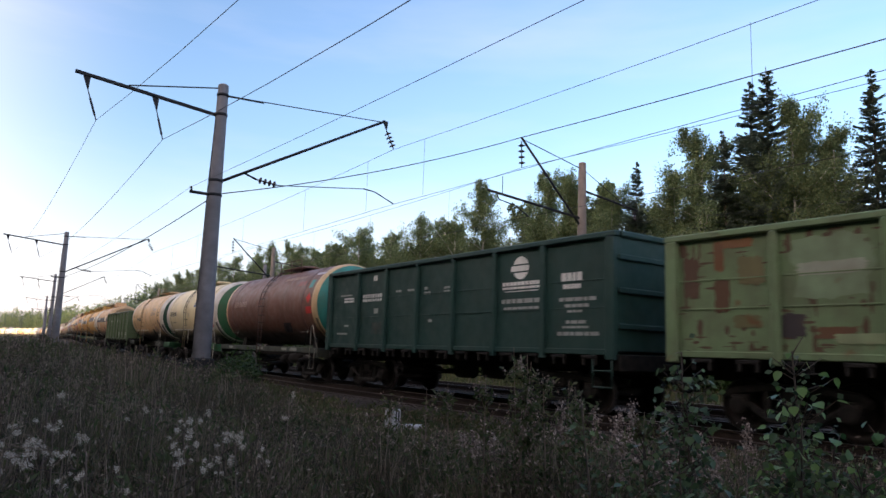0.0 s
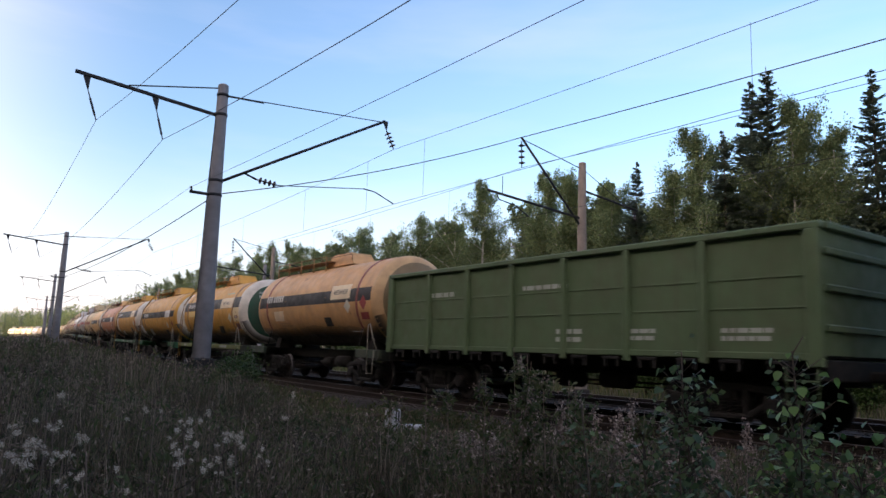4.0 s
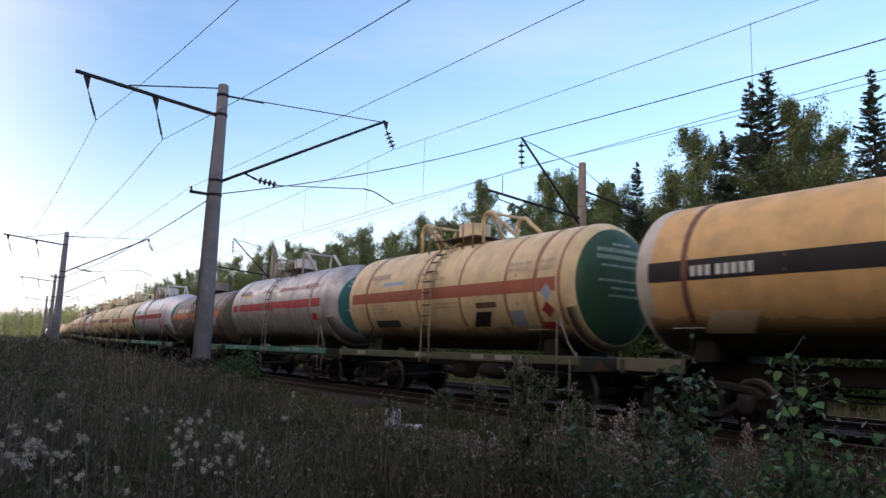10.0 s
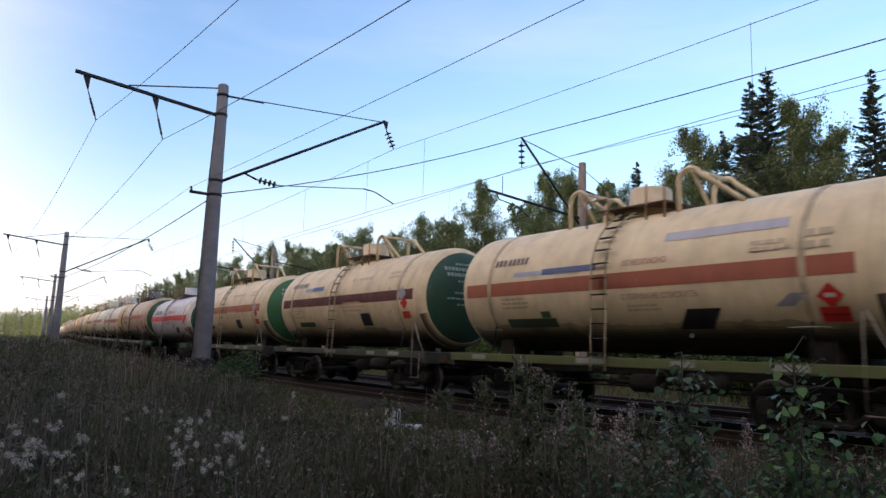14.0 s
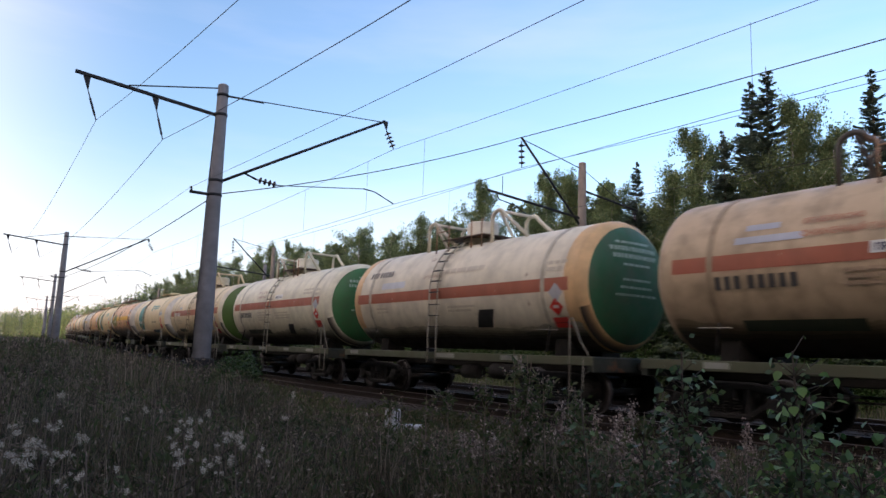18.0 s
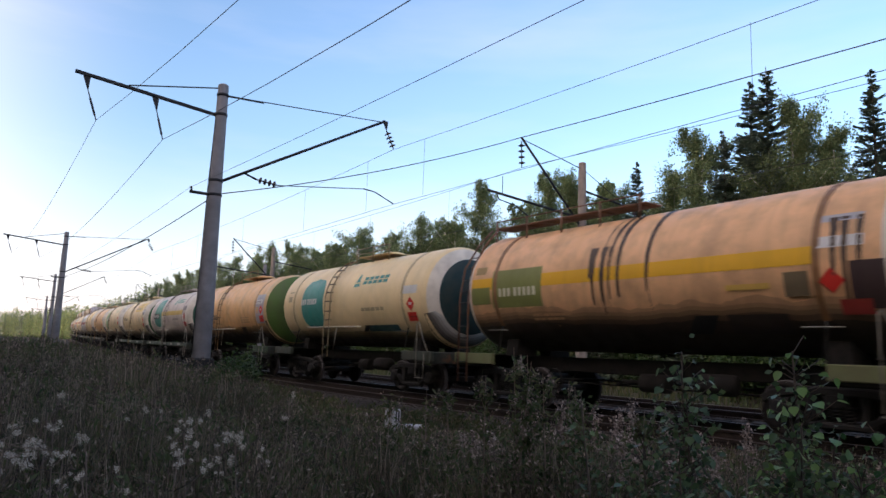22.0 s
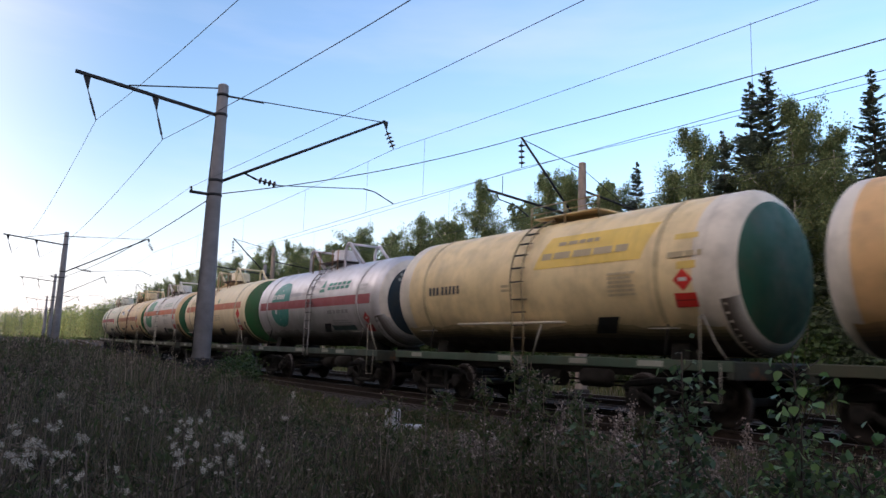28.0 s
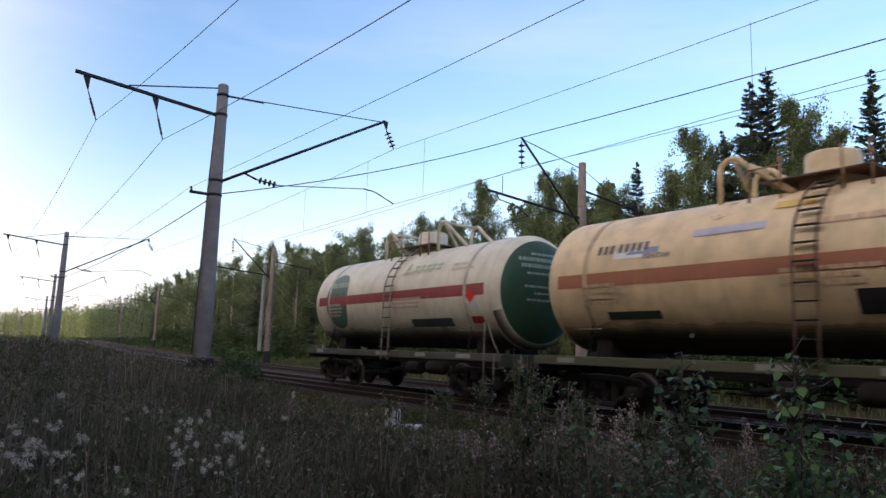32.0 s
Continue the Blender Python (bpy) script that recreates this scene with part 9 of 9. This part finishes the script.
for b_, d_, h_, n_, s_ in ((0.955, 3.3, 1.58, 46, 0.068), (0.985, 3.0, 1.12, 40, 0.066), (0.87, 3.9, 1.32, 16, 0.07), (1.115, 2.9, 1.56, 34, 0.064), (1.09, 2.7, 1.25, 44, 0.064), (1.14, 2.6, 1.18, 42, 0.064), (1.19, 2.9, 1.22, 30, 0.066), (1.02, 2.6, 0.98, 30, 0.064), (0.93, 2.7, 0.98, 26, 0.06), (0.965, 3.1, 1.36, 44, 0.066), (0.94, 3.2, 1.2, 40, 0.066), (1.06, 2.7, 1.12, 44, 0.064), (1.12, 2.75, 1.3, 40, 0.064), (1.16, 2.6, 1.1, 44, 0.064), (1.21, 2.7, 1.05, 40, 0.064), (1.0, 2.9, 1.05, 40, 0.062)):
    sapling(at_spot(b_, d_), h_ + (0.15 if b_ > 1.05 and h_ < 1.5 else 0.08), int(n_ * 2.2), s_ * 0.55, int(b_ * 1000), 0.16, b_ > 1.05)
for i in range(24):
    b_ = pick.uniform(0.66, 1.06)
    d_ = pick.uniform(4.0, 8.0)
    p_ = at_spot(b_, d_)
    plume(p_, float(tall(p_.x, p_.y)) * pick.uniform(1.0, 1.3), 400 + i)
for s_, w_, k_ in ((19.3, -5.4, 0.42), (18.0, -5.9, 0.36), (20.6, -5.2, 0.45), (21.5, -5.0, 0.40), (17.2, -6.6, 0.30), (23.0, -4.9, 0.36)):
    p_ = beside(s_, w_)
    at_ = Matrix.Translation((p_.x, p_.y, float(ground_z(p_.x, p_.y)))) @ Matrix.Rotation(s_, 4, "Z") @ Matrix.Diagonal((k_ * 1.2, k_ * 1.2, k_, 1))
    tree_of("shrub", SHRUBS[int(s_) % 3], at_, "low green bush at the foot of the pole", "shrub", "bushes by the pole", "foliage", "stem")
# white marker post and pale slab by the track, fitted to the camera's view
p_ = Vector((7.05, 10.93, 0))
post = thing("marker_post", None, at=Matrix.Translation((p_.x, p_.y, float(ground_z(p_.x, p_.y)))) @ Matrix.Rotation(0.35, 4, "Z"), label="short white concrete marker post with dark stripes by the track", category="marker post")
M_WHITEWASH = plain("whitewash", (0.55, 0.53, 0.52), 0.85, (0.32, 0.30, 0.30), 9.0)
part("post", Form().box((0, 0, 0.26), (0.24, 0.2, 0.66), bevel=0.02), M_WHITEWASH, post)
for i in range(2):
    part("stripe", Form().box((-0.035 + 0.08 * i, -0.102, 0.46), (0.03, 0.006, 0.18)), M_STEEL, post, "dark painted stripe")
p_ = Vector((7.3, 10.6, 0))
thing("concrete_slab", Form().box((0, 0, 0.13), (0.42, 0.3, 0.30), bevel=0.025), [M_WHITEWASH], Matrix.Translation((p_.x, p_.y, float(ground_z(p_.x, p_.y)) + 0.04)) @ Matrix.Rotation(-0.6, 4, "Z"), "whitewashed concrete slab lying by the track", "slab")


def motions():
    """All that moves: every wagon along the line, its wheels turning."""
    for s0, ob in WAGONS:
        rows = []
        for i in range(33):
            rows.append((float(i), wagon_pose(s0 - run_of(float(i)))))
        walk(ob, rows)
    spin = []
    for k, wx in enumerate((-0.925, 0.925)):
        lead = WHEELSETS[k][0]
        rows = []
        for i in range(961):
            t = i / 30.0
            rows.append((t, Matrix.Translation((wx, 0, 0.475)) @ Matrix.Rotation(-run_of(t) / 0.475, 4, "Y")))
        walk(lead, rows)
        for ws in WHEELSETS[k][1:]:
            ws.rotation_mode = "QUATERNION"
            anim = ws.animation_data_create()
            anim.action = lead.animation_data.action
            anim.action_slot = lead.animation_data.action_slot


motions()
